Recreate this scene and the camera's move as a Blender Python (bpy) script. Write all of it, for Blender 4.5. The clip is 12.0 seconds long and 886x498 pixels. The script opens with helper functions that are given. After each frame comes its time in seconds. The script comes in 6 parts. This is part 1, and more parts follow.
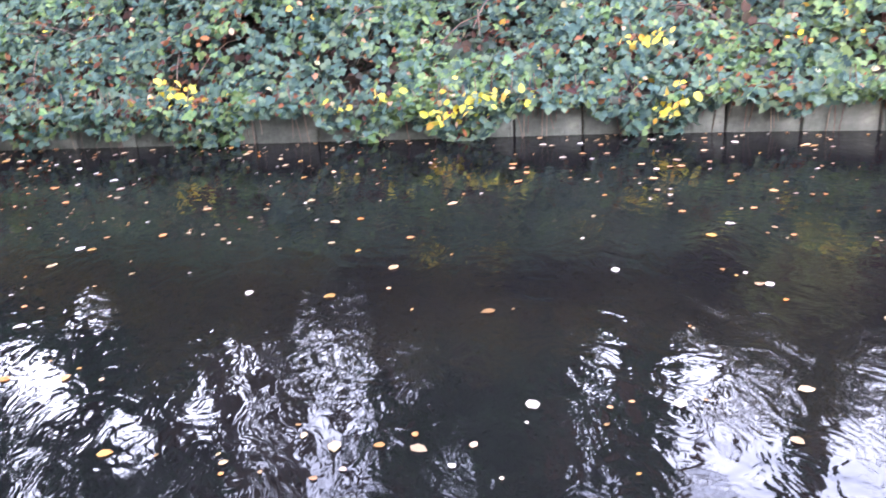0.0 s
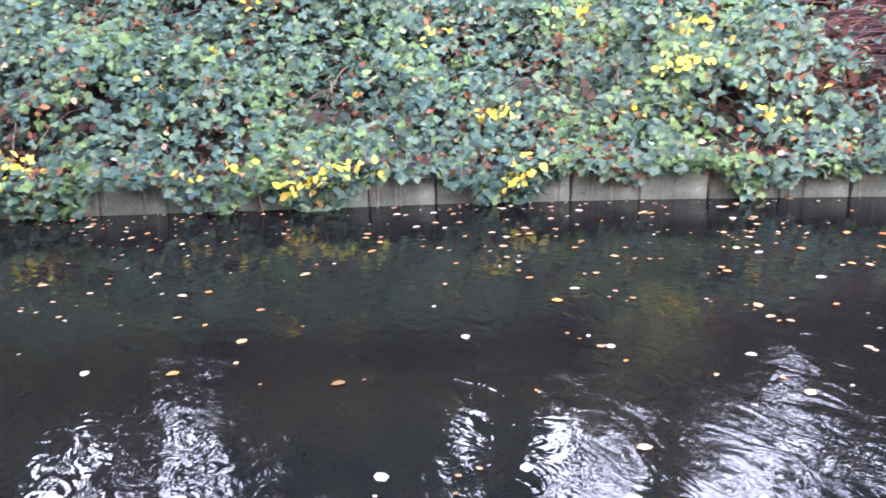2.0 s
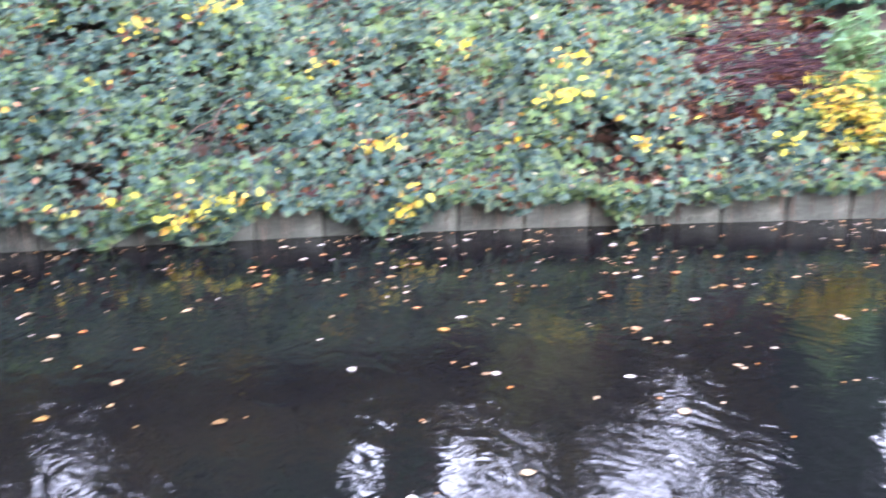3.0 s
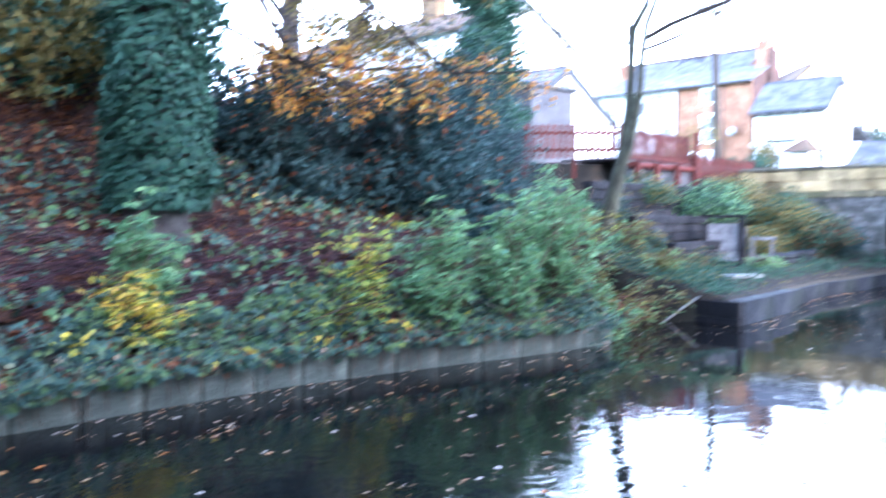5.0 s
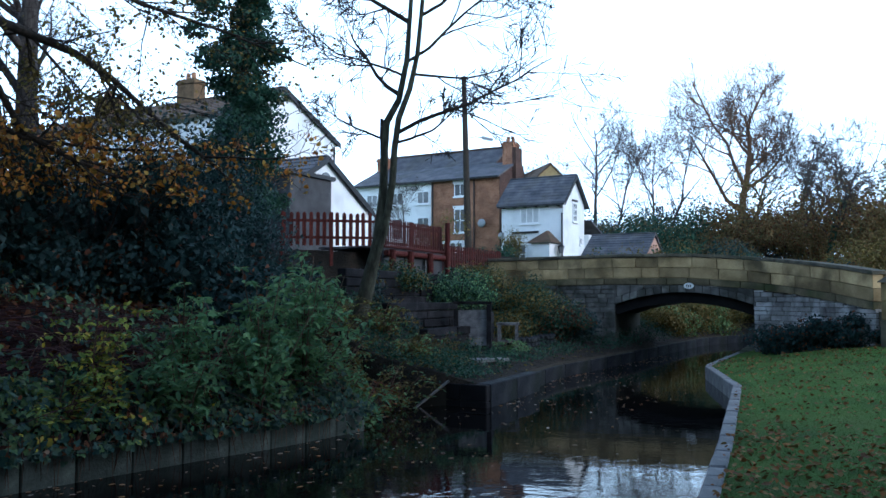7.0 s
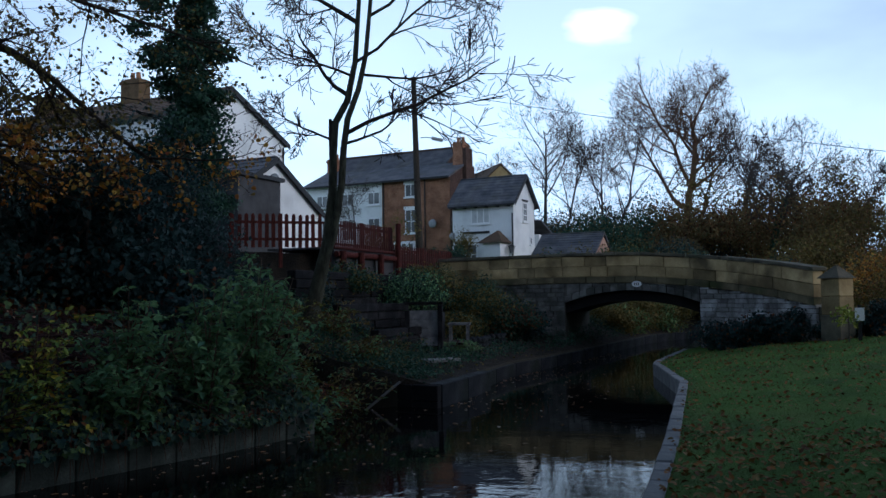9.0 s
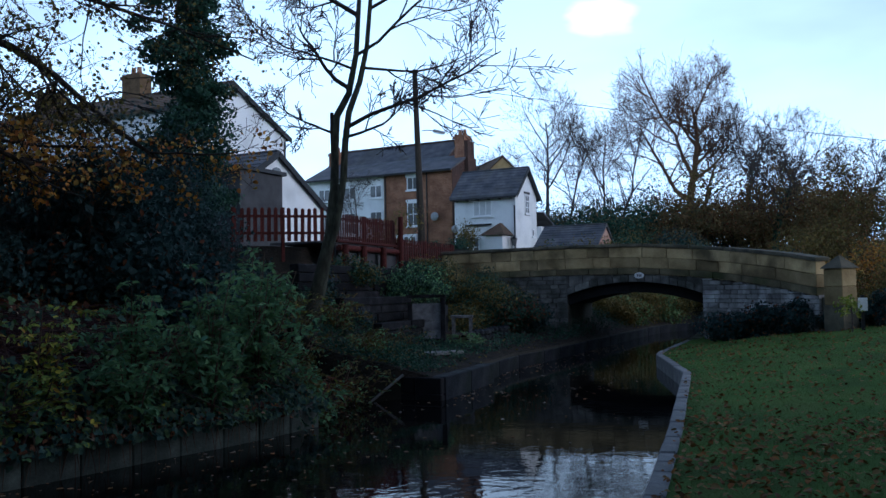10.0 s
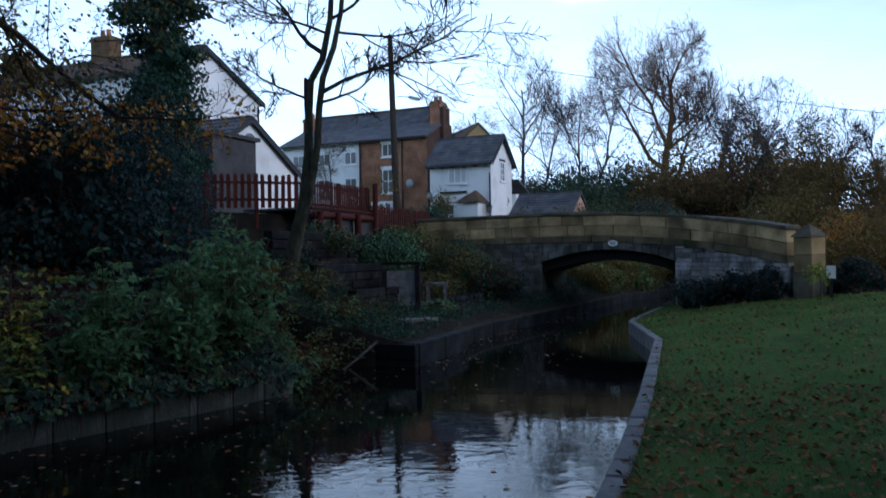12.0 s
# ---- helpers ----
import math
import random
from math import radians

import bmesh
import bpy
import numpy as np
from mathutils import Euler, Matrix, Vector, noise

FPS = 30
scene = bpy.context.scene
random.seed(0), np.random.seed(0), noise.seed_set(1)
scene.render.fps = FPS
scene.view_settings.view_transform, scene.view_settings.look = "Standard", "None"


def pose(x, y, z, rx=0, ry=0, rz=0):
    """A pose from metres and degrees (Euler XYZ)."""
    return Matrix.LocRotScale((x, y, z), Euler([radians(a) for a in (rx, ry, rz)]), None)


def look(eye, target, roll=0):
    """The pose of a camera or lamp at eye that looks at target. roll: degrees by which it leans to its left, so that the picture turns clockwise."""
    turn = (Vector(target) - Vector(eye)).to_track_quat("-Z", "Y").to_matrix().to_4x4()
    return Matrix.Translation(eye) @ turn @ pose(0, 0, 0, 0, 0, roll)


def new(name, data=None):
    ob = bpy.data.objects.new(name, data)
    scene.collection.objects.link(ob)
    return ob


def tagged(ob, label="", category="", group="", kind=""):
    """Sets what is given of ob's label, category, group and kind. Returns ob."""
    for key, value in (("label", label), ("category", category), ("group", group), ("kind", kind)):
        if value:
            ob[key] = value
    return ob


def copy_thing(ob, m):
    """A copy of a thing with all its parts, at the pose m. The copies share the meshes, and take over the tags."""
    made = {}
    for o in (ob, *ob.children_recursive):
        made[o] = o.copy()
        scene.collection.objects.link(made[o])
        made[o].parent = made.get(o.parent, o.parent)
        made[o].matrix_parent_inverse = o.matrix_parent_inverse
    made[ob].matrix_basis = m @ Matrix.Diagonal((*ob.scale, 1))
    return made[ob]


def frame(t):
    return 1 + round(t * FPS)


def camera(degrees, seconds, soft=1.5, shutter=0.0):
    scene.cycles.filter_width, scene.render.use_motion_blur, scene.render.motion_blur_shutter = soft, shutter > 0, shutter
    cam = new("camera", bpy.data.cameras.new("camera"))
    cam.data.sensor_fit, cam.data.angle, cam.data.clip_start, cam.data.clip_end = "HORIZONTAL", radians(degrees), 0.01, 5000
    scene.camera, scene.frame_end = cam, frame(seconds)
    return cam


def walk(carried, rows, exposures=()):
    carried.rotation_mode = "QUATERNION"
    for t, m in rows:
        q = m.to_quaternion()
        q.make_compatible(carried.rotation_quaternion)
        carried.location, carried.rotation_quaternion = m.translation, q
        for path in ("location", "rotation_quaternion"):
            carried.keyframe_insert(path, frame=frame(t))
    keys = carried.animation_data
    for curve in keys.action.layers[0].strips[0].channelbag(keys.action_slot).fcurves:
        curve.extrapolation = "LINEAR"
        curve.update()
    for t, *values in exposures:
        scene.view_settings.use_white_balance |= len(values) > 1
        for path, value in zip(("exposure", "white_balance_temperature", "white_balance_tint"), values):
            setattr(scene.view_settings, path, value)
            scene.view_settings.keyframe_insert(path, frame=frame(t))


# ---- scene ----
cam = camera(55, 12.0, soft=1.5, shutter=0.7)
PATH = [
    (0.0, look((-0.477, 0.151, 1.800), (-9.343, 2.957, -1.876), -3.96)),
    (0.5, look((-0.470, 0.170, 1.800), (-9.306, 3.361, -1.627), -4.03)),
    (1.0, look((-0.461, 0.193, 1.800), (-9.201, 3.851, -1.401), -3.21)),
    (1.5, look((-0.453, 0.212, 1.800), (-9.074, 4.254, -1.255), -2.39)),
    (2.0, look((-0.444, 0.229, 1.800), (-8.923, 4.609, -1.189), -1.93)),
    (2.5, look((-0.433, 0.250, 1.800), (-8.725, 5.035, -1.089), -1.39)),
    (2.7, look((-0.427, 0.260, 1.800), (-8.623, 5.236, -1.040), -1.20)),
    (4.3, look((-0.227, 0.445, 1.800), (-4.735, 9.281, 0.528), -0.89)),
    (4.5, look((-0.188, 0.463, 1.800), (-3.933, 9.676, 0.748), -0.47)),
    (5.0, look((-0.107, 0.488, 1.800), (-2.238, 10.249, 1.359), 0.13)),
    (5.5, look((-0.041, 0.498, 1.800), (-0.855, 10.463, 2.004), 0.24)),
    (6.0, look((0.011, 0.500, 1.800), (0.227, 10.489, 2.221), 0.49)),
    (6.5, look((0.026, 0.499, 1.800), (0.541, 10.471, 2.339), 0.31)),
    (8.5, look((0.051, 0.497, 1.800), (1.059, 10.427, 2.414), -0.50)),
    (9.0, look((0.059, 0.497, 1.800), (1.238, 10.409, 2.388), -0.66)),
    (9.5, look((0.058, 0.497, 1.800), (1.225, 10.413, 2.344), -0.87)),
    (10.0, look((0.058, 0.497, 1.800), (1.209, 10.417, 2.304), -1.04)),
    (10.5, look((0.060, 0.496, 1.800), (1.256, 10.411, 2.323), -1.00)),
    (11.0, look((0.064, 0.496, 1.800), (1.343, 10.401, 2.308), -1.01)),
    (11.5, look((0.066, 0.496, 1.800), (1.391, 10.399, 2.219), -0.97)),
    (12.0, look((0.072, 0.495, 1.800), (1.505, 10.391, 1.915), -0.92)),
]
EXPOSURE = [
    (0.0, 5.15, 6850, 45), (2.7, 5.1, 6750, 44), (4.4, 4.6, 5450, 46), (5.0, 3.95, 5300, 30), (5.5, 3.2, 5400, 14), (6.5, 1.4, 5250, 15),
    (7.4, 0.4, 5400, 16), (8.3, -0.35, 5950, 24), (9.1, -0.5, 5450, 19), (9.6, -0.28, 5200, 20), (10.5, -0.28, 5200, 20), (12.0, -0.22, 5350, 22),
]
walk(cam, PATH, EXPOSURE)

# ---- world and sun ----
SUN_AZ, SUN_EL = radians(118), radians(14)   # azimuth clockwise from +y
world = bpy.data.worlds.new("sky")
scene.world = world
world.use_nodes = True
wn, wl = world.node_tree.nodes, world.node_tree.links
sky = wn.new("ShaderNodeTexSky")
sky.sky_type, sky.sun_disc = "NISHITA", False
sky.sun_elevation, sky.sun_rotation = SUN_EL, SUN_AZ
sky.air_density, sky.dust_density, sky.ozone_density = 1.0, 2.0, 1.0
# thin bright cloud over the blue, and one small cumulus
geo = wn.new("ShaderNodeTexCoord")
cloud_noise = wn.new("ShaderNodeTexNoise")
cloud_noise.inputs["Scale"].default_value = 2.2
cloud_noise.inputs["Detail"].default_value = 5.0
squash = wn.new("ShaderNodeMapping")
squash.inputs["Scale"].default_value = (1.0, 1.0, 2.6)
wl.new(geo.outputs["Generated"], squash.inputs["Vector"])
wl.new(squash.outputs["Vector"], cloud_noise.inputs["Vector"])
veil = wn.new("ShaderNodeMapRange")
veil.inputs["From Min"].default_value, veil.inputs["From Max"].default_value = -0.15, 0.56
wl.new(cloud_noise.outputs["Fac"], veil.inputs["Value"])
mix = wn.new("ShaderNodeMixRGB")
mix.inputs["Color2"].default_value = (9.6, 12.4, 13.6, 1)
# the haze thins towards the zenith
split = wn.new("ShaderNodeSeparateXYZ")
wl.new(geo.outputs["Generated"], split.inputs["Vector"])
thin = wn.new("ShaderNodeMapRange")
thin.inputs["From Min"].default_value, thin.inputs["From Max"].default_value = 0.10, 0.68
thin.inputs["To Min"].default_value, thin.inputs["To Max"].default_value = 1.0, 0.08
wl.new(split.outputs["Z"], thin.inputs["Value"])
haze = wn.new("ShaderNodeMath")
haze.operation = "MULTIPLY"
wl.new(veil.outputs["Result"], haze.inputs[0])
wl.new(thin.outputs["Result"], haze.inputs[1])
wl.new(haze.outputs["Value"], mix.inputs["Fac"])
wl.new(sky.outputs["Color"], mix.inputs["Color1"])
# one small white cumulus
puff_at = wn.new("ShaderNodeVectorMath")
puff_at.operation = "DISTANCE"
puff_at.inputs[1].default_value = (0.285, 0.911, 0.576)
lump = wn.new("ShaderNodeTexNoise")
lump.inputs["Scale"].default_value, lump.inputs["Detail"].default_value = 14.0, 5.0
wl.new(squash.outputs["Vector"], lump.inputs["Vector"])
flat = wn.new("ShaderNodeMapping")
flat.inputs["Scale"].default_value = (1.0, 1.0, 1.9)
wl.new(geo.outputs["Generated"], flat.inputs["Vector"])
wl.new(flat.outputs["Vector"], puff_at.inputs[0])
edge_of = wn.new("ShaderNodeMath")
edge_of.operation = "MULTIPLY_ADD"
edge_of.inputs[1].default_value = -0.06
wl.new(lump.outputs["Fac"], edge_of.inputs[0])
wl.new(puff_at.outputs["Value"], edge_of.inputs[2])
puff = wn.new("ShaderNodeMapRange")
puff.inputs["From Min"].default_value, puff.inputs["From Max"].default_value = 0.014, -0.012
wl.new(edge_of.outputs["Value"], puff.inputs["Value"])
white = wn.new("ShaderNodeMixRGB")
white.inputs["Color2"].default_value = (13.0, 13.4, 14.0, 1)
wl.new(puff.outputs["Result"], white.inputs["Fac"])
wl.new(mix.outputs["Color"], white.inputs["Color1"])
wl.new(white.outputs["Color"], wn["Background"].inputs["Color"])
wn["Background"].inputs["Strength"].default_value = 0.15

sun = new("sun", bpy.data.lights.new("sun", "SUN"))
sun.data.energy, sun.data.angle, sun.data.color = 0.62, radians(10), (1.0, 0.9, 0.76)
sun.matrix_world = look((0, 0, 50), (-math.sin(SUN_AZ) * 10, -math.cos(SUN_AZ) * 10, 50 - 10 * math.tan(SUN_EL)))

# ---- materials ----
def material(name, colours, rough=0.8, scale=3.0, detail=6.0, bump=0.3, bump_scale=None, island=False,
             obj_random=0.0, stain=0.0, stain_colour=(0.02, 0.02, 0.015), metal=0.0, stretch=(1, 1, 1), distance=0.02, gloss=0.25):
    """Noise ramp over the given colours (or a random colour per leaf), a second finer grain, stains and relief."""
    m = bpy.data.materials.new(name)
    m.use_nodes = True
    n, l = m.node_tree.nodes, m.node_tree.links
    b = n["Principled BSDF"]
    b.inputs["Roughness"].default_value, b.inputs["Metallic"].default_value = rough, metal
    b.inputs["Specular IOR Level"].default_value = gloss
    tc = n.new("ShaderNodeTexCoord")
    mp = n.new("ShaderNodeMapping")
    mp.inputs["Scale"].default_value = stretch
    l.new(tc.outputs["Object"], mp.inputs["Vector"])
    big = n.new("ShaderNodeTexNoise")
    big.inputs["Scale"].default_value, big.inputs["Detail"].default_value = scale, detail
    l.new(mp.outputs["Vector"], big.inputs["Vector"])
    ramp = n.new("ShaderNodeValToRGB")
    els = ramp.color_ramp.elements
    lo, hi = (0.0, 1.0) if island else (0.3, 0.7)
    while len(els) < len(colours):
        els.new(0.5)
    for k, c in enumerate(colours):
        els[k].position = lo + (hi - lo) * k / max(1, len(colours) - 1)
        els[k].color = (*c, 1)
    if island:
        gi = n.new("ShaderNodeNewGeometry")
        l.new(gi.outputs["Random Per Island"], ramp.inputs["Fac"])
    else:
        l.new(big.outputs["Fac"], ramp.inputs["Fac"])
    colour = ramp.outputs["Color"]
    fine = n.new("ShaderNodeTexNoise")
    fine.inputs["Scale"].default_value, fine.inputs["Detail"].default_value = bump_scale or scale * 9, 8.0
    l.new(mp.outputs["Vector"], fine.inputs["Vector"])
    mr = n.new("ShaderNodeMapRange")
    mr.inputs["To Min"].default_value, mr.inputs["To Max"].default_value = 0.72, 1.28
    l.new(fine.outputs["Fac"], mr.inputs["Value"])
    mul = n.new("ShaderNodeMixRGB")
    mul.blend_type = "MULTIPLY"
    mul.inputs["Fac"].default_value = 1.0
    l.new(colour, mul.inputs["Color1"])
    l.new(mr.outputs["Result"], mul.inputs["Color2"])
    colour = mul.outputs["Color"]
    if obj_random:
        oi = n.new("ShaderNodeObjectInfo")
        hv = n.new("ShaderNodeHueSaturation")
        vr = n.new("ShaderNodeMapRange")
        vr.inputs["To Min"].default_value, vr.inputs["To Max"].default_value = 1 - obj_random, 1 + obj_random
        l.new(oi.outputs["Random"], vr.inputs["Value"])
        l.new(vr.outputs["Result"], hv.inputs["Value"])
        l.new(colour, hv.inputs["Color"])
        colour = hv.outputs["Color"]
    if stain:
        st = n.new("ShaderNodeTexNoise")
        st.inputs["Scale"].default_value, st.inputs["Detail"].default_value = scale * 0.6, 7.0
        l.new(tc.outputs["Object"], st.inputs["Vector"])
        sr = n.new("ShaderNodeMapRange")
        sr.inputs["From Min"].default_value, sr.inputs["From Max"].default_value = 0.5, 0.68
        sr.inputs["To Max"].default_value = stain
        l.new(st.outputs["Fac"], sr.inputs["Value"])
        sm = n.new("ShaderNodeMixRGB")
        sm.inputs["Color2"].default_value = (*stain_colour, 1)
        l.new(sr.outputs["Result"], sm.inputs["Fac"])
        l.new(colour, sm.inputs["Color1"])
        colour = sm.outputs["Color"]
    l.new(colour, b.inputs["Base Color"])
    if bump:
        bp = n.new("ShaderNodeBump")
        bp.inputs["Strength"].default_value, bp.inputs["Distance"].default_value = bump, distance
        l.new(fine.outputs["Fac"], bp.inputs["Height"])
        l.new(bp.outputs["Normal"], b.inputs["Normal"])
    return m


def water_material():
    m = bpy.data.materials.new("canal_water")
    m.use_nodes = True
    n, l = m.node_tree.nodes, m.node_tree.links
    b = n["Principled BSDF"]
    b.inputs["Base Color"].default_value = (0.0042, 0.0041, 0.0043, 1)
    b.inputs["Roughness"].default_value, b.inputs["IOR"].default_value = 0.03, 1.33
    tc = n.new("ShaderNodeTexCoord")
    mp = n.new("ShaderNodeMapping")
    mp.inputs["Rotation"].default_value = (0, 0, radians(-27))
    mp.inputs["Scale"].default_value = (1.0, 1.5, 1.0)
    l.new(tc.outputs["Object"], mp.inputs["Vector"])
    total = None
    for scale, gain, warp in ((1.0, 0.75, 0.4), (3.6, 0.30, 1.6), (9.0, 0.06, 1.0)):
        t = n.new("ShaderNodeTexNoise")
        t.inputs["Scale"].default_value, t.inputs["Detail"].default_value = scale, 2.0
        t.inputs["Distortion"].default_value = warp
        l.new(mp.outputs["Vector"], t.inputs["Vector"])
        g = n.new("ShaderNodeMath")
        g.operation = "MULTIPLY_ADD"
        g.inputs[1].default_value = gain
        l.new(t.outputs["Fac"], g.inputs[0])
        if total:
            l.new(total, g.inputs[2])
        else:
            g.inputs[2].default_value = 0.0
        total = g.outputs["Value"]
    bp = n.new("ShaderNodeBump")
    bp.inputs["Strength"].default_value, bp.inputs["Distance"].default_value = 0.31, 0.03
    # livelier under the brambles, calm towards the bridge
    sp = n.new("ShaderNodeSeparateXYZ")
    l.new(tc.outputs["Object"], sp.inputs["Vector"])
    mr = n.new("ShaderNodeMapRange")
    for k, v in enumerate((4.0, 10.0, 0.42, 0.08)):
        mr.inputs[k + 1].default_value = v
    l.new(sp.outputs["Y"], mr.inputs["Value"])
    l.new(mr.outputs["Result"], bp.inputs["Strength"])
    l.new(total, bp.inputs["Height"])
    l.new(bp.outputs["Normal"], b.inputs["Normal"])
    return m


def glass_material():
    m = bpy.data.materials.new("window_glass")
    m.use_nodes = True
    b = m.node_tree.nodes["Principled BSDF"]
    b.inputs["Base Color"].default_value = (0.12, 0.125, 0.13, 1)
    b.inputs["Roughness"].default_value = 0.05
    return m


M_WATER = water_material()
M_GLASS = glass_material()
M_SOIL = material("bank_soil", [(0.010, 0.010, 0.009), (0.022, 0.019, 0.015), (0.038, 0.028, 0.02)], 0.95, 2.5, bump=0.9, distance=0.05, gloss=0.1)
M_LITTER = material("leaf_litter_ground", [(0.012, 0.008, 0.008), (0.03, 0.015, 0.012), (0.055, 0.024, 0.016)], 0.95, 5, bump=1.0, distance=0.05)
M_LAWN = material("lawn_grass", [(0.05, 0.10, 0.022), (0.078, 0.155, 0.03), (0.11, 0.175, 0.04)], 0.95, 1.2, bump=1.0, bump_scale=60, distance=0.04, stain=0.25, stain_colour=(0.08, 0.07, 0.03), gloss=0.1)
M_MUD = material("canal_bed", [(0.02, 0.018, 0.012), (0.035, 0.03, 0.02)], 0.9, 2)
M_CONCRETE = material("old_concrete", [(0.030, 0.034, 0.027), (0.085, 0.092, 0.074), (0.19, 0.2, 0.155)], 0.9, 1.7, bump=0.7, bump_scale=26, obj_random=0.18, stain=0.9, stain_colour=(0.045, 0.062, 0.024), gloss=0.12)
# Wet stone, with the bank's shade and its blue cast put into the colour.
M_WET_SHADED = material("wet_shaded_stone", [(0.004, 0.005, 0.007), (0.010, 0.012, 0.016), (0.028, 0.031, 0.036)], 0.75, 2.2, bump=0.6, bump_scale=25, obj_random=0.2, stain=0.6, stain_colour=(0.009, 0.014, 0.008), gloss=0.12)
M_KERB = material("kerb_stone", [(0.13, 0.135, 0.14), (0.2, 0.2, 0.2), (0.28, 0.27, 0.26)], 0.85, 3, bump=0.5, bump_scale=40, obj_random=0.2, stain=0.5, stain_colour=(0.06, 0.06, 0.04))
M_ASHLAR = material("sandstone_ashlar", [(0.15, 0.108, 0.052), (0.32, 0.235, 0.12), (0.46, 0.35, 0.19)], 0.9, 1.3, bump=0.5, bump_scale=22, obj_random=0.38, stain=0.85, stain_colour=(0.06, 0.05, 0.03), gloss=0.12)
M_COPING = material("dark_coping_stone", [(0.05, 0.046, 0.035), (0.1, 0.09, 0.065), (0.15, 0.13, 0.09)], 0.9, 2, bump=0.6, obj_random=0.2, stain=0.5, stain_colour=(0.03, 0.04, 0.015))
M_RUBBLE = material("grey_rubble_stone", [(0.055, 0.055, 0.052), (0.12, 0.118, 0.11), (0.21, 0.2, 0.185)], 0.9, 2.5, bump=0.8, obj_random=0.4, stain=0.7, stain_colour=(0.025, 0.03, 0.02), gloss=0.12)
M_MOSSY = material("mossy_string_stone", [(0.05, 0.045, 0.03), (0.12, 0.1, 0.06), (0.2, 0.165, 0.10)], 0.9, 1.6, bump=0.6, obj_random=0.3, stain=0.8, stain_colour=(0.045, 0.055, 0.02), gloss=0.12)
M_LIMED = material("lime_streaked_rubble", [(0.10, 0.098, 0.095), (0.2, 0.195, 0.19), (0.33, 0.32, 0.31)], 0.9, 2.2, bump=0.7, obj_random=0.35, stain=0.75, stain_colour=(0.58, 0.58, 0.58), gloss=0.12)
M_MORTAR = material("dark_mortar", [(0.04, 0.038, 0.03), (0.08, 0.072, 0.055)], 0.95, 4)
# Darker than the facing stones: the shade under the arch is in the colour.
M_SOFFIT = material("shaded_arch_soffit_stone", [(0.010, 0.009, 0.008), (0.024, 0.021, 0.018)], 0.9, 2)
M_WHITE = material("white_render", [(0.62, 0.63, 0.63), (0.75, 0.76, 0.76), (0.8, 0.8, 0.79)], 0.85, 0.8, bump=0.2, bump_scale=40, stain=0.25, stain_colour=(0.45, 0.44, 0.41))
M_GREYWALL = material("grey_roughcast", [(0.045, 0.046, 0.05), (0.085, 0.086, 0.09)], 0.9, 1.5, bump=0.6, bump_scale=50, gloss=0.12)
M_SLATE = material("slate_roof", [(0.04, 0.043, 0.052), (0.078, 0.08, 0.092), (0.125, 0.12, 0.128)], 0.6, 1.5, bump=0.5, bump_scale=8, obj_random=0.1, stain=0.4, stain_colour=(0.07, 0.065, 0.04))
M_TILE = material("brown_roof_tiles", [(0.07, 0.045, 0.03), (0.12, 0.075, 0.05)], 0.85, 2, bump=0.6, bump_scale=10, stain=0.4, stain_colour=(0.05, 0.06, 0.03))
M_TANWALL = material("tan_stone_wall", [(0.28, 0.2, 0.09), (0.4, 0.29, 0.14)], 0.9, 2)
M_PINKWALL = material("pink_brick_gable", [(0.38, 0.22, 0.16), (0.46, 0.29, 0.22)], 0.9, 3)
M_REDFENCE = material("red_stained_timber", [(0.024, 0.007, 0.006), (0.052, 0.012, 0.010), (0.085, 0.02, 0.015)], 0.75, 6, bump=0.4, stretch=(6, 6, 1), obj_random=0.25, gloss=0.12)
# Dark weathered timber, lowered further and blued for the shade it stands in.
M_SLEEPER = material("weathered_shaded_timber", [(0.004, 0.0045, 0.006), (0.010, 0.010, 0.012), (0.026, 0.026, 0.028)], 0.9, 4, bump=0.7, obj_random=0.25, gloss=0.12)
M_GREYWOOD = material("grey_weathered_timber", [(0.06, 0.064, 0.07), (0.2, 0.2, 0.205)], 0.9, 5, bump=0.6, obj_random=0.25, gloss=0.12)
M_POLE = material("creosoted_pole", [(0.02, 0.016, 0.012), (0.05, 0.04, 0.03)], 0.85, 6, bump=0.4, stretch=(8, 8, 0.6))
M_METAL = material("grey_metal", [(0.25, 0.26, 0.27), (0.35, 0.36, 0.37)], 0.5, 10, metal=0.6, bump=0.1)
M_CHIMNEY = material("sooty_brown_brick", [(0.08, 0.05, 0.025), (0.15, 0.095, 0.05)], 0.9, 3, bump=0.4, bump_scale=12)
M_BLACK = material("black_paint", [(0.012, 0.012, 0.014), (0.025, 0.025, 0.028)], 0.5, 10, bump=0.1)
M_BLIND = material("pale_curtained_glass", [(0.42, 0.44, 0.45), (0.55, 0.56, 0.56)], 0.2, 4, bump=0.05, gloss=0.5)
M_PAINT = material("white_paint", [(0.72, 0.73, 0.73), (0.8, 0.8, 0.8)], 0.5, 10, bump=0.1)
M_POT = material("terracotta", [(0.25, 0.12, 0.06), (0.36, 0.18, 0.10)], 0.85, 6, bump=0.3)
M_BLUE = material("blue_sheeting", [(0.02, 0.06, 0.2), (0.04, 0.1, 0.3)], 0.5, 6, bump=0.3)
M_BARK = material("grey_brown_bark", [(0.032, 0.028, 0.026), (0.07, 0.06, 0.055), (0.11, 0.098, 0.09)], 0.95, 5, bump=0.9, stretch=(4, 4, 1), gloss=0.1)
M_BARK_DARK = material("dark_bark", [(0.018, 0.015, 0.012), (0.045, 0.036, 0.028)], 0.95, 5, bump=0.9, stretch=(4, 4, 1))
M_BARK_WARM = material("russet_bark", [(0.09, 0.05, 0.028), (0.17, 0.095, 0.055)], 0.95, 4, bump=0.7, stretch=(4, 4, 1))
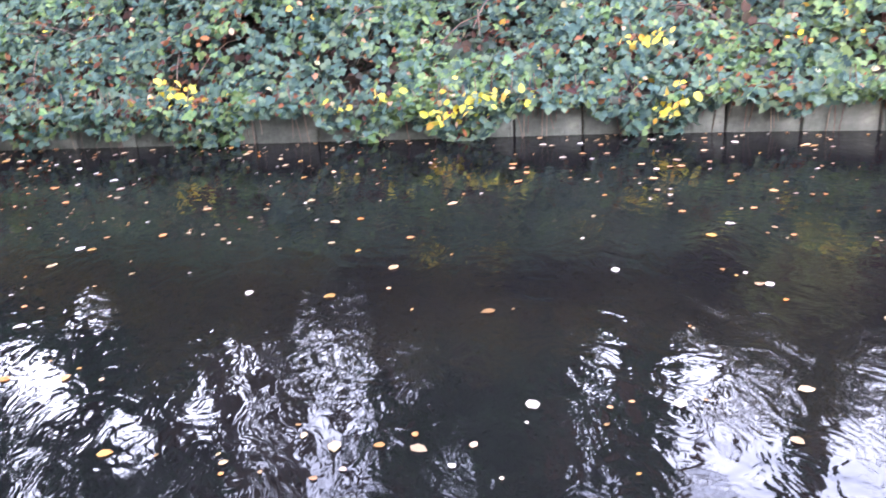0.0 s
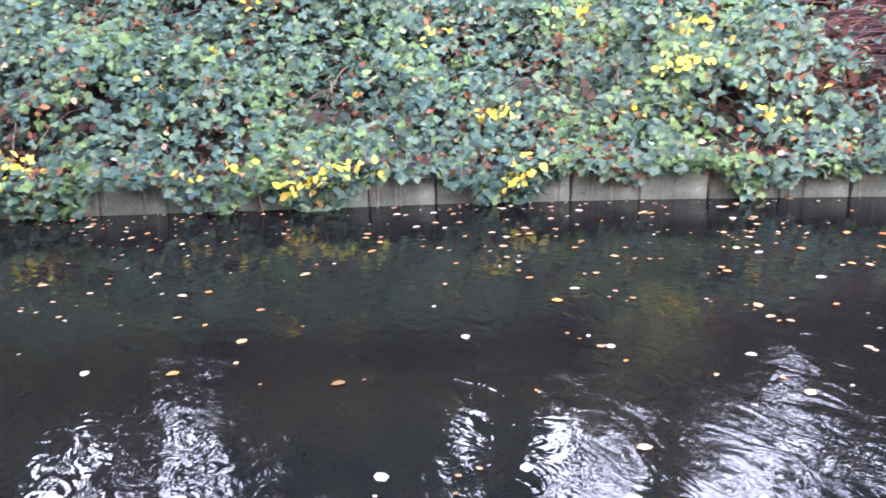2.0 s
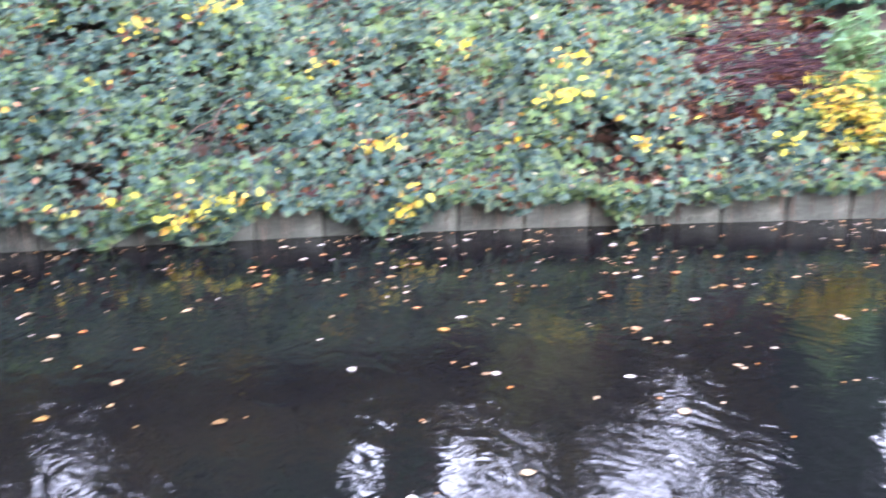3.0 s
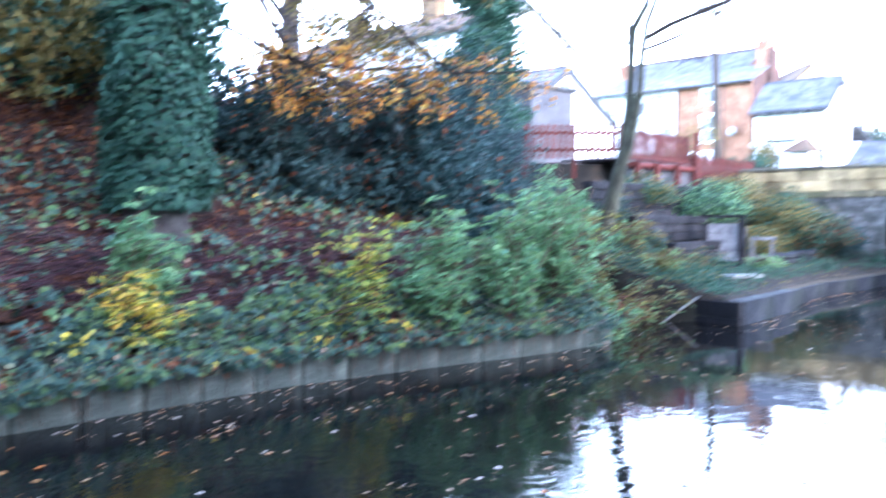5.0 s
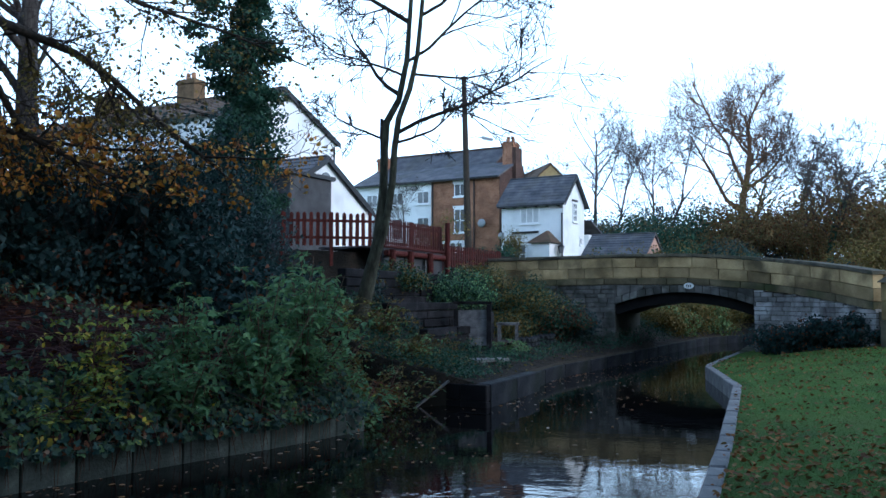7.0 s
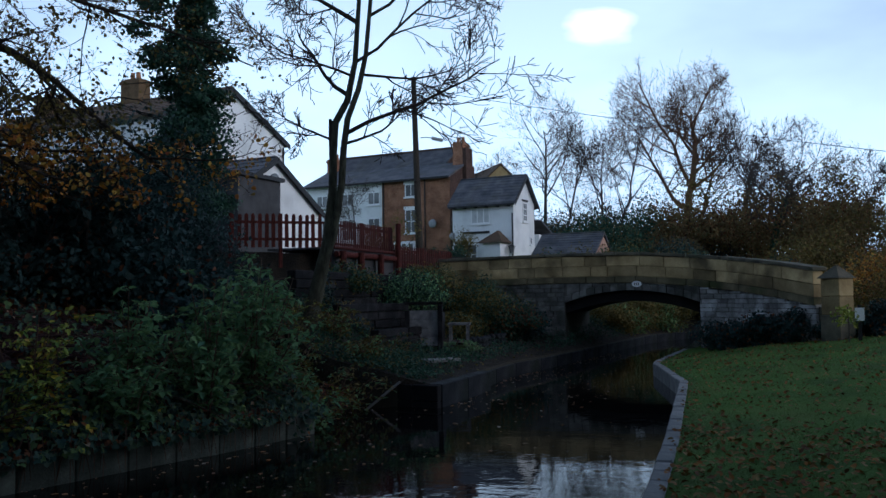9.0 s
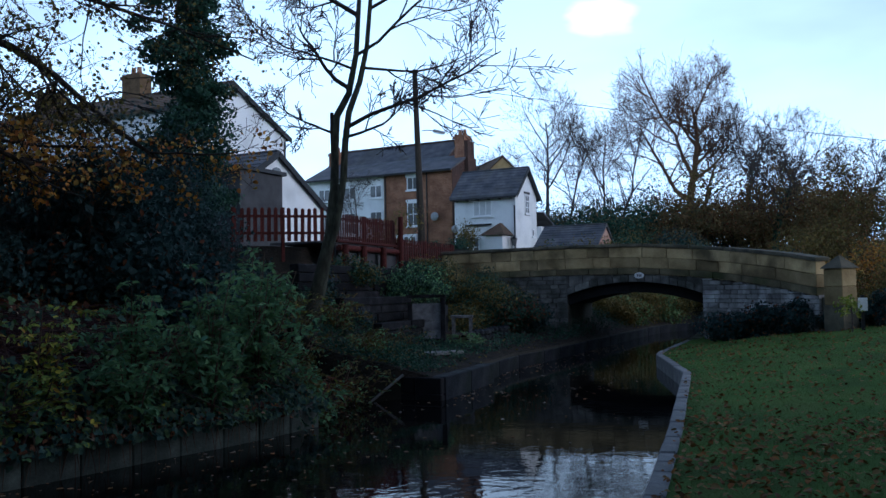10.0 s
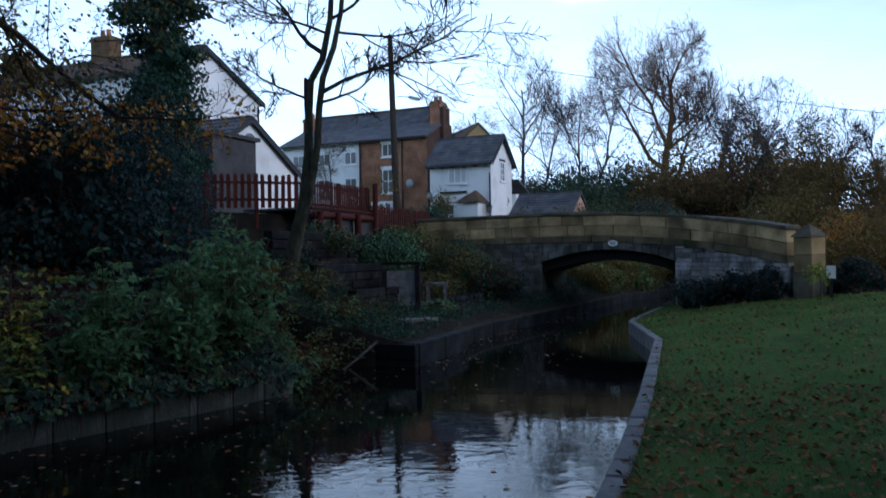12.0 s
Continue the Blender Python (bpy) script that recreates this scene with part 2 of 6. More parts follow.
M_TWIG = material("bramble_stem", [(0.05, 0.03, 0.022), (0.12, 0.07, 0.05), (0.16, 0.12, 0.08)], 0.9, 4, bump=0.3, island=True)

M_BARK_MOSS = material("mossy_grey_bark", [(0.018, 0.017, 0.013), (0.045, 0.046, 0.03), (0.085, 0.085, 0.06)], 0.95, 4, bump=0.9, stretch=(3, 3, 1))
# Black of the arch rib; on the landing end it paints in shade.
M_RIB_AND_SHADE = material("black_rib_and_shaded_end", [(0.004, 0.004, 0.005), (0.011, 0.01, 0.011)], 0.9, 3, bump=0.4)
M_TANGLE = material("dead_cane", [(0.024, 0.013, 0.016), (0.055, 0.025, 0.028), (0.09, 0.05, 0.05)], 0.9, 4, bump=0.3, island=True, gloss=0.1)


def leaf_material(name, colours, rough=0.5, through_light=0.25):
    m = material(name, colours, rough, 20, bump=0.15, island=True, gloss=0.16)
    n, l = m.node_tree.nodes, m.node_tree.links
    b = n["Principled BSDF"]
    tr = n.new("ShaderNodeBsdfTranslucent")
    ms = n.new("ShaderNodeMixShader")
    ms.inputs["Fac"].default_value = through_light
    l.new(b.inputs["Base Color"].links[0].from_socket, tr.inputs["Color"])
    l.new(b.outputs["BSDF"], ms.inputs[1])
    l.new(tr.outputs["BSDF"], ms.inputs[2])
    l.new(ms.outputs["Shader"], n["Material Output"].inputs["Surface"])
    return m


L_BRAMBLE = leaf_material("bramble_leaf", [(0.018, 0.043, 0.039), (0.038, 0.08, 0.067), (0.066, 0.115, 0.09), (0.098, 0.142, 0.074), (0.026, 0.06, 0.054), (0.05, 0.098, 0.062), (0.078, 0.125, 0.098), (0.118, 0.15, 0.078)], 0.75)
L_PALE = leaf_material("faded_leaf", [(0.34, 0.2, 0.13), (0.42, 0.3, 0.2), (0.3, 0.12, 0.07), (0.36, 0.36, 0.2)], 0.6)
L_PALEGREEN = leaf_material("pale_green_leaf", [(0.3, 0.36, 0.16), (0.42, 0.45, 0.22), (0.2, 0.28, 0.1)], 0.5)
# Darker leaf tones that carry the shade deep in the brambles.
L_UNDER = leaf_material("shaded_low_bramble_leaf", [(0.016, 0.03, 0.02), (0.03, 0.05, 0.03), (0.045, 0.026, 0.016), (0.07, 0.03, 0.02), (0.024, 0.045, 0.036)], 0.6)
L_BRIGHT = leaf_material("fresh_green_leaf", [(0.068, 0.14, 0.05), (0.13, 0.19, 0.066), (0.06, 0.125, 0.062), (0.16, 0.21, 0.08)], 0.65)
L_YELLOW = leaf_material("yellow_leaf", [(0.52, 0.38, 0.03), (0.64, 0.5, 0.05), (0.4, 0.4, 0.06), (0.56, 0.36, 0.06), (0.46, 0.24, 0.04), (0.34, 0.36, 0.06)], 0.5)
L_ORANGE = leaf_material("orange_leaf", [(0.40, 0.15, 0.02), (0.46, 0.22, 0.03), (0.28, 0.09, 0.02), (0.42, 0.27, 0.045), (0.20, 0.13, 0.03), (0.17, 0.055, 0.016)], 0.55)
L_RUST = leaf_material("rust_leaf", [(0.09, 0.03, 0.016), (0.17, 0.06, 0.024), (0.05, 0.024, 0.016), (0.25, 0.10, 0.04), (0.065, 0.026, 0.02), (0.045, 0.02, 0.018)], 0.75)
L_IVY = leaf_material("ivy_leaf", [(0.012, 0.042, 0.028), (0.022, 0.066, 0.042), (0.042, 0.098, 0.058), (0.018, 0.052, 0.036)], 0.5)
L_HOLLY = leaf_material("dark_bush_leaf", [(0.011, 0.030, 0.030), (0.022, 0.052, 0.05), (0.042, 0.08, 0.074)], 0.5)
L_SHRUB = leaf_material("shrub_leaf", [(0.085, 0.19, 0.09), (0.13, 0.25, 0.11), (0.2, 0.33, 0.13), (0.10, 0.22, 0.13)], 0.5, 0.4)
L_YGREEN = leaf_material("yellow_green_leaf", [(0.2, 0.25, 0.045), (0.3, 0.33, 0.05), (0.12, 0.2, 0.05), (0.34, 0.32, 0.05)], 0.5)
L_OLIVE = leaf_material("autumn_olive_leaf", [(0.10, 0.085, 0.025), (0.16, 0.12, 0.03), (0.075, 0.08, 0.025), (0.2, 0.13, 0.035)], 0.6)
L_STRAW = leaf_material("faded_straw_leaf", [(0.13, 0.105, 0.045), (0.19, 0.13, 0.05), (0.09, 0.09, 0.04), (0.2, 0.11, 0.04), (0.075, 0.085, 0.04)], 0.6)
L_FLOAT = leaf_material("floating_leaf", [(0.2, 0.14, 0.08), (0.34, 0.11, 0.02), (0.32, 0.22, 0.12), (0.16, 0.08, 0.03), (0.36, 0.17, 0.04), (0.4, 0.36, 0.3), (0.22, 0.09, 0.03)], 0.6, 0.05)
L_FALLEN = leaf_material("fallen_lawn_leaf", [(0.22, 0.08, 0.02), (0.32, 0.14, 0.035), (0.11, 0.05, 0.02), (0.28, 0.19, 0.07), (0.16, 0.06, 0.02)], 0.7, 0.05)
L_GRASS = leaf_material("grass_blade", [(0.055, 0.105, 0.024), (0.088, 0.15, 0.034), (0.115, 0.165, 0.045)], 0.6)

# ---- plan: s runs along the canal towards the bridge, d to the far bank ----
def W(s, d, z=0.0):
    return Vector((-6.3 + 0.456 * s - 0.89 * d, 4.2 + 0.89 * s + 0.456 * d, z))


FAR_EDGE = [(-400, 0), (0, 0), (3.9, -0.35), (5.8, -0.55), (8.4, -1.35), (10.0, -1.65), (10.15, -1.05), (12.2, -0.85), (12.35, -0.2), (12.86, 0.05),
            (12.95, -2.35), (15.7, -2.35), (15.8, -2.05), (18.6, -1.95), (20.3, -2.2), (24.4, -2.55), (27, -2.75), (34, -3.3), (40, -5.5), (48, -12), (60, -32), (400, -600)]
NEAR_EDGE = [(-400, -6.7), (0, -6.62), (6.1, -6.47), (9.2, -6.33), (15.5, -5.95), (19.95, -4.95), (22.1, -5.05), (27, -5.3), (32, -5.9),
             (38, -9), (46, -17), (60, -40), (400, -620)]
EYE = Vector((0.05, 0.5, 1.8))


def edge(table, s):
    for (a, p), (b, q) in zip(table, table[1:]):
        if s <= b:
            return p + (q - p) * (s - a) / (b - a)
    return table[-1][1]


def smooth(x, a, b):
    t = min(1.0, max(0.0, (x - a) / (b - a)))
    return t * t * (3 - 2 * t)


def far_ground(s, e):
    """Height of the far bank e metres behind its edge."""
    slope = 0.33 + 0.42 * max(0.0, e - 0.25)
    slope += 0.25 * max(0.0, e - 3.5) * (1 - smooth(s, 6.5, 10))
    cap = 6.4 - 3.2 * smooth(s, 11, 17) + 2.5 * (1 - smooth(s, 6.5, 10))
    slope = slope if slope < cap else cap + 0.6 * (1 - math.exp(-(slope - cap) / 0.6))
    terrace = 0.34 + 0.19 * min(e, 1.9) + 1.15 * smooth(e, 2.0, 4.0) + 0.4 * smooth(e, 8, 20)
    fence_line = float(np.interp(s, (15, 16.5, 17.2, 19.1, 22.4, 25.8), (5.6, 5.2, 4.75, 2.85, 2.7, 2.1)))
    terrace += 1.2 * smooth(e + edge(FAR_EDGE, s) - fence_line, 0.1, 0.8)
    w = smooth(s, 11.2, 13.4) * (1 - smooth(s, 23.5, 27.0))
    z = slope * (1 - w) + terrace * w
    # ramp of the slip
    z -= 0.3 * smooth(s, 10.0, 10.4) * (1 - smooth(s, 12.8, 12.95)) * (1 - smooth(e, 0.5, 1.5))
    z += 0.09 * noise.noise((s * 0.7, e * 0.7, 3.0)) * smooth(e, 0.4, 1.5)
    return z + 2.0 * smooth(s, 50, 92) * smooth(e, 0, 10)


def near_ground(s, e):
    """Height of the lawn side e metres behind the kerb."""
    z = 0.26 + (0.028 + 0.10 * smooth(s, 9, 18)) * min(e, 9 - 4.0 * smooth(s, 9, 18)) + 0.04 * noise.noise((s * 0.25, e * 0.25, 9.0)) * smooth(e, 0.5, 3)
    z += 4.4 * smooth(s, 27.5, 52) * smooth(e, 1.5, 8) + 0.9 * smooth(e, 10, 34) * smooth(s, 5, 26)
    return z + 2.6 * smooth(s, 59, 110)


def ground_at(x, y):
    s, d = (x + 6.3) * 0.456 + (y - 4.2) * 0.89, -(x + 6.3) * 0.89 + (y - 4.2) * 0.456
    e, k = edge(FAR_EDGE, s), edge(NEAR_EDGE, s)
    return far_ground(s, d - e) if d > e else near_ground(s, k - d) if d < k else 0.0


def shrink(x, y):
    """The far part of the plan is drawn too large: the factor that brings a place to its true distance and size."""
    return 1 - 0.155 * smooth(math.hypot(x - EYE.x, y - EYE.y), 14, 24)


def site(at):
    k = shrink(at[0], at[1])
    return Matrix.Translation(EYE) @ Matrix.Diagonal((k, k, k, 1)) @ Matrix.Translation(-EYE)


def ground_z(x, y):
    """Height of the ground in the plan as drawn."""
    k = shrink(x, y)
    return EYE.z - (EYE.z - ground_at(EYE.x + (x - EYE.x) * k, EYE.y + (y - EYE.y) * k)) / k


def link(name, bm, mats, parent=None, label="", smooth_faces=False):
    me = bpy.data.meshes.new(name)
    bm.to_mesh(me)
    bm.free()
    return dress(name, me, mats, parent, label, smooth_faces)


def dress(name, me, mats, parent=None, label="", smooth_faces=False):
    for m in (mats if isinstance(mats, (list, tuple)) else [mats]):
        me.materials.append(m)
    if smooth_faces:
        me.polygons.foreach_set("use_smooth", [True] * len(me.polygons))
    ob = new(name, me)
    if parent:
        ob.parent = parent
    if label:
        ob["label"] = label
    if parent and name in ("twig_growth", "stem_growth", "limb_growth", "branch_growth", "slate_covering"):
        ob["kind"] = "stuff"
    return ob


def raw(name, verts, faces, mats, parent=None, label="", smooth_faces=False):
    me = bpy.data.meshes.new(name)
    me.from_pydata(verts, [], faces)
    me.update()
    return dress(name, me, mats, parent, label, smooth_faces)


SITES = {}


def stay(ob):
    """Leaves a part that was built in places of the plan where it is."""
    ob.matrix_world = SITES.get(ob.parent, Matrix())
    return ob


def thing(name, at, label, category, group="", kind="", angle=0.0, true_place=False):
    ob = new(name)
    SITES[ob] = Matrix() if true_place or kind == "structure" else site(at)
    ob.matrix_world = SITES[ob] @ Matrix.Translation(at) @ Matrix.Rotation(angle, 4, "Z")
    return tagged(ob, label, category, group, kind)


def box(bm, x0, x1, y0, y1, z0, z1, bevel=0.0):
    r = bmesh.ops.create_cube(bm, size=1.0)
    bmesh.ops.scale(bm, verts=r["verts"], vec=(x1 - x0, y1 - y0, z1 - z0))
    bmesh.ops.translate(bm, verts=r["verts"], vec=((x0 + x1) / 2, (y0 + y1) / 2, (z0 + z1) / 2))
    if bevel:
        bmesh.ops.bevel(bm, geom=list({e for v in r["verts"] for e in v.link_edges}), offset=bevel, segments=1, affect="EDGES")
    return r["verts"]


def block(name, x0, x1, y0, y1, z0, z1, mat, parent=None, label="", bevel=0.0):
    bm = bmesh.new()
    box(bm, x0, x1, y0, y1, z0, z1, bevel)
    return link(name, bm, mat, parent, label)


def tube_bm(pts, r, sides=8):
    bm = bmesh.new()
    rings = []
    pts = [Vector(p) for p in pts]
    for i, p in enumerate(pts):
        d = (pts[min(i + 1, len(pts) - 1)] - pts[max(i - 1, 0)]).normalized()
        x = d.orthogonal().normalized()
        y = d.cross(x)
        rings.append([bm.verts.new(p + (x * math.cos(a) + y * math.sin(a)) * r) for a in [2 * math.pi * k / sides for k in range(sides)]])
    for a, b in zip(rings, rings[1:]):
        for k in range(sides):
            bm.faces.new((a[k], a[(k + 1) % sides], b[(k + 1) % sides], b[k]))
    bm.faces.new(rings[0][::-1])
    bm.faces.new(rings[-1])
    return bm


# ---- ground, one sheet ----
def build_ground():
    ss = np.concatenate([[-900, -300, -120, -70], np.arange(-45, 70, 0.5), [75, 80, 90, 100, 120, 150, 220, 400, 900]])
    ss = np.sort(np.concatenate([ss, [10.07, 10.15, 12.2, 12.35, 12.86, 12.9, 12.95, 15.7, 15.8]]))
    left = [700, 300, 140, 80, 50, 35, 25, 20, 16, 13, 11, 9.5, 8.3, 7.2, 6.4, 5.7, 5.2, 4.8, 4.4, 4.0, 3.5, 3.0, 2.5, 2.0, 1.6, 1.2, 0.9, 0.6, 0.4, 0.2, 0.06]
    right = [0.1, 0.4, 0.8, 1.2, 1.8, 2.5, 3.3, 4.2, 5.2, 6.5, 8, 10, 12, 15, 20, 30, 45, 70, 120, 250, 600]
    verts, faces, kinds = [], [], []
    cols = len(left) + 4 + len(right)
    for s in ss:
        e0, k0 = edge(FAR_EDGE, s), edge(NEAR_EDGE, s)
        for e in left:
            verts.append(W(s, e0 + e, far_ground(s, e)))
        verts += [W(s, e0 + 0.05, -1.0), W(s, e0 - 0.4, -1.2), W(s, k0 + 0.4, -1.2), W(s, k0 - 0.09, -1.0)]
        for e in right:
            verts.append(W(s, k0 - e, near_ground(s, e)))
    for r in range(len(ss) - 1):
        for c in range(cols - 1):
            a = r * cols + c
            faces.append((a, a + cols, a + cols + 1, a + 1))
            s, e = ss[r], left[c] if c < len(left) else 0
            if c < len(left) - 1:
                if 1.4 < e < 30 and 3.4 < s < 10:
                    kinds.append(1)
                elif e > 12 and s > 18:
                    kinds.append(2)
                else:
                    kinds.append(0)
            elif c < len(left) + 3:
                kinds.append(3)
            else:
                kinds.append(2)
    ob = raw("ground", verts, faces, [M_SOIL, M_LITTER, M_LAWN, M_MUD], smooth_faces=True)
    ob.data.polygons.foreach_set("material_index", kinds)
    tagged(ob, "grassy lawn and steep leaf-strewn earth bank along the canal", "ground", kind="structure")
    rows, n = [], 40
    for a in range(n + 1):
        s = -60 + 130 * a / n
        rows += [W(s, edge(FAR_EDGE, s) + 0.04, 0), W(s, edge(NEAR_EDGE, s) - 0.08, 0)]
    water = raw("water", rows, [(2 * a, 2 * a + 1, 2 * a + 3, 2 * a + 2) for a in range(n)], M_WATER)
    tagged(water, "dark still canal water with small ripples and reflections", "water", kind="structure")


build_ground()

# ---- canal walls ----
def build_far_wall():
    wall = thing("wall_far_bank", W(0, 0), "low weathered concrete canal wall with mossy stains", "wall", kind="structure")
    rng = random.Random(3)
    s = -14.0
    while s < 9.8:
        n = min(s + 0.57, 9.95)
        a, b = W(s + 0.006, edge(FAR_EDGE, s)), W(n - 0.006, edge(FAR_EDGE, n))
        bm = bmesh.new()
        box(bm, 0, (b - a).length, 0.0, 0.16, -0.3, 0.31 + rng.uniform(-0.012, 0.012), 0.012)
        ob = link("concrete_panel", bm, M_CONCRETE, wall)
        ob.matrix_world = Matrix.Translation(a + Vector((0, 0, 0))) @ Matrix.Rotation(math.atan2(b.y - a.y, b.x - a.x) + rng.uniform(-0.008, 0.008), 4, "Z")
        s = n
    # backing strip closes the joints
    pts = [W(s, edge(FAR_EDGE, s) + 0.13) for s in np.arange(-60, 10, 0.5)]
    verts = [p + Vector((0, 0, z)) for p in pts for z in (-0.4, 0.27)]
    stay(raw("wall_backing", verts, [(2 * i, 2 * i + 2, 2 * i + 3, 2 * i + 1) for i in range(len(pts) - 1)], M_MORTAR, wall))


build_far_wall()


def stone_run(name, table, s0, s1, step, width, z0, z1, mat, label, category, inward, piece, seed):
    """A line of edge stones that follows one bank."""
    run = thing(name, W((s0 + s1) / 2, edge(table, (s0 + s1) / 2)), label, category, kind="structure")
    rng = random.Random(seed)
    s = s0
    while s < s1 - 0.05:
        n = min(s1, s + step * rng.uniform(0.85, 1.2))
        a, b = W(s + 0.006, edge(table, s)), W(n - 0.006, edge(table, n))
        y0, y1 = (0.0, width) if inward > 0 else (-width, 0.0)
        bm = bmesh.new()
        box(bm, 0, (b - a).length, y0, y1, z0, z1 + rng.uniform(-0.008, 0.008), 0.015)
        ob = link(piece, bm, mat, run)
        ob.matrix_world = Matrix.Translation(a) @ Matrix.Rotation(math.atan2(b.y - a.y, b.x - a.x), 4, "Z")
        s = n
    return run


stone_run("kerb_near_bank", NEAR_EDGE, -14, 15.5, 0.45, 0.16, -0.4, 0.285, M_KERB, "grey stone kerb edging the lawn above the water", "kerb", -1, "kerb_stone", 5)
stone_run("kerb_bridge_approach", NEAR_EDGE, 15.5, 32, 0.6, 0.16, -0.4, 0.285, M_KERB, "grey stone kerb narrowing towards the bridge", "kerb", -1, "kerb_stone", 6)
stone_run("wall_slip_side", FAR_EDGE, 10.15, 12.2, 0.7, 0.4, -0.4, 0.2, M_WET_SHADED, "low sunken stone edge beside the slip", "wall", 1, "edge_stone", 9)
stone_run("wall_landing_block", FAR_EDGE, 12.97, 15.7, 1.4, 0.5, -0.4, 0.39, M_WET_SHADED, "squared concrete block end of the landing", "wall", 1, "concrete_slab", 7)
stone_run("wall_landing", FAR_EDGE, 15.8, 27, 1.5, 0.4, -0.4, 0.3, M_WET_SHADED, "low concrete landing edge beside dark water", "wall", 1, "concrete_slab", 7)
stone_run("wall_beyond_bridge", FAR_EDGE, 27, 52, 1.5, 0.3, -0.4, 0.3, M_WET_SHADED, "concrete canal edge curving away beyond the bridge", "wall", 1, "concrete_slab", 8)



def build_block_end():
    # Near-black blocks stand in for the shaded hollow at the landing's end.
    end = thing("landing_end_wall", W(12.93, -1.3), "wet end wall of the landing block, blackened for shade", "wall", kind="structure")
    for k in range(4):
        d0 = -2.33 + k * 0.5
        a, b = W(12.93 + 0.06 * k, d0), W(12.93 + 0.06 * (k + 1), d0 + 0.49)
        for z0, z1 in ((-0.4, 0.1), (0.106, 0.375)):
            bm = bmesh.new()
            box(bm, 0, (b - a).length, -0.04, 0.1, z0, z1, 0.015)
            link("end_stone", bm, M_RIB_AND_SHADE, end).matrix_world = Matrix.Translation(a) @ Matrix.Rotation(math.atan2(b.y - a.y, b.x - a.x), 4, "Z")


build_block_end()

# ---- the bridge ----
# plan of its face: straight over the canal, wing walls that curve towards the viewer
BRIDGE = [(-9.6, 24.7), (-8.7, 25.4), (-7.3, 27.7), (-6.1, 29.2), (-4.9, 29.8), (-0.85, 29.8), (1.2, 29.8), (3.5, 29.8), (7.0, 29.6)]
COPING = [(-9.6, 2.36), (-8.7, 2.59), (-8.0, 2.77), (-7.3, 2.92), (-6.1, 3.12), (-4.9, 3.27), (-3.2, 3.38), (-0.85, 3.39), (1.2, 3.36), (3.5, 3.33), (7.0, 3.28)]


def bridge_at(d):
    return float(np.interp(d, [a for a, _ in BRIDGE], [b for _, b in BRIDGE]))


def coping_at(d):
    return float(np.interp(d, [a for a, _ in COPING], [b for _, b in COPING]))


def face_block(name, d0, d1, za, zb, out, depth, mat, parent, rng=None, tilt=True):
    """One stone of the bridge face from d0 to d1; za and zb give its lower and upper height along d."""
    a, b = W(bridge_at(d1) - out, d1), W(bridge_at(d0) - out, d0)
    along = (b - a).normalized()
    back = Vector((-along.y, along.x, 0)) * depth
    gap = along * 0.008
    j = rng.uniform(-0.012, 0.012) if rng else 0
    push = back.normalized() * j
    q = [a + gap + push, b - gap + push, b - gap + back, a + gap + back]
    lo, hi = [za(d1), za(d0), za(d0), za(d1)], [zb(d1), zb(d0), zb(d0), zb(d1)]
    verts = [p + Vector((0, 0, z + 0.006)) for p, z in zip(q, lo)] + [p + Vector((0, 0, z - 0.006)) for p, z in zip(q, hi)]
    faces = [(0, 1, 5, 4), (1, 2, 6, 5), (2, 3, 7, 6), (3, 0, 4, 7), (4, 5, 6, 7), (3, 2, 1, 0)]
    bm = bmesh.new()
    vs = [bm.verts.new(v) for v in verts]
    for f in faces:
        bm.faces.new([vs[i] for i in f])
    bmesh.ops.bevel(bm, geom=list(bm.edges), offset=0.012, segments=1, affect="EDGES")
    return stay(link(name, bm, mat, parent))


ARCH0, ARCH1 = -5.45, -0.78          # the opening, along d
SPRING, CROWN = 1.6, 2.03


def soffit_at(d):
    t = (d - (ARCH0 + ARCH1) / 2) / ((ARCH1 - ARCH0) / 2)
    return SPRING + (CROWN - SPRING) * (1 - t * t)


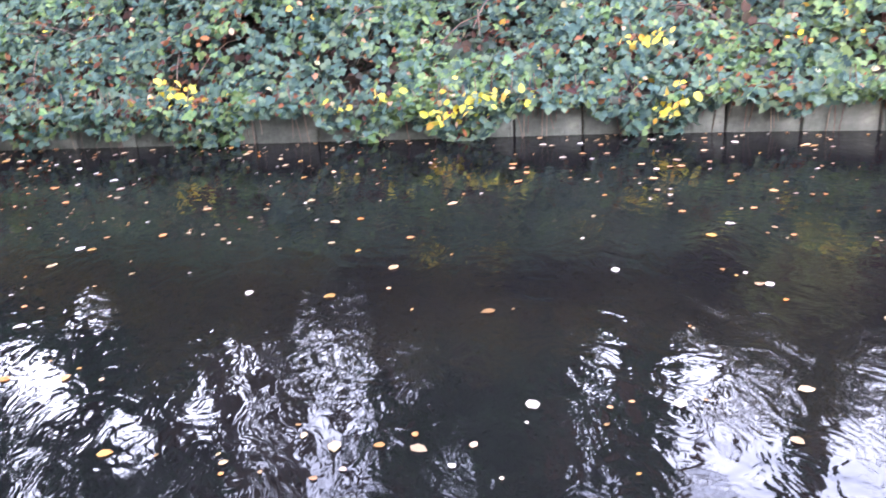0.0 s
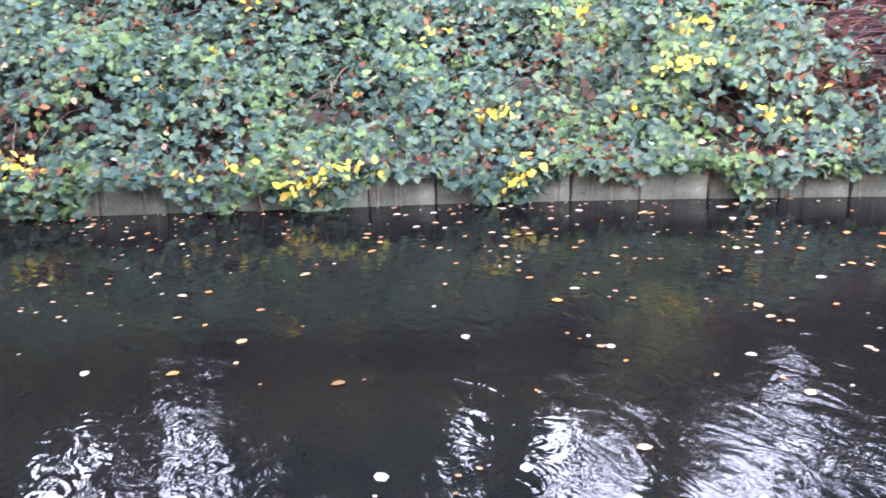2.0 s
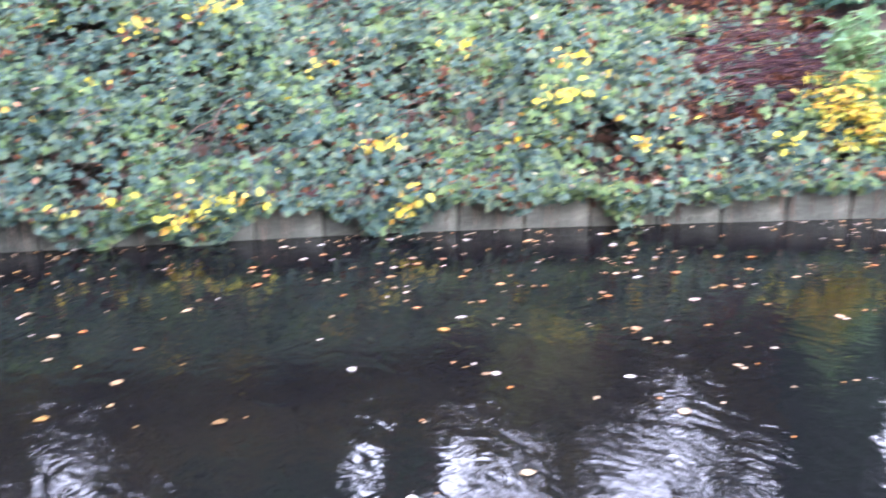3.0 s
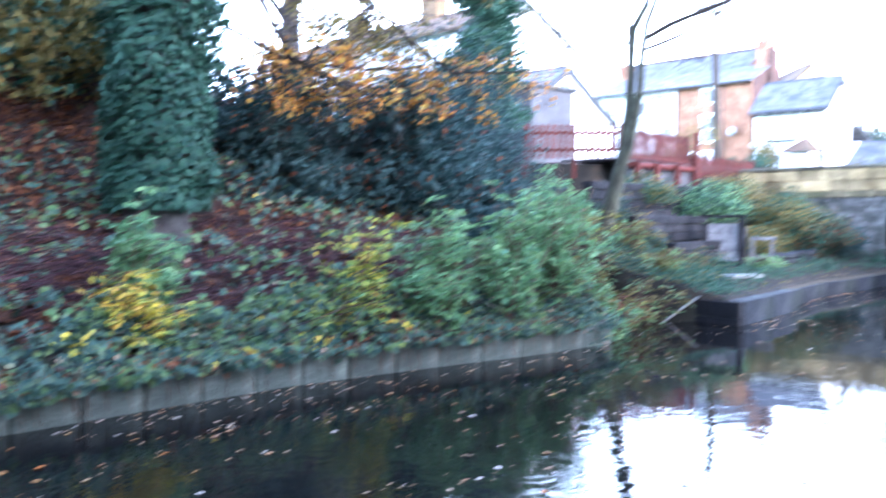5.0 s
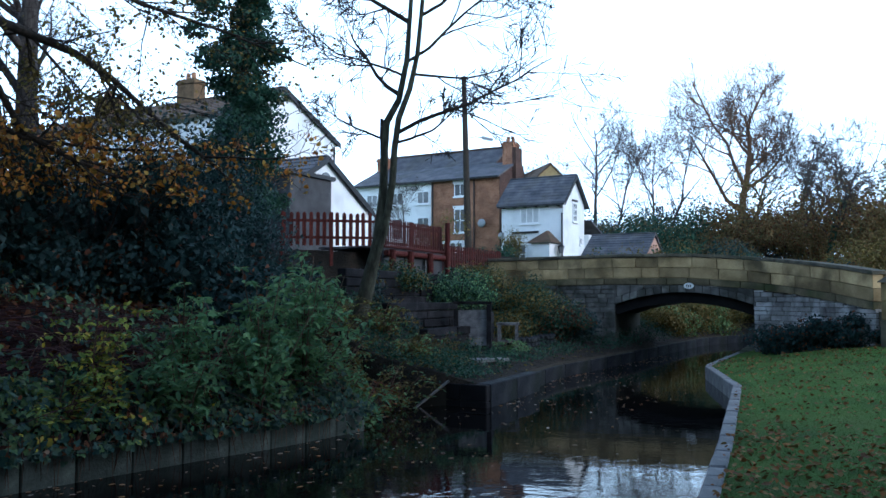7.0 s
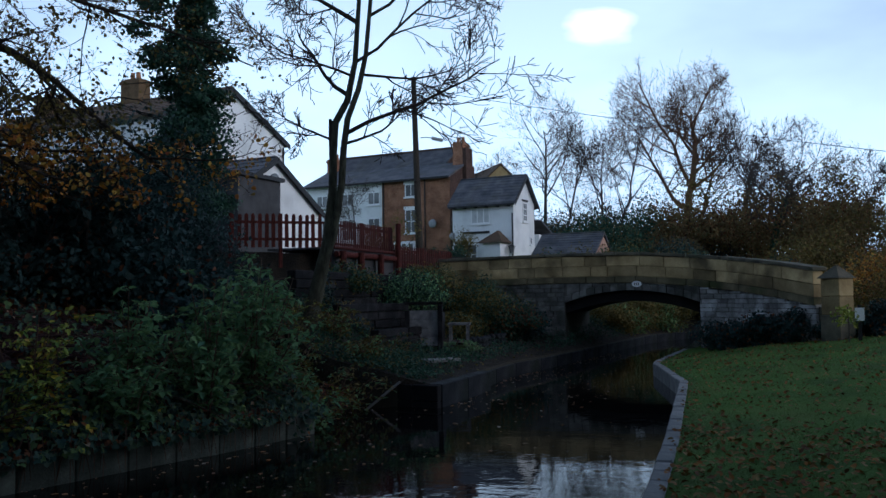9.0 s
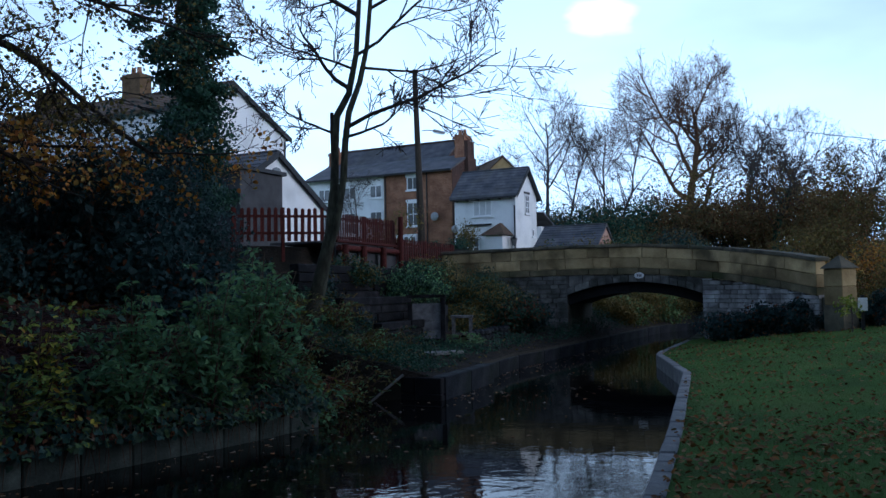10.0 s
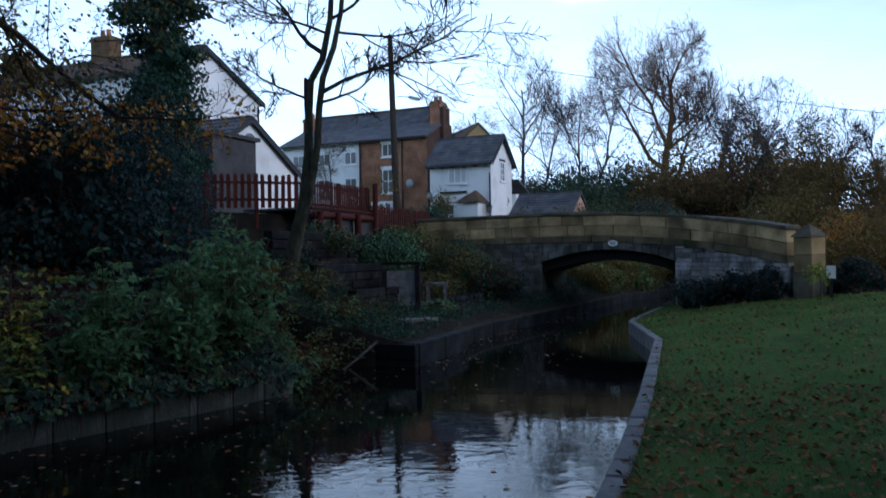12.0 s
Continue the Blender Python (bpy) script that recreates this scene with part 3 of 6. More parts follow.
def build_bridge():
    br = thing("stone_bridge", W(29.8, -3.1), "old sandstone canal bridge with flat arch and humped parapet", "bridge")
    rng = random.Random(11)
    # abutments, deck and spandrels: the mass behind the facing stones
    def mass(name, d0, d1, s0, s1, z0, ztop, mat):
        n = 10
        verts, faces = [], []
        for k in range(n + 1):
            d = d0 + (d1 - d0) * k / n
            f = bridge_at(d) + 0.1 if s0 is None else s0
            zt = ztop(d) if callable(ztop) else ztop
            zb = z0(d) if callable(z0) else z0
            verts += [W(f, d, zb), W(f, d, zt), W(s1, d, zt), W(s1, d, zb)]
        for k in range(n):
            i = 4 * k
            for a in range(4):
                b = (a + 1) % 4
                faces.append((i + a, i + b, i + 4 + b, i + 4 + a))
        faces += [(0, 3, 2, 1), (4 * n, 4 * n + 1, 4 * n + 2, 4 * n + 3)]
        return stay(raw(name, verts, faces, mat, br))
    mass("abutment", ARCH1, 7.0, None, 34.5, -0.9, lambda d: coping_at(d) - 1.08, M_MORTAR)
    mass("abutment", -9.0, ARCH0, None, 34.5, -0.9, lambda d: coping_at(d) - 1.08, M_MORTAR)
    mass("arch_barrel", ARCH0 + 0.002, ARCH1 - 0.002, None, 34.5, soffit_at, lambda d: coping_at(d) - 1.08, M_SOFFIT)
    mass("arch_rib", ARCH0 + 0.01, ARCH1 - 0.01, 29.98, 34.3, lambda d: soffit_at(d) - 0.36, lambda d: soffit_at(d) - 0.004, M_RIB_AND_SHADE)
    # towpath ledge under the arch
    mass("towpath", -1.73, ARCH1 + 0.01, 29.9, 34.6, -0.9, 0.03, M_CONCRETE)
    mass("towpath", -6.5, -4.9, 29.9, 34.6, -0.9, 0.03, M_CONCRETE)
    # far parapet
    mass("far_parapet", -8, 7.0, 34.2, 34.5, lambda d: coping_at(d) - 1.08, lambda d: coping_at(d) - 0.1, M_ASHLAR)
    # facing: string course, two ashlar courses, coping
    def course(name, lo, hi, out, depth, step, mat, d0=-8.75, d1=7.0):
        d = d0
        while d < d1 - 0.05:
            n = min(d1, d + step * rng.uniform(0.75, 1.3))
            face_block(name, d, n, lambda q: coping_at(q) + lo, lambda q: coping_at(q) + hi, out, depth, mat, br, rng)
            d = n
    course("string_stone", -1.08, -0.85, 0.055, 0.45, 0.9, M_MOSSY)
    course("parapet_stone", -0.85, -0.485, 0.03, 0.32, 0.8, M_ASHLAR)
    course("parapet_stone", -0.485, -0.12, 0.03, 0.32, 0.95, M_ASHLAR)
    course("coping_stone", -0.12, 0.0, 0.08, 0.46, 0.9, M_COPING)
    # arch ring: voussoirs over the opening
    n = 17
    for k in range(n):
        d0, d1 = ARCH0 + (ARCH1 - ARCH0) * k / n, ARCH0 + (ARCH1 - ARCH0) * (k + 1) / n
        face_block("voussoir", d0, d1, soffit_at, lambda q: min(soffit_at(q) + 0.25, coping_at(q) - 1.08), 0.05, 0.4, M_RUBBLE, br, rng)
    # rubble spandrels and wing walls, in courses
    for side, (a, b) in enumerate(((-8.8, ARCH0), (ARCH1, 6.0))):
        z = -0.1
        while z < 2.5:
            h = rng.uniform(0.13, 0.21)
            d = a
            while d < b - 0.02:
                e = min(b, d + rng.uniform(0.2, 0.55))
                top = coping_at((d + e) / 2) - 1.08
                if z < top - 0.03:
                    zz = min(z + h, top)
                    face_block("rubble_stone", d, e, lambda q: z, lambda q: zz, 0.0 + rng.uniform(0, 0.03), 0.2, M_LIMED if side == 0 else M_RUBBLE, br)
                d = e
            z += h
    # fill over the ring
    d = ARCH0
    while d < ARCH1:
        e = min(ARCH1, d + rng.uniform(0.35, 0.6))
        face_block("spandrel_stone", d, e, lambda q: soffit_at(q) + 0.25, lambda q: max(soffit_at(q) + 0.28, coping_at(q) - 1.08), 0.02, 0.2, M_RUBBLE, br, rng)
        d = e
    # end pier with pyramid cap
    c = W(24.75, -9.3, 0)
    m = SITES[br] @ Matrix.Translation(c) @ Matrix.Rotation(radians(20), 4, "Z")
    bm = bmesh.new()
    box(bm, -0.31, 0.31, -0.31, 0.31, 0.0, 1.25, 0.02)
    link("pier_lower_stone", bm, M_COPING, br).matrix_world = m
    for z0, z1 in ((1.255, 1.75), (1.755, 2.24)):
        bm = bmesh.new()
        box(bm, -0.29, 0.29, -0.29, 0.29, z0, z1, 0.02)
        link("pier_stone", bm, M_ASHLAR, br).matrix_world = m
    bm = bmesh.new()
    r = bmesh.ops.create_cone(bm, cap_ends=True, segments=4, radius1=0.5, radius2=0.04, depth=0.34)
    bmesh.ops.rotate(bm, verts=r["verts"], matrix=Matrix.Rotation(radians(45), 3, "Z"))
    bmesh.ops.translate(bm, verts=r["verts"], vec=(0, 0, 2.412))
    link("pier_cap", bm, M_COPING, br).matrix_world = m
    # oval number plate, its figures as bars
    p = W(29.8 - 0.09, -3.35, 2.25)
    facing = Matrix.Rotation(math.atan2(-0.456, 0.89), 4, "Z")
    bm = bmesh.new()
    r = bmesh.ops.create_cone(bm, cap_ends=True, segments=28, radius1=0.17, radius2=0.17, depth=0.03)
    bmesh.ops.scale(bm, verts=r["verts"], vec=(1, 0.62, 1))
    bmesh.ops.rotate(bm, verts=r["verts"], matrix=Matrix.Rotation(radians(90), 3, "X"))
    plate = link("number_plate", bm, M_PAINT, br, "white oval plate")
    plate.matrix_world = SITES[br] @ Matrix.Translation(p) @ facing
    bm = bmesh.new()
    for k in (-1, 0, 1):
        box(bm, k * 0.06 - 0.016, k * 0.06 + 0.016, -0.021, -0.015, -0.042, 0.042)
    link("figure_bars", bm, M_BLACK, plate)


build_bridge()

# ---- houses ----
STREET = radians(-34)


def wall_prism(L, D, zb, ze, zr, mat, name, parent):
    """Walls of a gabled block: x along the ridge, front at y = 0, gable to the right at x = 0 (it reaches to x = -L)."""
    verts = [(0, 0, zb), (0, D, zb), (0, D, ze), (0, D / 2, zr), (0, 0, ze),
             (-L, 0, zb), (-L, D, zb), (-L, D, ze), (-L, D / 2, zr), (-L, 0, ze)]
    faces = [(0, 1, 2, 3, 4), (9, 8, 7, 6, 5), (0, 4, 9, 5), (2, 1, 6, 7)]
    return raw(name, verts, faces, mat, parent)


def roof_slabs(L, D, ze, zr, mat, parent, over=0.25, verge=0.15, name="roof"):
    k = (zr - ze) / (D / 2)
    for side in (0, 1):
        y0, y1 = (-over, D / 2) if side == 0 else (D + over, D / 2)
        z0, z1 = ze - over * k + 0.02, zr + 0.02
        verts = []
        for x in (verge, -L - verge):
            verts += [(x, y0, z0), (x, y1, z1), (x, y1, z1 + 0.13), (x, y0, z0 + 0.13)]
        faces = [(0, 1, 2, 3), (7, 6, 5, 4), (0, 4, 5, 1), (1, 5, 6, 2), (2, 6, 7, 3), (3, 7, 4, 0)]
        raw(name, verts, faces, mat, parent)
        # courses of slates: thin raised strips along the slope
        rows = 9
        bm = bmesh.new()
        for r in range(rows):
            t0, t1 = r / rows, (r + 1) / rows
            ya, yb = y0 + (y1 - y0) * t0, y0 + (y1 - y0) * t1
            za, zb2 = z0 + (z1 - z0) * t0 + 0.13, z0 + (z1 - z0) * t1 + 0.13
            q = [(verge, ya, za + 0.035), (-L - verge, ya, za + 0.035), (-L - verge, yb, zb2 + 0.008), (verge, yb, zb2 + 0.008), (verge, ya, za), (-L - verge, ya, za)]
            v = [bm.verts.new(p) for p in q]
            bm.faces.new(v[:4])
            bm.faces.new((v[4], v[5], v[1], v[0]))
        link("slate_covering", bm, mat, parent)
    bm = bmesh.new()
    box(bm, -L - verge, verge, D / 2 - 0.1, D / 2 + 0.1, zr + 0.1, zr + 0.2, 0.03)
    link("ridge_tiles", bm, mat, parent)


def window(parent, wall, u, z0, w, h, mullions=1, transoms=1, lintel=None, name="window", blind=False):
    """A sash set into a wall: wall 'front' (u runs along -x) or 'gable' (u runs along y)."""
    m = Matrix() if wall == "front" else Matrix.Rotation(radians(90), 4, "Z")
    at = Matrix.Translation((-u, -0.03, 0)) if wall == "front" else Matrix.Translation((0.03, u, 0))
    def put(bm, nm, mat, par):
        ob = link(nm, bm, mat, par)
        if par is parent:
            ob.matrix_local = at @ m
        return ob
    f = 0.07
    ring = [(-w / 2, z0), (w / 2, z0), (w / 2, z0 + h), (-w / 2, z0 + h)]
    inner = [(-w / 2 + f, z0 + f), (w / 2 - f, z0 + f), (w / 2 - f, z0 + h - f), (-w / 2 + f, z0 + h - f)]
    bm = bmesh.new()
    v = [[bm.verts.new((x, y, z)) for x, z in r] for r, y in ((ring, -0.02), (inner, -0.02), (inner, 0.05), (ring, 0.05))]
    for a, b in ((0, 1), (1, 2), (2, 3), (3, 0)):
        for k in range(4):
            bm.faces.new((v[a][k], v[a][(k + 1) % 4], v[b][(k + 1) % 4], v[b][k]))
    win = put(bm, name, M_PAINT, parent)
    for k in range(mullions):
        x = -w / 2 + w * (k + 1) / (mullions + 1)
        block("glazing_bar", x - 0.025, x + 0.025, -0.012, 0.04, z0 + f, z0 + h - f, M_PAINT, win)
    for k in range(transoms):
        z = z0 + h * (k + 1) / (transoms + 1)
        block("glazing_bar", -w / 2 + f, w / 2 - f, -0.014, 0.042, z - 0.025, z + 0.025, M_PAINT, win)
    bm = bmesh.new()
    box(bm, -w / 2 + f, w / 2 - f, 0.0, 0.02, z0 + f, z0 + h - f)
    link("pane", bm, M_BLIND if blind else M_GLASS, win)
    bm = bmesh.new()
    box(bm, -w / 2 - 0.08, w / 2 + 0.08, -0.08, 0.05, z0 - 0.09, z0 - 0.004)
    link("sill", bm, M_PAINT, win)
    if lintel:
        bm = bmesh.new()
        box(bm, -w / 2 - 0.1, w / 2 + 0.1, -0.03, 0.05, z0 + h + 0.004, z0 + h + 0.2)
        link("lintel", bm, lintel, win)
    return win


def chimney(parent, x, y, z0, z1, w, d, mat, pots=2):
    bm = bmesh.new()
    box(bm, x - w / 2, x + w / 2, y - d / 2, y + d / 2, z0, z1 - 0.25, 0.01)
    box(bm, x - w / 2 - 0.06, x + w / 2 + 0.06, y - d / 2 - 0.06, y + d / 2 + 0.06, z1 - 0.26, z1 - 0.1)
    box(bm, x - w / 2, x + w / 2, y - d / 2, y + d / 2, z1 - 0.11, z1)
    st = link("chimney", bm, mat, parent)
    for k in range(pots):
        bm = bmesh.new()
        r = bmesh.ops.create_cone(bm, cap_ends=True, segments=12, radius1=0.14, radius2=0.11, depth=0.42)
        bmesh.ops.translate(bm, verts=r["verts"], vec=(x + (k - (pots - 1) / 2) * min(0.4, w / pots), y, z1 + 0.2))
        link("chimney_pot", bm, M_POT, st)


def brick_material(name, tones):
    m = material(name, tones, 0.9, 1.2, bump=0.2, stain=0.35, stain_colour=(0.12, 0.06, 0.035))
    n, l = m.node_tree.nodes, m.node_tree.links
    b = n["Principled BSDF"]
    src = b.inputs["Base Color"].links[0].from_socket
    tc = n.new("ShaderNodeTexCoord")
    sep = n.new("ShaderNodeSeparateXYZ")
    l.new(tc.outputs["Object"], sep.inputs["Vector"])
    add = n.new("ShaderNodeMath")
    l.new(sep.outputs["X"], add.inputs[0])
    l.new(sep.outputs["Y"], add.inputs[1])
    cmb = n.new("ShaderNodeCombineXYZ")
    l.new(add.outputs["Value"], cmb.inputs["X"])
    l.new(sep.outputs["Z"], cmb.inputs["Y"])
    bt = n.new("ShaderNodeTexBrick")
    bt.inputs["Scale"].default_value = 1.0
    bt.inputs["Brick Width"].default_value, bt.inputs["Row Height"].default_value = 0.225, 0.075
    bt.inputs["Mortar Size"].default_value = 0.008
    bt.inputs["Color1"].default_value, bt.inputs["Color2"].default_value = (1, 1, 1, 1), (0.72, 0.7, 0.68, 1)
    bt.inputs["Mortar"].default_value = (1.25, 1.5, 1.7, 1)
    l.new(cmb.outputs["Vector"], bt.inputs["Vector"])
    mx = n.new("ShaderNodeMixRGB")
    mx.blend_type = "MULTIPLY"
    mx.inputs["Fac"].default_value = 1.0
    l.new(src, mx.inputs["Color1"])
    l.new(bt.outputs["Color"], mx.inputs["Color2"])
    l.new(mx.outputs["Color"], b.inputs["Base Color"])
    return m


M_BRICK = brick_material("red_brick", [(0.17, 0.078, 0.045), (0.36, 0.17, 0.095)])
# Dark copy of the brick: soot, and the shade of walls turned from the front.
M_BRICK_SHADED = brick_material("sooty_shaded_brick", [(0.045, 0.026, 0.02), (0.085, 0.045, 0.033)])


def pipe(parent, x, y, z0, z1, r=0.045, mat=None, name="drainpipe"):
    bm = bmesh.new()
    v = bmesh.ops.create_cone(bm, cap_ends=True, segments=8, radius1=r, radius2=r, depth=z1 - z0)["verts"]
    bmesh.ops.translate(bm, verts=v, vec=(x, y, (z0 + z1) / 2))
    return link(name, bm, mat or M_BLACK, parent)


def build_cottage():
    h = thing("white_cottage", (10.45, 51.3, 0), "small white-rendered cottage with dark slate roof", "house", angle=STREET)
    L, D, zb, ze, zr = 4.15, 3.5, 3.0, 7.8, 9.4
    wall_prism(L, D, zb, ze, zr, M_WHITE, "wall", h)
    roof_slabs(L, D, ze, zr, M_SLATE, h, 0.3, 0.22)
    for side in (0, 1):   # black verge boards on the gable
        y0, y1 = (-0.3, D / 2) if side == 0 else (D + 0.3, D / 2)
        k = (zr - ze) / (D / 2)
        z0 = ze - 0.3 * k
        raw("bargeboard", [(0.23, y0, z0 - 0.1), (0.23, y1, zr - 0.1), (0.23, y1, zr + 0.16), (0.23, y0, z0 + 0.16),
                           (0.27, y0, z0 - 0.1), (0.27, y1, zr - 0.1), (0.27, y1, zr + 0.16), (0.27, y0, z0 + 0.16)],
            [(3, 2, 1, 0), (4, 5, 6, 7), (0, 1, 5, 4), (2, 3, 7, 6)], M_BLACK, h)
    window(h, "front", 2.2, 6.45, 1.3, 1.0, 2, 0, blind=True)
    window(h, "gable", 1.85, 6.6, 0.7, 1.2, 1, 2)
    bm = bmesh.new()
    box(bm, 1.4, 2.3, -0.04, 0.03, 0, 0.12)
    ob = link("window_hood", bm, M_BLACK, h)
    ob.matrix_local = Matrix.Translation((0.02, 0, 7.86)) @ Matrix.Rotation(radians(90), 4, "Z") @ Matrix.Translation((0, 0, 0))
    window(h, "gable", 2.8, 5.2, 0.35, 0.5, 0, 0)
    block("beam", -3.4, -1.6, -0.14, -0.02, 5.85, 5.97, M_BLACK, h, "dark pergola beam")
    block("gutter", -4.25, 0.2, -0.42, -0.3, 7.46, 7.56, M_BLACK, h)
    for k in range(6):
        block("rafter_end", -0.3 - k * 0.74, -0.2 - k * 0.74, -0.3, 0.0, 7.42, 7.56, M_BLACK, h)
    pipe(h, -0.05, -0.08, 3.0, 7.0)
    # porch with a hipped roof, and french windows
    block("porch_wall", -1.5, -0.35, -1.3, -0.004, 3.0, 5.2, M_WHITE, h)
    raw("porch_roof", [(-1.75, -1.6, 5.15), (-0.1, -1.6, 5.15), (-0.1, 0, 5.15), (-1.75, 0, 5.15), (-0.92, -0.35, 5.95), (-0.92, 0, 5.95)],
        [(0, 1, 4), (1, 2, 5, 4), (3, 0, 4, 5), (3, 2, 1, 0)], M_TILE, h)
    window(h, "front", 3.3, 3.9, 1.7, 1.3, 3, 1, name="french_window")
    disc = bmesh.new()
    r = bmesh.ops.create_uvsphere(disc, u_segments=14, v_segments=7, radius=0.22)
    bmesh.ops.scale(disc, verts=r["verts"], vec=(1, 0.3, 1))
    bmesh.ops.translate(disc, verts=r["verts"], vec=(-4.05, -0.25, 5.75))
    link("satellite_dish", disc, M_METAL, h)
    # lantern on the corner, and a bare climber over the porch
    lamp = link("lantern_bracket", tube_bm([(0.02, -0.1, 5.0), (0.02, -0.3, 5.06), (0.02, -0.38, 4.98)], 0.03, 6), M_BLACK, h)
    bm = bmesh.new()
    v = bmesh.ops.create_cone(bm, cap_ends=True, segments=6, radius1=0.12, radius2=0.19, depth=0.4)["verts"]
    bmesh.ops.translate(bm, verts=v, vec=(0.02, -0.4, 4.72))
    link("lantern", bm, M_GLASS, lamp)
    bm = bmesh.new()
    v = bmesh.ops.create_cone(bm, cap_ends=True, segments=6, radius1=0.24, radius2=0.03, depth=0.16)["verts"]
    bmesh.ops.translate(bm, verts=v, vec=(0.02, -0.4, 5.0))
    link("lantern_cap", bm, M_BLACK, lamp)
    # low rear wing
    block("wing_wall", -1.4, 0.3, D + 0.004, D + 2.2, 3.0, 5.9, M_WHITE, h)
    raw("wing_roof", [(0.5, D, 6.7), (0.5, D + 2.4, 5.85), (-1.6, D + 2.4, 5.85), (-1.6, D, 6.7), (0.5, D, 6.82), (0.5, D + 2.4, 5.97), (-1.6, D + 2.4, 5.97), (-1.6, D, 6.82)],
        [(4, 5, 6, 7), (0, 1, 5, 4), (1, 2, 6, 5), (3, 2, 1, 0)], M_SLATE, h)


def build_brick_house():
    h = thing("brick_house", (7.3, 57.0, 0), "red-brick terraced house, one bay white, with slate roof", "house", angle=STREET)
    zb, ze = 3.5, 10.15
    L, D, wing = 5.35, 7.0, 3.9
    def mass(name, pts, x0, x1, mat):
        n = len(pts)
        q = [(x0, y, z) for y, z in pts] + [(x1, y, z) for y, z in pts]
        faces = [tuple(range(n)), tuple(range(2 * n - 1, n - 1, -1))] + [(k, n + k, n + (k + 1) % n, (k + 1) % n) for k in range(n)]
        return raw(name, q, faces, mat, h)
    # brick bay: front room under a lean-to roof, its sooty side wall with shade in the colour, and the higher range
    # behind it
    mass("wall", [(0, zb), (wing, zb), (wing, 11.2), (2.6, 11.2), (0, ze)], -0.02, -L, M_BRICK)
    mass("side_wall", [(0.02, zb), (wing, zb), (wing, 11.25), (2.6, 11.25), (0.02, ze + 0.02)], 0.02, -0.015, M_BRICK_SHADED)
    mass("rear_wall", [(2.45, 8.0), (D, 8.0), (D, 11.3), (4.7, 12.7), (2.45, 11.1)], -1.75, -11.85, M_BRICK_SHADED)
    mass("white_wall", [(0.03, zb), (D, zb), (D, 11.0), (2.5, 11.0), (0.03, ze)], -L - 0.004, -11.9, M_WHITE)
    def slope(name, pts, x0=0.12):
        q = [(x0, y, z) for y, z in pts] + [(-12.05, y, z) for y, z in pts]
        raw(name, q, [(0, 4, 5, 1), (1, 5, 6, 2), (2, 6, 7, 3), (3, 7, 4, 0), (0, 1, 2, 3), (7, 6, 5, 4)], M_SLATE, h)
    slope("front_roof", [(-0.35, ze - 0.2), (2.6, 11.3), (2.6, 11.43), (-0.35, ze - 0.07)])
    slope("main_roof", [(2.3, 11.05), (4.7, 12.75), (4.7, 12.88), (2.3, 11.2)], -1.65)
    slope("rear_roof", [(4.7, 12.75), (7.3, 11.25), (7.3, 11.38), (4.7, 12.88)], -1.65)
    bm = bmesh.new()
    box(bm, -12.05, -1.65, 4.58, 4.82, 12.86, 12.98, 0.03)
    link("ridge_tiles", bm, M_TILE, h)
    block("gutter", -12, 0.1, -0.47, -0.36, ze - 0.22, ze - 0.1, M_BLACK, h)
    chimney(h, -0.35, 2.5, 10.6, 12.75, 0.75, 1.1, M_BRICK, 2)
    chimney(h, -11.5, 3.2, 11.0, 12.6, 0.9, 0.8, M_BRICK, 2)
    block("chimney_breast", 0.024, 0.3, 1.95, 3.0, 4, 12.3, M_BRICK_SHADED, h)
    for u in (3.0,):
        window(h, "front", u, 8.85, 0.95, 0.9, 1, 0, M_PAINT)
        window(h, "front", u, 6.35, 0.95, 1.65, 1, 1, M_PAINT)
    for u in (6.0, 8.2, 10.4):
        window(h, "front", u, 8.5, 1.0, 0.9, 1, 0)
        window(h, "front", u, 6.05, 1.0, 1.5, 1, 1)
    block("bay_window", -3.9, -2.3, -0.9, -0.025, 3.5, 5.75, M_PAINT, h)
    for x in (-3.8, -3.25, -2.7):
        block("bay_pane", x, x + 0.3, -0.92, -0.905, 4.4, 5.55, M_GLASS, h)
    pipe(h, -1.9, -0.07, 4, ze - 0.2)
    pipe(h, -5.2, -0.07, 4, ze - 0.2)
    disc = bmesh.new()
    r = bmesh.ops.create_uvsphere(disc, u_segments=14, v_segments=7, radius=0.3)
    bmesh.ops.scale(disc, verts=r["verts"], vec=(1, 0.3, 1))
    bmesh.ops.translate(disc, verts=r["verts"], vec=(-1.2, -0.3, 6.9))
    link("satellite_dish", disc, M_METAL, h)
    # aerial
    pipe(h, -0.5, 2.7, 12.4, 14.0, 0.02, M_METAL, "aerial_mast")
    bm = bmesh.new()
    for k in range(5):
        box(bm, -0.5 - 0.02 + k * 0.15, -0.5 + 0.0 + k * 0.15, 2.45, 2.95, 13.88, 13.9)
    box(bm, -0.6, 0.2, 2.69, 2.71, 13.88, 13.9)
    link("aerial", bm, M_METAL, h)


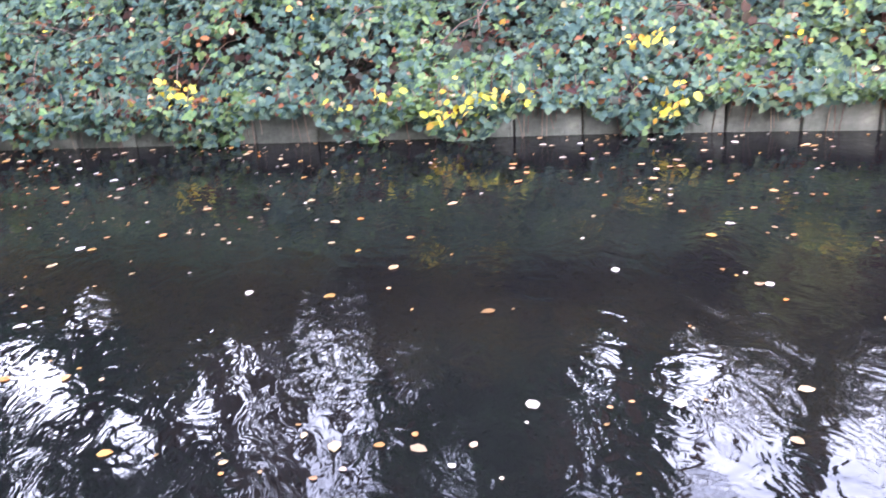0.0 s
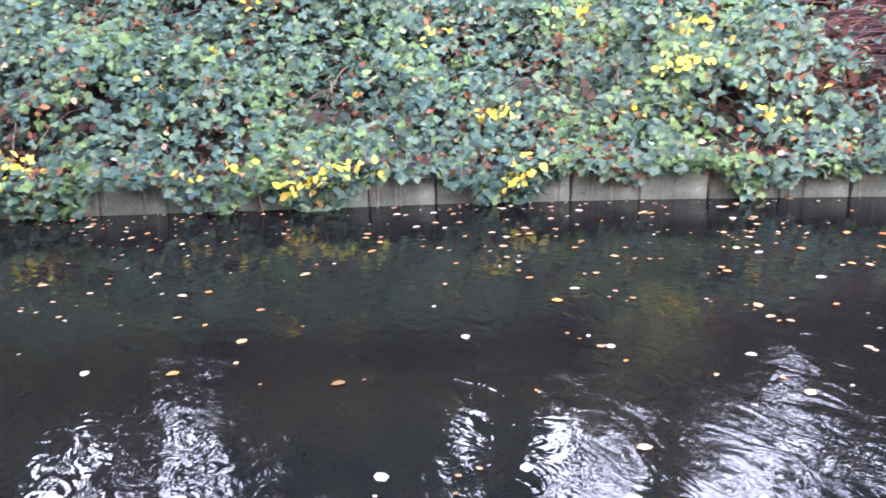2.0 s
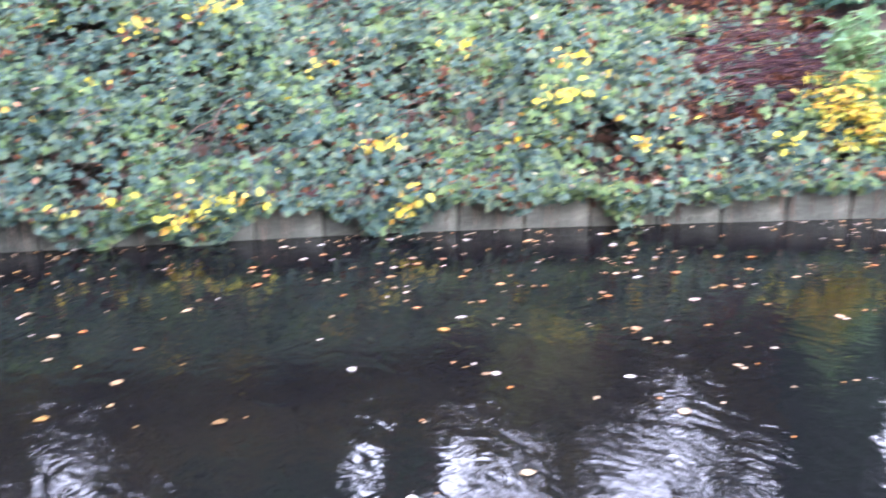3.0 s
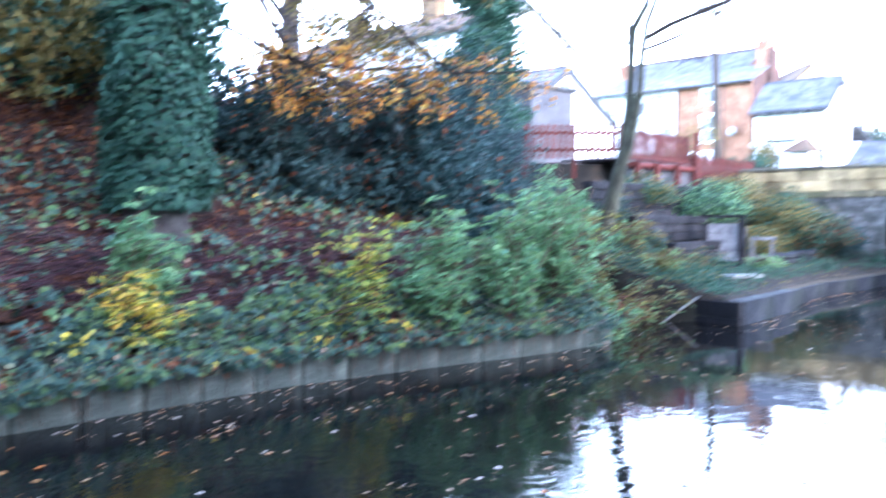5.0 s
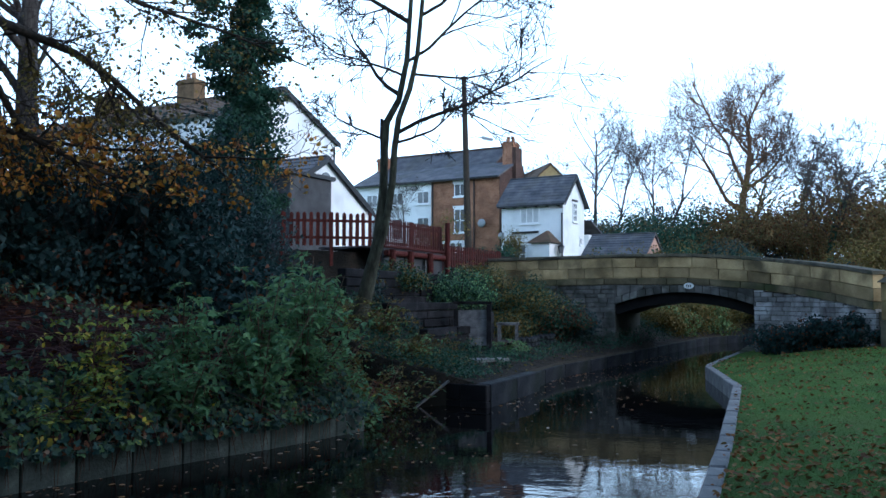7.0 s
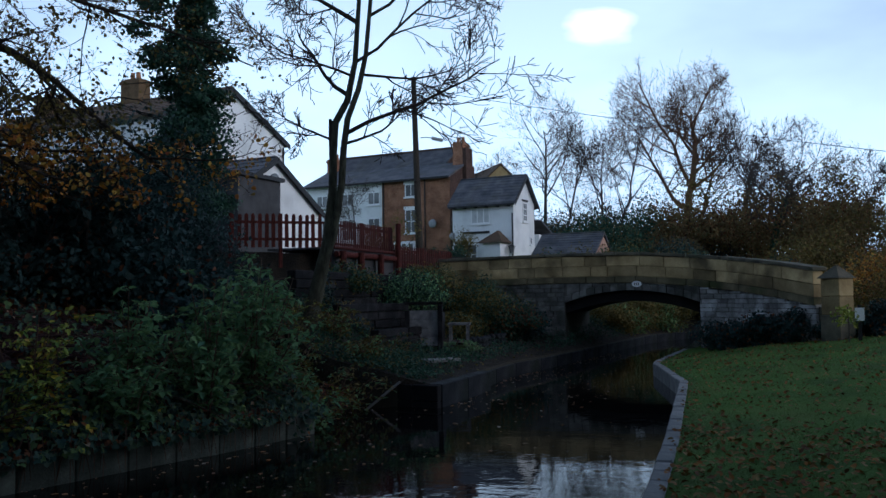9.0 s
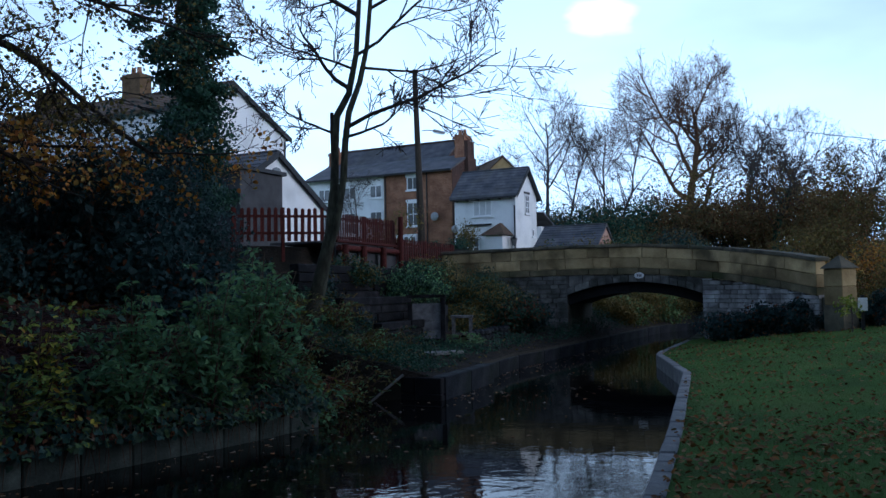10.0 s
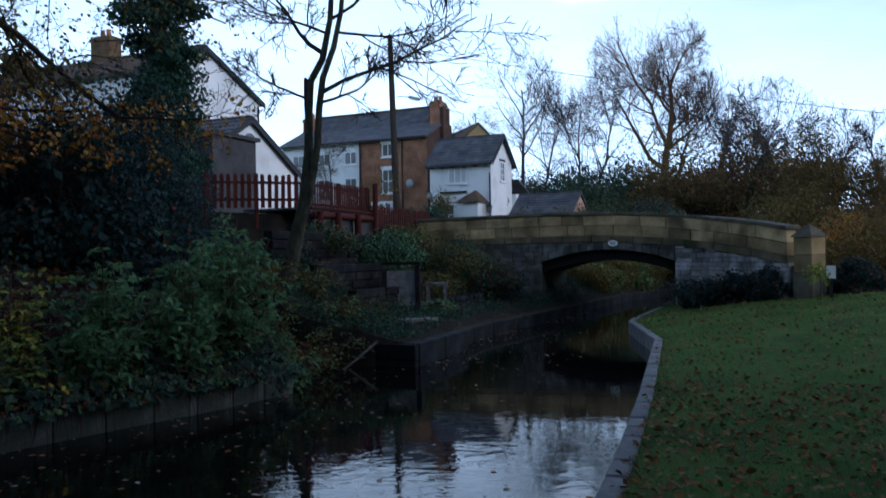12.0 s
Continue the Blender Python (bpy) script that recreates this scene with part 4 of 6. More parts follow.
def build_white_terrace():
    h = thing("white_terrace", (-7.55, 38.3, 0), "long white terraced house with brown tiled roof and gable end", "house", angle=math.atan2(-7.2, 11.1))
    L, D, zb, ze, zr = 15.0, 8.5, 3.0, 10.0, 11.95
    wall_prism(L, D, zb, ze, zr, M_WHITE, "wall", h)
    roof_slabs(L, D, ze, zr, M_TILE, h, 0.3, 0.12)
    for side in (0, 1):
        y0, y1 = (-0.3, D / 2) if side == 0 else (D + 0.3, D / 2)
        k = (zr - ze) / (D / 2)
        z0 = ze - 0.3 * k
        raw("bargeboard", [(0.14, y0, z0 - 0.12), (0.14, y1, zr - 0.12), (0.14, y1, zr + 0.16), (0.14, y0, z0 + 0.16),
                           (0.18, y0, z0 - 0.12), (0.18, y1, zr - 0.12), (0.18, y1, zr + 0.16), (0.18, y0, z0 + 0.16)],
            [(3, 2, 1, 0), (4, 5, 6, 7), (0, 1, 5, 4), (2, 3, 7, 6)], M_BLACK, h)
    chimney(h, -6.2, D / 2, 11.3, 13.2, 1.25, 0.8, M_CHIMNEY, 2)
    chimney(h, -12.6, D / 2, 11.3, 13.0, 1.25, 0.8, M_CHIMNEY, 2)
    for u in (2.5, 5.5, 8.5, 11.5):
        window(h, "front", u, 7.4, 1.0, 1.2, 1, 1)
    pipe(h, 0.06, D - 0.15, 4, ze - 0.2)


def build_outbuildings():
    o = thing("gabled_outbuilding", (-4.3, 32.4, 0), "white gabled outbuilding with black verge boards", "shed", angle=STREET)
    L, D, zb, ze, zr = 4.5, 6.0, 3.2, 5.55, 7.4
    wall_prism(L, D, zb, ze, zr, M_WHITE, "wall", o)
    roof_slabs(L, D, ze, zr, M_SLATE, o, 0.25, 0.15)
    for side in (0, 1):
        y0, y1 = (-0.25, D / 2) if side == 0 else (D + 0.25, D / 2)
        k = (zr - ze) / (D / 2)
        z0 = ze - 0.25 * k
        raw("bargeboard", [(0.16, y0, z0 - 0.1), (0.16, y1, zr - 0.1), (0.16, y1, zr + 0.16), (0.16, y0, z0 + 0.16),
                           (0.2, y0, z0 - 0.1), (0.2, y1, zr - 0.1), (0.2, y1, zr + 0.16), (0.2, y0, z0 + 0.16)],
            [(3, 2, 1, 0), (4, 5, 6, 7), (0, 1, 5, 4), (2, 3, 7, 6)], M_BLACK, o)
    bm = bmesh.new()
    r = bmesh.ops.create_cone(bm, cap_ends=True, segments=20, radius1=0.3, radius2=0.3, depth=0.06)
    bmesh.ops.rotate(bm, verts=r["verts"], matrix=Matrix.Rotation(radians(90), 3, "Y"))
    bmesh.ops.translate(bm, verts=r["verts"], vec=(0.04, D / 2, 6.6))
    link("round_vent", bm, M_GLASS, o)
    a = thing("flat_roofed_annex", (-3.6, 31.2, 0), "grey roughcast annex with a flat felt roof", "shed", angle=STREET)
    block("wall", -4.6, 0, 0, 2.4, 3.0, 6.3, M_GREYWALL, a)
    block("roof", -4.75, 0.15, -0.15, 2.5, 6.304, 6.45, M_BLACK, a)
    g = thing("garage", (13.6, 45.2, 0), "low garage with dark tiled roof and pink brick gable", "garage", angle=STREET)
    wall_prism(3.5, 3.5, 2.5, 4.1, 5.3, M_PINKWALL, "wall", g)
    roof_slabs(3.5, 3.5, 4.1, 5.3, M_SLATE, g, 0.2, 0.1)
    t = thing("tan_stone_house", (12.6, 80, 0.4), "tan stone house with steep gable behind the roofs", "house", angle=radians(-80))
    wall_prism(9, 5.4, 5.0, 11.7, 14.2, M_TANWALL, "wall", t)
    roof_slabs(9, 5.4, 11.7, 14.2, M_TILE, t, 0.25, 0.15)


build_cottage()
build_brick_house()
build_white_terrace()
build_outbuildings()

# ---- fences, deck, timbers ----
def picket_fence(name, a, b, za, zb, height, label, step=0.16, width=0.09, rails=(0.25, 0.75)):
    a, b = Vector((*a, za)), Vector((*b, zb))
    f = thing(name, a, label, "fence", angle=math.atan2(b.y - a.y, b.x - a.x))
    length = math.hypot(b.x - a.x, b.y - a.y)
    rise = (zb - za) / length
    rng = random.Random(len(name) + int(length * 10))
    bm = bmesh.new()
    box(bm, -width / 2, width / 2, -0.011, 0.011, 0.0, height - 0.05)
    top = [v for v in bm.verts if v.co.z > height - 0.1]
    r = bmesh.ops.extrude_face_region(bm, geom=[fc for fc in bm.faces if all(v in top for v in fc.verts)])
    for v in r["geom"]:
        if isinstance(v, bmesh.types.BMVert):
            v.co.z += 0.05
            v.co.x *= 0.25
    me = bpy.data.meshes.new("picket")
    bm.to_mesh(me)
    bm.free()
    me.materials.append(M_REDFENCE)
    x = 0.05
    while x < length:
        ob = new("picket", me)
        ob.parent = f
        ob.matrix_local = Matrix.Translation((x, 0, x * rise + rng.uniform(-0.015, 0.015))) @ Matrix.Rotation(rng.uniform(-0.02, 0.02), 4, "Y")
        x += step
    for h in rails:
        raw("rail", [(0, y, height * h + z) for y in (0.012, 0.06) for z in (-0.04, 0.04)] + [(length, y, height * h + rise * length + z) for y in (0.012, 0.06) for z in (-0.04, 0.04)],
            [(0, 1, 5, 4), (2, 6, 7, 3), (1, 3, 7, 5), (0, 4, 6, 2), (0, 2, 3, 1), (4, 5, 7, 6)], M_REDFENCE, f)
    n = max(1, round(length / 1.8))
    for k in range(n + 1):
        xx = length * k / n
        block("post", xx - 0.05, xx + 0.05, 0.062, 0.16, xx * rise - 0.6, xx * rise + height + 0.02, M_REDFENCE, f, bevel=0.01)
    return f


picket_fence("picket_fence", (-3.14, 25.58), (-0.3, 26.45), 3.36, 3.4, 1.0, "dark red picket fence on top of the bank", 0.2, 0.11)
picket_fence("deck_fence", (-0.2, 26.57), (1.8, 30.03), 3.44, 3.46, 0.84, "red picket fence along a raised timber deck", 0.135, 0.075, (0.1, 0.8))
picket_fence("garden_fence", (1.9, 30.2), (4.27, 33.2), 2.95, 2.87, 0.76, "low red fence running down to the bridge", 0.15, 0.085)


def build_deck():
    a, b = Vector((-0.2, 26.5, 0)), Vector((1.8, 29.98, 0))
    d = thing("timber_deck", a, "raised deck edge with red logs and posts over grey panels", "deck", angle=math.atan2(b.y - a.y, b.x - a.x))
    n = (b - a).length
    block("edge_beam", -0.1, n, -0.12, -0.02, 3.36, 3.45, M_REDFENCE, d, bevel=0.02)
    link("edge_log", tube_bm([(-0.1, -0.16, 3.2), (n / 2, -0.16, 3.21), (n + 0.05, -0.16, 3.2)], 0.09, 10), M_REDFENCE, d, "round red-stained log")
    for k in range(15):
        block("deck_board", -0.1, n, 0.07 + k * 0.15, 0.214 + k * 0.15, 3.36, 3.43, M_GREYWOOD, d)
    for x in (0.1, 1.25, 2.6):
        link("post", tube_bm([(x, -0.28, 1.6), (x, -0.28, 3.3)], 0.11, 10), M_REDFENCE, d)
    link("corner_post", tube_bm([(n - 0.05, -0.25, 1.6), (n - 0.05, -0.25, 4.42)], 0.09, 10), M_REDFENCE, d, "tall round corner post")
    for x in (0.0, 1.36, 2.72):
        block("panel", x, x + 1.3, -0.02, 0.05, 1.8, 3.35, M_GREYWALL, d)


build_deck()


def build_sleepers():
    w = thing("sleeper_retaining_wall", W(20, 3, 0), "stepped retaining wall of dark weathered timber sleepers", "wall")
    rng = random.Random(8)
    for tier, (e, z0, rows, s0, s1) in enumerate(((2.75, 0.42, 3, 18.3, 21.4), (3.5, 1.05, 3, 17.7, 21.9), (4.3, 1.65, 4, 17.0, 22.6))):
        for r in range(rows):
            s = s0
            while s < s1 - 0.3:
                n = min(s1, s + rng.uniform(1.6, 2.5))
                a = W(s, e - 1.4 + rng.uniform(-0.03, 0.03))
                bm = bmesh.new()
                box(bm, 0.01, n - s - 0.01, -0.12, 0.12, z0 + r * 0.22 + 0.01, z0 + r * 0.22 + 0.215, 0.02)
                ob = link("sleeper", bm, M_SLEEPER, w)
                ob.matrix_world = SITES[w] @ Matrix.Translation(a) @ Matrix.Rotation(math.atan2(0.89, 0.456) + rng.uniform(-0.02, 0.02), 4, "Z")
                s = n


build_sleepers()


def build_bin():
    p = thing("timber_bay", (2.28, 23.4, 0.5), "grey board panel held between two dark posts", "compost bay", angle=radians(-12))
    for k in range(4):
        block("board", -0.42, 0.34, -0.03, 0.03, 0.05 + k * 0.24, 0.28 + k * 0.24, M_GREYWOOD, p)
    block("post", 0.345, 0.47, -0.08, 0.08, -0.2, 1.15, M_SLEEPER, p, bevel=0.01)
    block("post", -0.54, -0.425, -0.08, 0.08, -0.2, 1.0, M_SLEEPER, p, bevel=0.01)
    block("cap", -0.56, 0.48, -0.1, 0.1, 1.155, 1.23, M_SLEEPER, p)
    for k in range(3):
        block("side_board", 0.38, 0.44, 0.085, 1.1, 0.05 + k * 0.3, 0.33 + k * 0.3, M_SLEEPER, p)
    t = thing("wooden_trestle", (3.3, 24.1, 0.45), "small wooden trestle frame standing on the landing", "trestle", angle=radians(-12))
    for x in (-0.24, 0.24):
        for y in (-0.2, 0.2):
            block("leg", x - 0.035, x + 0.035, y - 0.035, y + 0.035, 0, 0.62, M_GREYWOOD, t)
    block("top_rail", -0.3, 0.3, -0.25, 0.25, 0.625, 0.69, M_GREYWOOD, t)
    block("brace", -0.2, 0.2, -0.225, -0.19, 0.15, 0.22, M_GREYWOOD, t)


build_bin()


def build_pole():
    base, top = Vector((4.15, 45.3, 3.8)), Vector((3.9, 45.33, 13.69))
    p = thing("utility_pole", base, "tall dark timber utility pole with a street lamp arm", "utility pole")
    q = (top - base)
    rot = q.to_track_quat("Z", "Y").to_matrix().to_4x4()
    bm = bmesh.new()
    v = bmesh.ops.create_cone(bm, cap_ends=True, segments=14, radius1=0.2, radius2=0.13, depth=q.length)["verts"]
    bmesh.ops.translate(bm, verts=v, vec=(0, 0, q.length / 2))
    link("shaft", bm, M_POLE, p).matrix_local = rot
    for z in (9.1, 8.2, 7.0):
        bm = bmesh.new()
        box(bm, -0.35, -0.1, -0.03, 0.03, z, z + 0.05)
        v = bmesh.ops.create_cone(bm, cap_ends=True, segments=8, radius1=0.06, radius2=0.05, depth=0.2)["verts"]
        bmesh.ops.translate(bm, verts=v, vec=(-0.3, 0, z + 0.14))
        link("insulator", bm, M_BLACK, p).matrix_local = rot
    arm = link("lamp_arm", tube_bm([(0.1, 0, 6.6), (0.4, -0.1, 6.62), (0.75, -0.2, 6.55)], 0.025), M_METAL, p)
    bm = bmesh.new()
    box(bm, -0.32, 0.32, -0.1, 0.1, -0.07, 0.07, 0.03)
    head = link("lamp_head", bm, M_METAL, arm)
    head.matrix_local = Matrix.Translation((0.98, -0.25, 6.5)) @ Matrix.Rotation(radians(12), 4, "Y")
    bm = bmesh.new()
    box(bm, -0.28, 0.28, -0.08, 0.08, -0.1, -0.072, 0.01)
    link("lamp_lens", bm, M_PAINT, head)
    c = thing("overhead_cable", top, "thin black overhead cable strung from the pole", "cable")
    pts = []
    far = Vector((28.5, 29.8, 6.4))
    for k in range(25):
        t = k / 24
        pts.append((top + Vector((0, 0, -0.6))).lerp(far, t) + Vector((0, 0, -1.1 * 4 * t * (1 - t) * 0.25)))
    stay(link("wire", tube_bm(pts, 0.016, 4), M_BLACK, c))


build_pole()

# ---- plants ----
def leaf_mesh(name, P, N, size, mat, parent=None, label="", seed=1, aspect=0.62, simple=False, spread=0.7, fold=1.0, trefoil=False):
    """Many folded leaves at the places P, facing roughly along N."""
    rng = np.random.default_rng(seed)
    P, N = np.asarray(P, float), np.asarray(N, float)
    n = len(P)
    if n == 0:
        return None
    N = N + rng.normal(0, spread, (n, 3))
    N /= np.linalg.norm(N, axis=1, keepdims=True) + 1e-9
    R = rng.normal(0, 1, (n, 3))
    R[:, 2] -= 0.5
    A = R - (R * N).sum(1, keepdims=True) * N
    A /= np.linalg.norm(A, axis=1, keepdims=True) + 1e-9
    B = np.cross(N, A)
    S = (np.asarray(size) * rng.uniform(0.65, 1.3, n))[:, None]
    if simple:
        shape = [(0, 0, 0), (0.5, aspect * 0.5, 0.1), (1, 0, -0.08), (0.5, -aspect * 0.5, 0.1)]
        quads = [(0, 1, 2, 3)]
    elif trefoil:
        shape, quads = [], []
        for turn, reach, start in ((0.0, 0.62, 0.38), (1.15, 0.56, 0.3), (-1.15, 0.56, 0.3)):
            ca, sa = math.cos(turn), math.sin(turn)
            for u, v, lift in ((0, 0, 0.0), (0.25, aspect * 0.4, 0.07), (0.68, aspect * 0.4, 0.08), (1, 0, -0.06), (0.68, -aspect * 0.4, 0.08), (0.25, -aspect * 0.4, 0.07)):
                shape.append(((0.3 if turn else start) + reach * (u * ca - v * sa), reach * (u * sa + v * ca), lift * 0.8))
            n0 = len(shape) - 6
            quads += [(n0, n0 + 1, n0 + 2, n0 + 3), (n0, n0 + 3, n0 + 4, n0 + 5)]
    else:
        shape = [(0, 0, 0), (0.28, aspect * 0.46, 0.09), (0.68, aspect * 0.40, 0.07), (1, 0, -0.1), (0.68, -aspect * 0.40, 0.07), (0.28, -aspect * 0.46, 0.09)]
        quads = [(0, 1, 2, 3), (0, 3, 4, 5)]
    k = len(shape)
    V = np.stack([P + S * (a * A + b * B + c * fold * N) for a, b, c in shape], 1).reshape(-1, 3)
    F = np.concatenate([np.arange(n)[:, None] * k + np.array(q)[None] for q in quads])
    me = bpy.data.meshes.new(name)
    me.vertices.add(len(V))
    me.vertices.foreach_set("co", V.ravel())
    me.loops.add(F.size)
    me.loops.foreach_set("vertex_index", F.ravel().astype(np.int32))
    me.polygons.add(len(F))
    me.polygons.foreach_set("loop_start", np.arange(0, F.size, 4, dtype=np.int32))
    me.update(calc_edges=True)
    ob = dress(name, me, mat, parent, label)
    if parent:
        stay(ob)
    return ob


def branch_mesh(name, paths, mat, parent=None, label=""):
    """Tubes along many paths: each a list of points and of radii."""
    V, F, base = [], [], 0
    for pts, rad in paths:
        pts, rad = np.asarray(pts, float), np.asarray(rad, float)
        sides = 10 if rad[0] > 0.12 else 6 if rad[0] > 0.04 else 4 if rad[0] > 0.012 else 3
        tan = np.gradient(pts, axis=0)
        tan /= np.sqrt((tan * tan).sum(1))[:, None] + 1e-9
        ref = np.array([0.31, 0.87, 0.12]) if abs(tan[0, 2]) > 0.6 else np.array([0.1, 0.2, 1.0])
        X = np.stack([tan[:, 1] * ref[2] - tan[:, 2] * ref[1], tan[:, 2] * ref[0] - tan[:, 0] * ref[2], tan[:, 0] * ref[1] - tan[:, 1] * ref[0]], 1)
        X /= np.sqrt((X * X).sum(1))[:, None] + 1e-9
        Y = np.stack([tan[:, 1] * X[:, 2] - tan[:, 2] * X[:, 1], tan[:, 2] * X[:, 0] - tan[:, 0] * X[:, 2], tan[:, 0] * X[:, 1] - tan[:, 1] * X[:, 0]], 1)
        a = 2 * math.pi * np.arange(sides) / sides
        V.append((pts[:, None] + (X[:, None] * np.cos(a)[None, :, None] + Y[:, None] * np.sin(a)[None, :, None]) * rad[:, None, None]).reshape(-1, 3))
        k = np.arange(sides)
        one = np.stack([k, (k + 1) % sides, (k + 1) % sides + sides, k + sides], 1)
        F.append((one[None] + (np.arange(len(pts) - 1) * sides)[:, None, None]).reshape(-1, 4) + base)
        base += len(pts) * sides
    V, F = np.concatenate(V).tolist(), np.concatenate(F).tolist()
    ob = raw(name, V, F, mat, parent, label, True)
    if parent:
        stay(ob)
    return ob


def grow(paths, tips, p, d, length, r, level, rng, spec):
    """One branch and, along it, its side branches."""
    n = 7 if level == 0 else 5 if level < spec["levels"] else 4
    pts, rad = [np.array(p)], [r]
    d = np.array(d) / np.linalg.norm(d)
    for k in range(n):
        d = d + rng.normal(0, spec["wobble"], 3) + np.array([0, 0, spec["lift"]])
        d /= np.linalg.norm(d)
        pts.append(pts[-1] + d * length / n)
        rad.append(max(spec["thin"], r * (1 - 0.72 * (k + 1) / n)))
    paths.append((pts, rad))
    if level >= spec["levels"]:
        tips.extend(pts[1:])
        return
    kids = spec["kids"][level]
    for k in range(kids):
        t = spec["start"][min(level, len(spec["start"]) - 1)] + (1 - spec["start"][min(level, len(spec["start"]) - 1)]) * (k + rng.uniform(0, 1)) / kids
        i = min(n - 1, int(t * n))
        f = t * n - i
        q = pts[i] * (1 - f) + pts[i + 1] * f
        ax = pts[i + 1] - pts[i]
        ax = ax / np.linalg.norm(ax)
        side = rng.normal(0, 1, 3)
        side -= (side @ ax) * ax
        side /= np.linalg.norm(side)
        ang = radians(rng.uniform(*spec["angle"]))
        dd = ax * math.cos(ang) + side * math.sin(ang)
        if "dome" in spec:
            c, rd = spec["dome"]
            reach = length * spec["ratio"] * rng.uniform(0.8, 1.25) * (1.1 if level == 0 else 1.0)
            for _ in range(7):
                v = (q + dd * reach - c) / rd
                if v @ v < rng.uniform(0.85, 1.12):
                    break
                reach *= 0.75
            grow(paths, tips, q, dd, reach, rad[i] * (0.6 if level == 0 else 0.5), level + 1, rng, spec)
            continue
        grow(paths, tips, q, dd, length * spec["ratio"] * (spec.get("wide", 1.0) if level == 0 else 1.0) * rng.uniform(0.7, 1.2) * (1.15 - 0.5 * t), rad[i] * spec.get("taper", 0.5), level + 1, rng, spec)


BARE = dict(levels=4, kids=(9, 7, 5, 4), ratio=0.52, angle=(28, 62), wobble=0.11, lift=0.05, thin=0.006, start=(0.3, 0.25, 0.2))
OAK = dict(levels=4, kids=(14, 9, 7, 5), ratio=0.56, angle=(34, 66), wobble=0.15, lift=0.05, thin=0.011, start=(0.36, 0.22, 0.15))
FAR = dict(levels=4, kids=(11, 6, 5, 4), ratio=0.56, angle=(28, 60), wobble=0.13, lift=0.05, thin=0.011, start=(0.3, 0.2, 0.15))


def bare_tree(name, at, height, r, label, seed, spec=FAR, bark=M_BARK, lean=(0, 0), leaves=None, keep=0.3, leaf=0.12, ivy=0.0):
    rng = np.random.default_rng(seed)
    t = thing(name, at, label, "tree")
    paths, tips = [], []
    if spec is FAR or spec is OAK:
        spec = dict(spec, dome=(np.array(at) + np.array([0, 0, height * 0.6]), np.array([height * 0.34, height * 0.34, height * 0.42])))
    grow(paths, tips, np.array(at) - np.array([0, 0, 0.3]), (lean[0], lean[1], 1), height * 0.78, r, 0, rng, spec)
    branch_mesh("trunk", paths[:1], bark, t)
    branch_mesh("crown", paths[1:], bark, t)
    if leaves and tips:
        pts = np.array(tips)
        pick = rng.random(len(pts)) < keep
        leaf_mesh("foliage", pts[pick] + rng.normal(0, 0.1, (pick.sum(), 3)), np.tile((0, 0, 1.0), (pick.sum(), 1)), leaf, leaves, t, seed=seed, simple=True, spread=1.2)
    if ivy:
        trunk = np.array(paths[0][0])
        n = int(2500 * ivy)
        u = rng.random(n) * 0.75 * (len(trunk) - 1)
        i = u.astype(int)
        c = trunk[i] + (trunk[i + 1] - trunk[i]) * (u - i)[:, None]
        a = rng.random(n) * 2 * np.pi
        out = np.stack([np.cos(a), np.sin(a), 0 * a], 1)
        leaf_mesh("ivy", c + out * (r * rng.uniform(0.8, 1.7, n))[:, None], out, 0.16, L_IVY, t, seed=seed, simple=True)
    return t


def blob_leaves(rng, centre, radii, n, bumps=6):
    """Leaf places in an uneven shell of lumps, with outward facings."""
    C = np.array(centre) + rng.normal(0, 0.45, (bumps, 3)) * np.array(radii)
    R = rng.uniform(0.45, 0.8, bumps)
    k = rng.integers(0, bumps, n)
    v = rng.normal(0, 1, (n, 3))
    v /= np.linalg.norm(v, axis=1, keepdims=True)
    p = C[k] + v * np.array(radii) * (R[k] * rng.uniform(0.55, 1.05, n))[:, None]
    return p, v


def bush(name, at, radii, n, leaf, mat, label, seed, bumps=9, stems=14, floor=None, category="bush", mixed=None, far=False, true_place=False):
    rng = np.random.default_rng(seed)
    b = thing(name, at, label, category, true_place=true_place)
    c = np.array(at) + np.array([0, 0, radii[2] * 0.75])
    p, v = blob_leaves(rng, c, radii, n, bumps)
    ok = p[:, 2] > at[2] - 0.1 if floor is None else p[:, 2] > floor
    p, v = p[ok], v[ok]
    if mixed:
        m2, share = mixed
        pick = rng.random(len(p)) < share
        leaf_mesh("turned_leaves", p[pick], v[pick], leaf, m2, b, seed=seed + 1)
        p, v = p[~pick], v[~pick]
    leaf_mesh("foliage", p, v, leaf, mat, b, seed=seed, simple=far)
    q, w = blob_leaves(np.random.default_rng(seed), c, np.array(radii) * 0.78, max(200, int(n * (0.26 if far else 0.18))), bumps)
    ok = q[:, 2] > at[2] - 0.1
    leaf_mesh("inner_foliage", q[ok], w[ok], leaf * 1.9, mat, b, seed=seed + 3, simple=True)
    paths = []
    for k in range(stems):
        q = p[rng.integers(len(p))]
        a0 = np.array(at) + np.array([rng.uniform(-0.3, 0.3) * radii[0], rng.uniform(-0.3, 0.3) * radii[1], -0.15])
        mid = (a0 + q) / 2 + rng.normal(0, 0.12, 3)
        paths.append(([a0, mid, q], [0.03, 0.02, 0.008]))
    branch_mesh("stem_growth", paths, M_BARK_DARK, b)
    return b


# brambles over the wall and bank
def mound(s, e):
    h = 0.45 + 0.5 * noise.noise((s * 0.55, e * 0.8, 1.7)) + 0.3 * noise.noise((s * 1.9, e * 1.9, 5.1))
    return h * smooth(e, -0.15, 0.7)


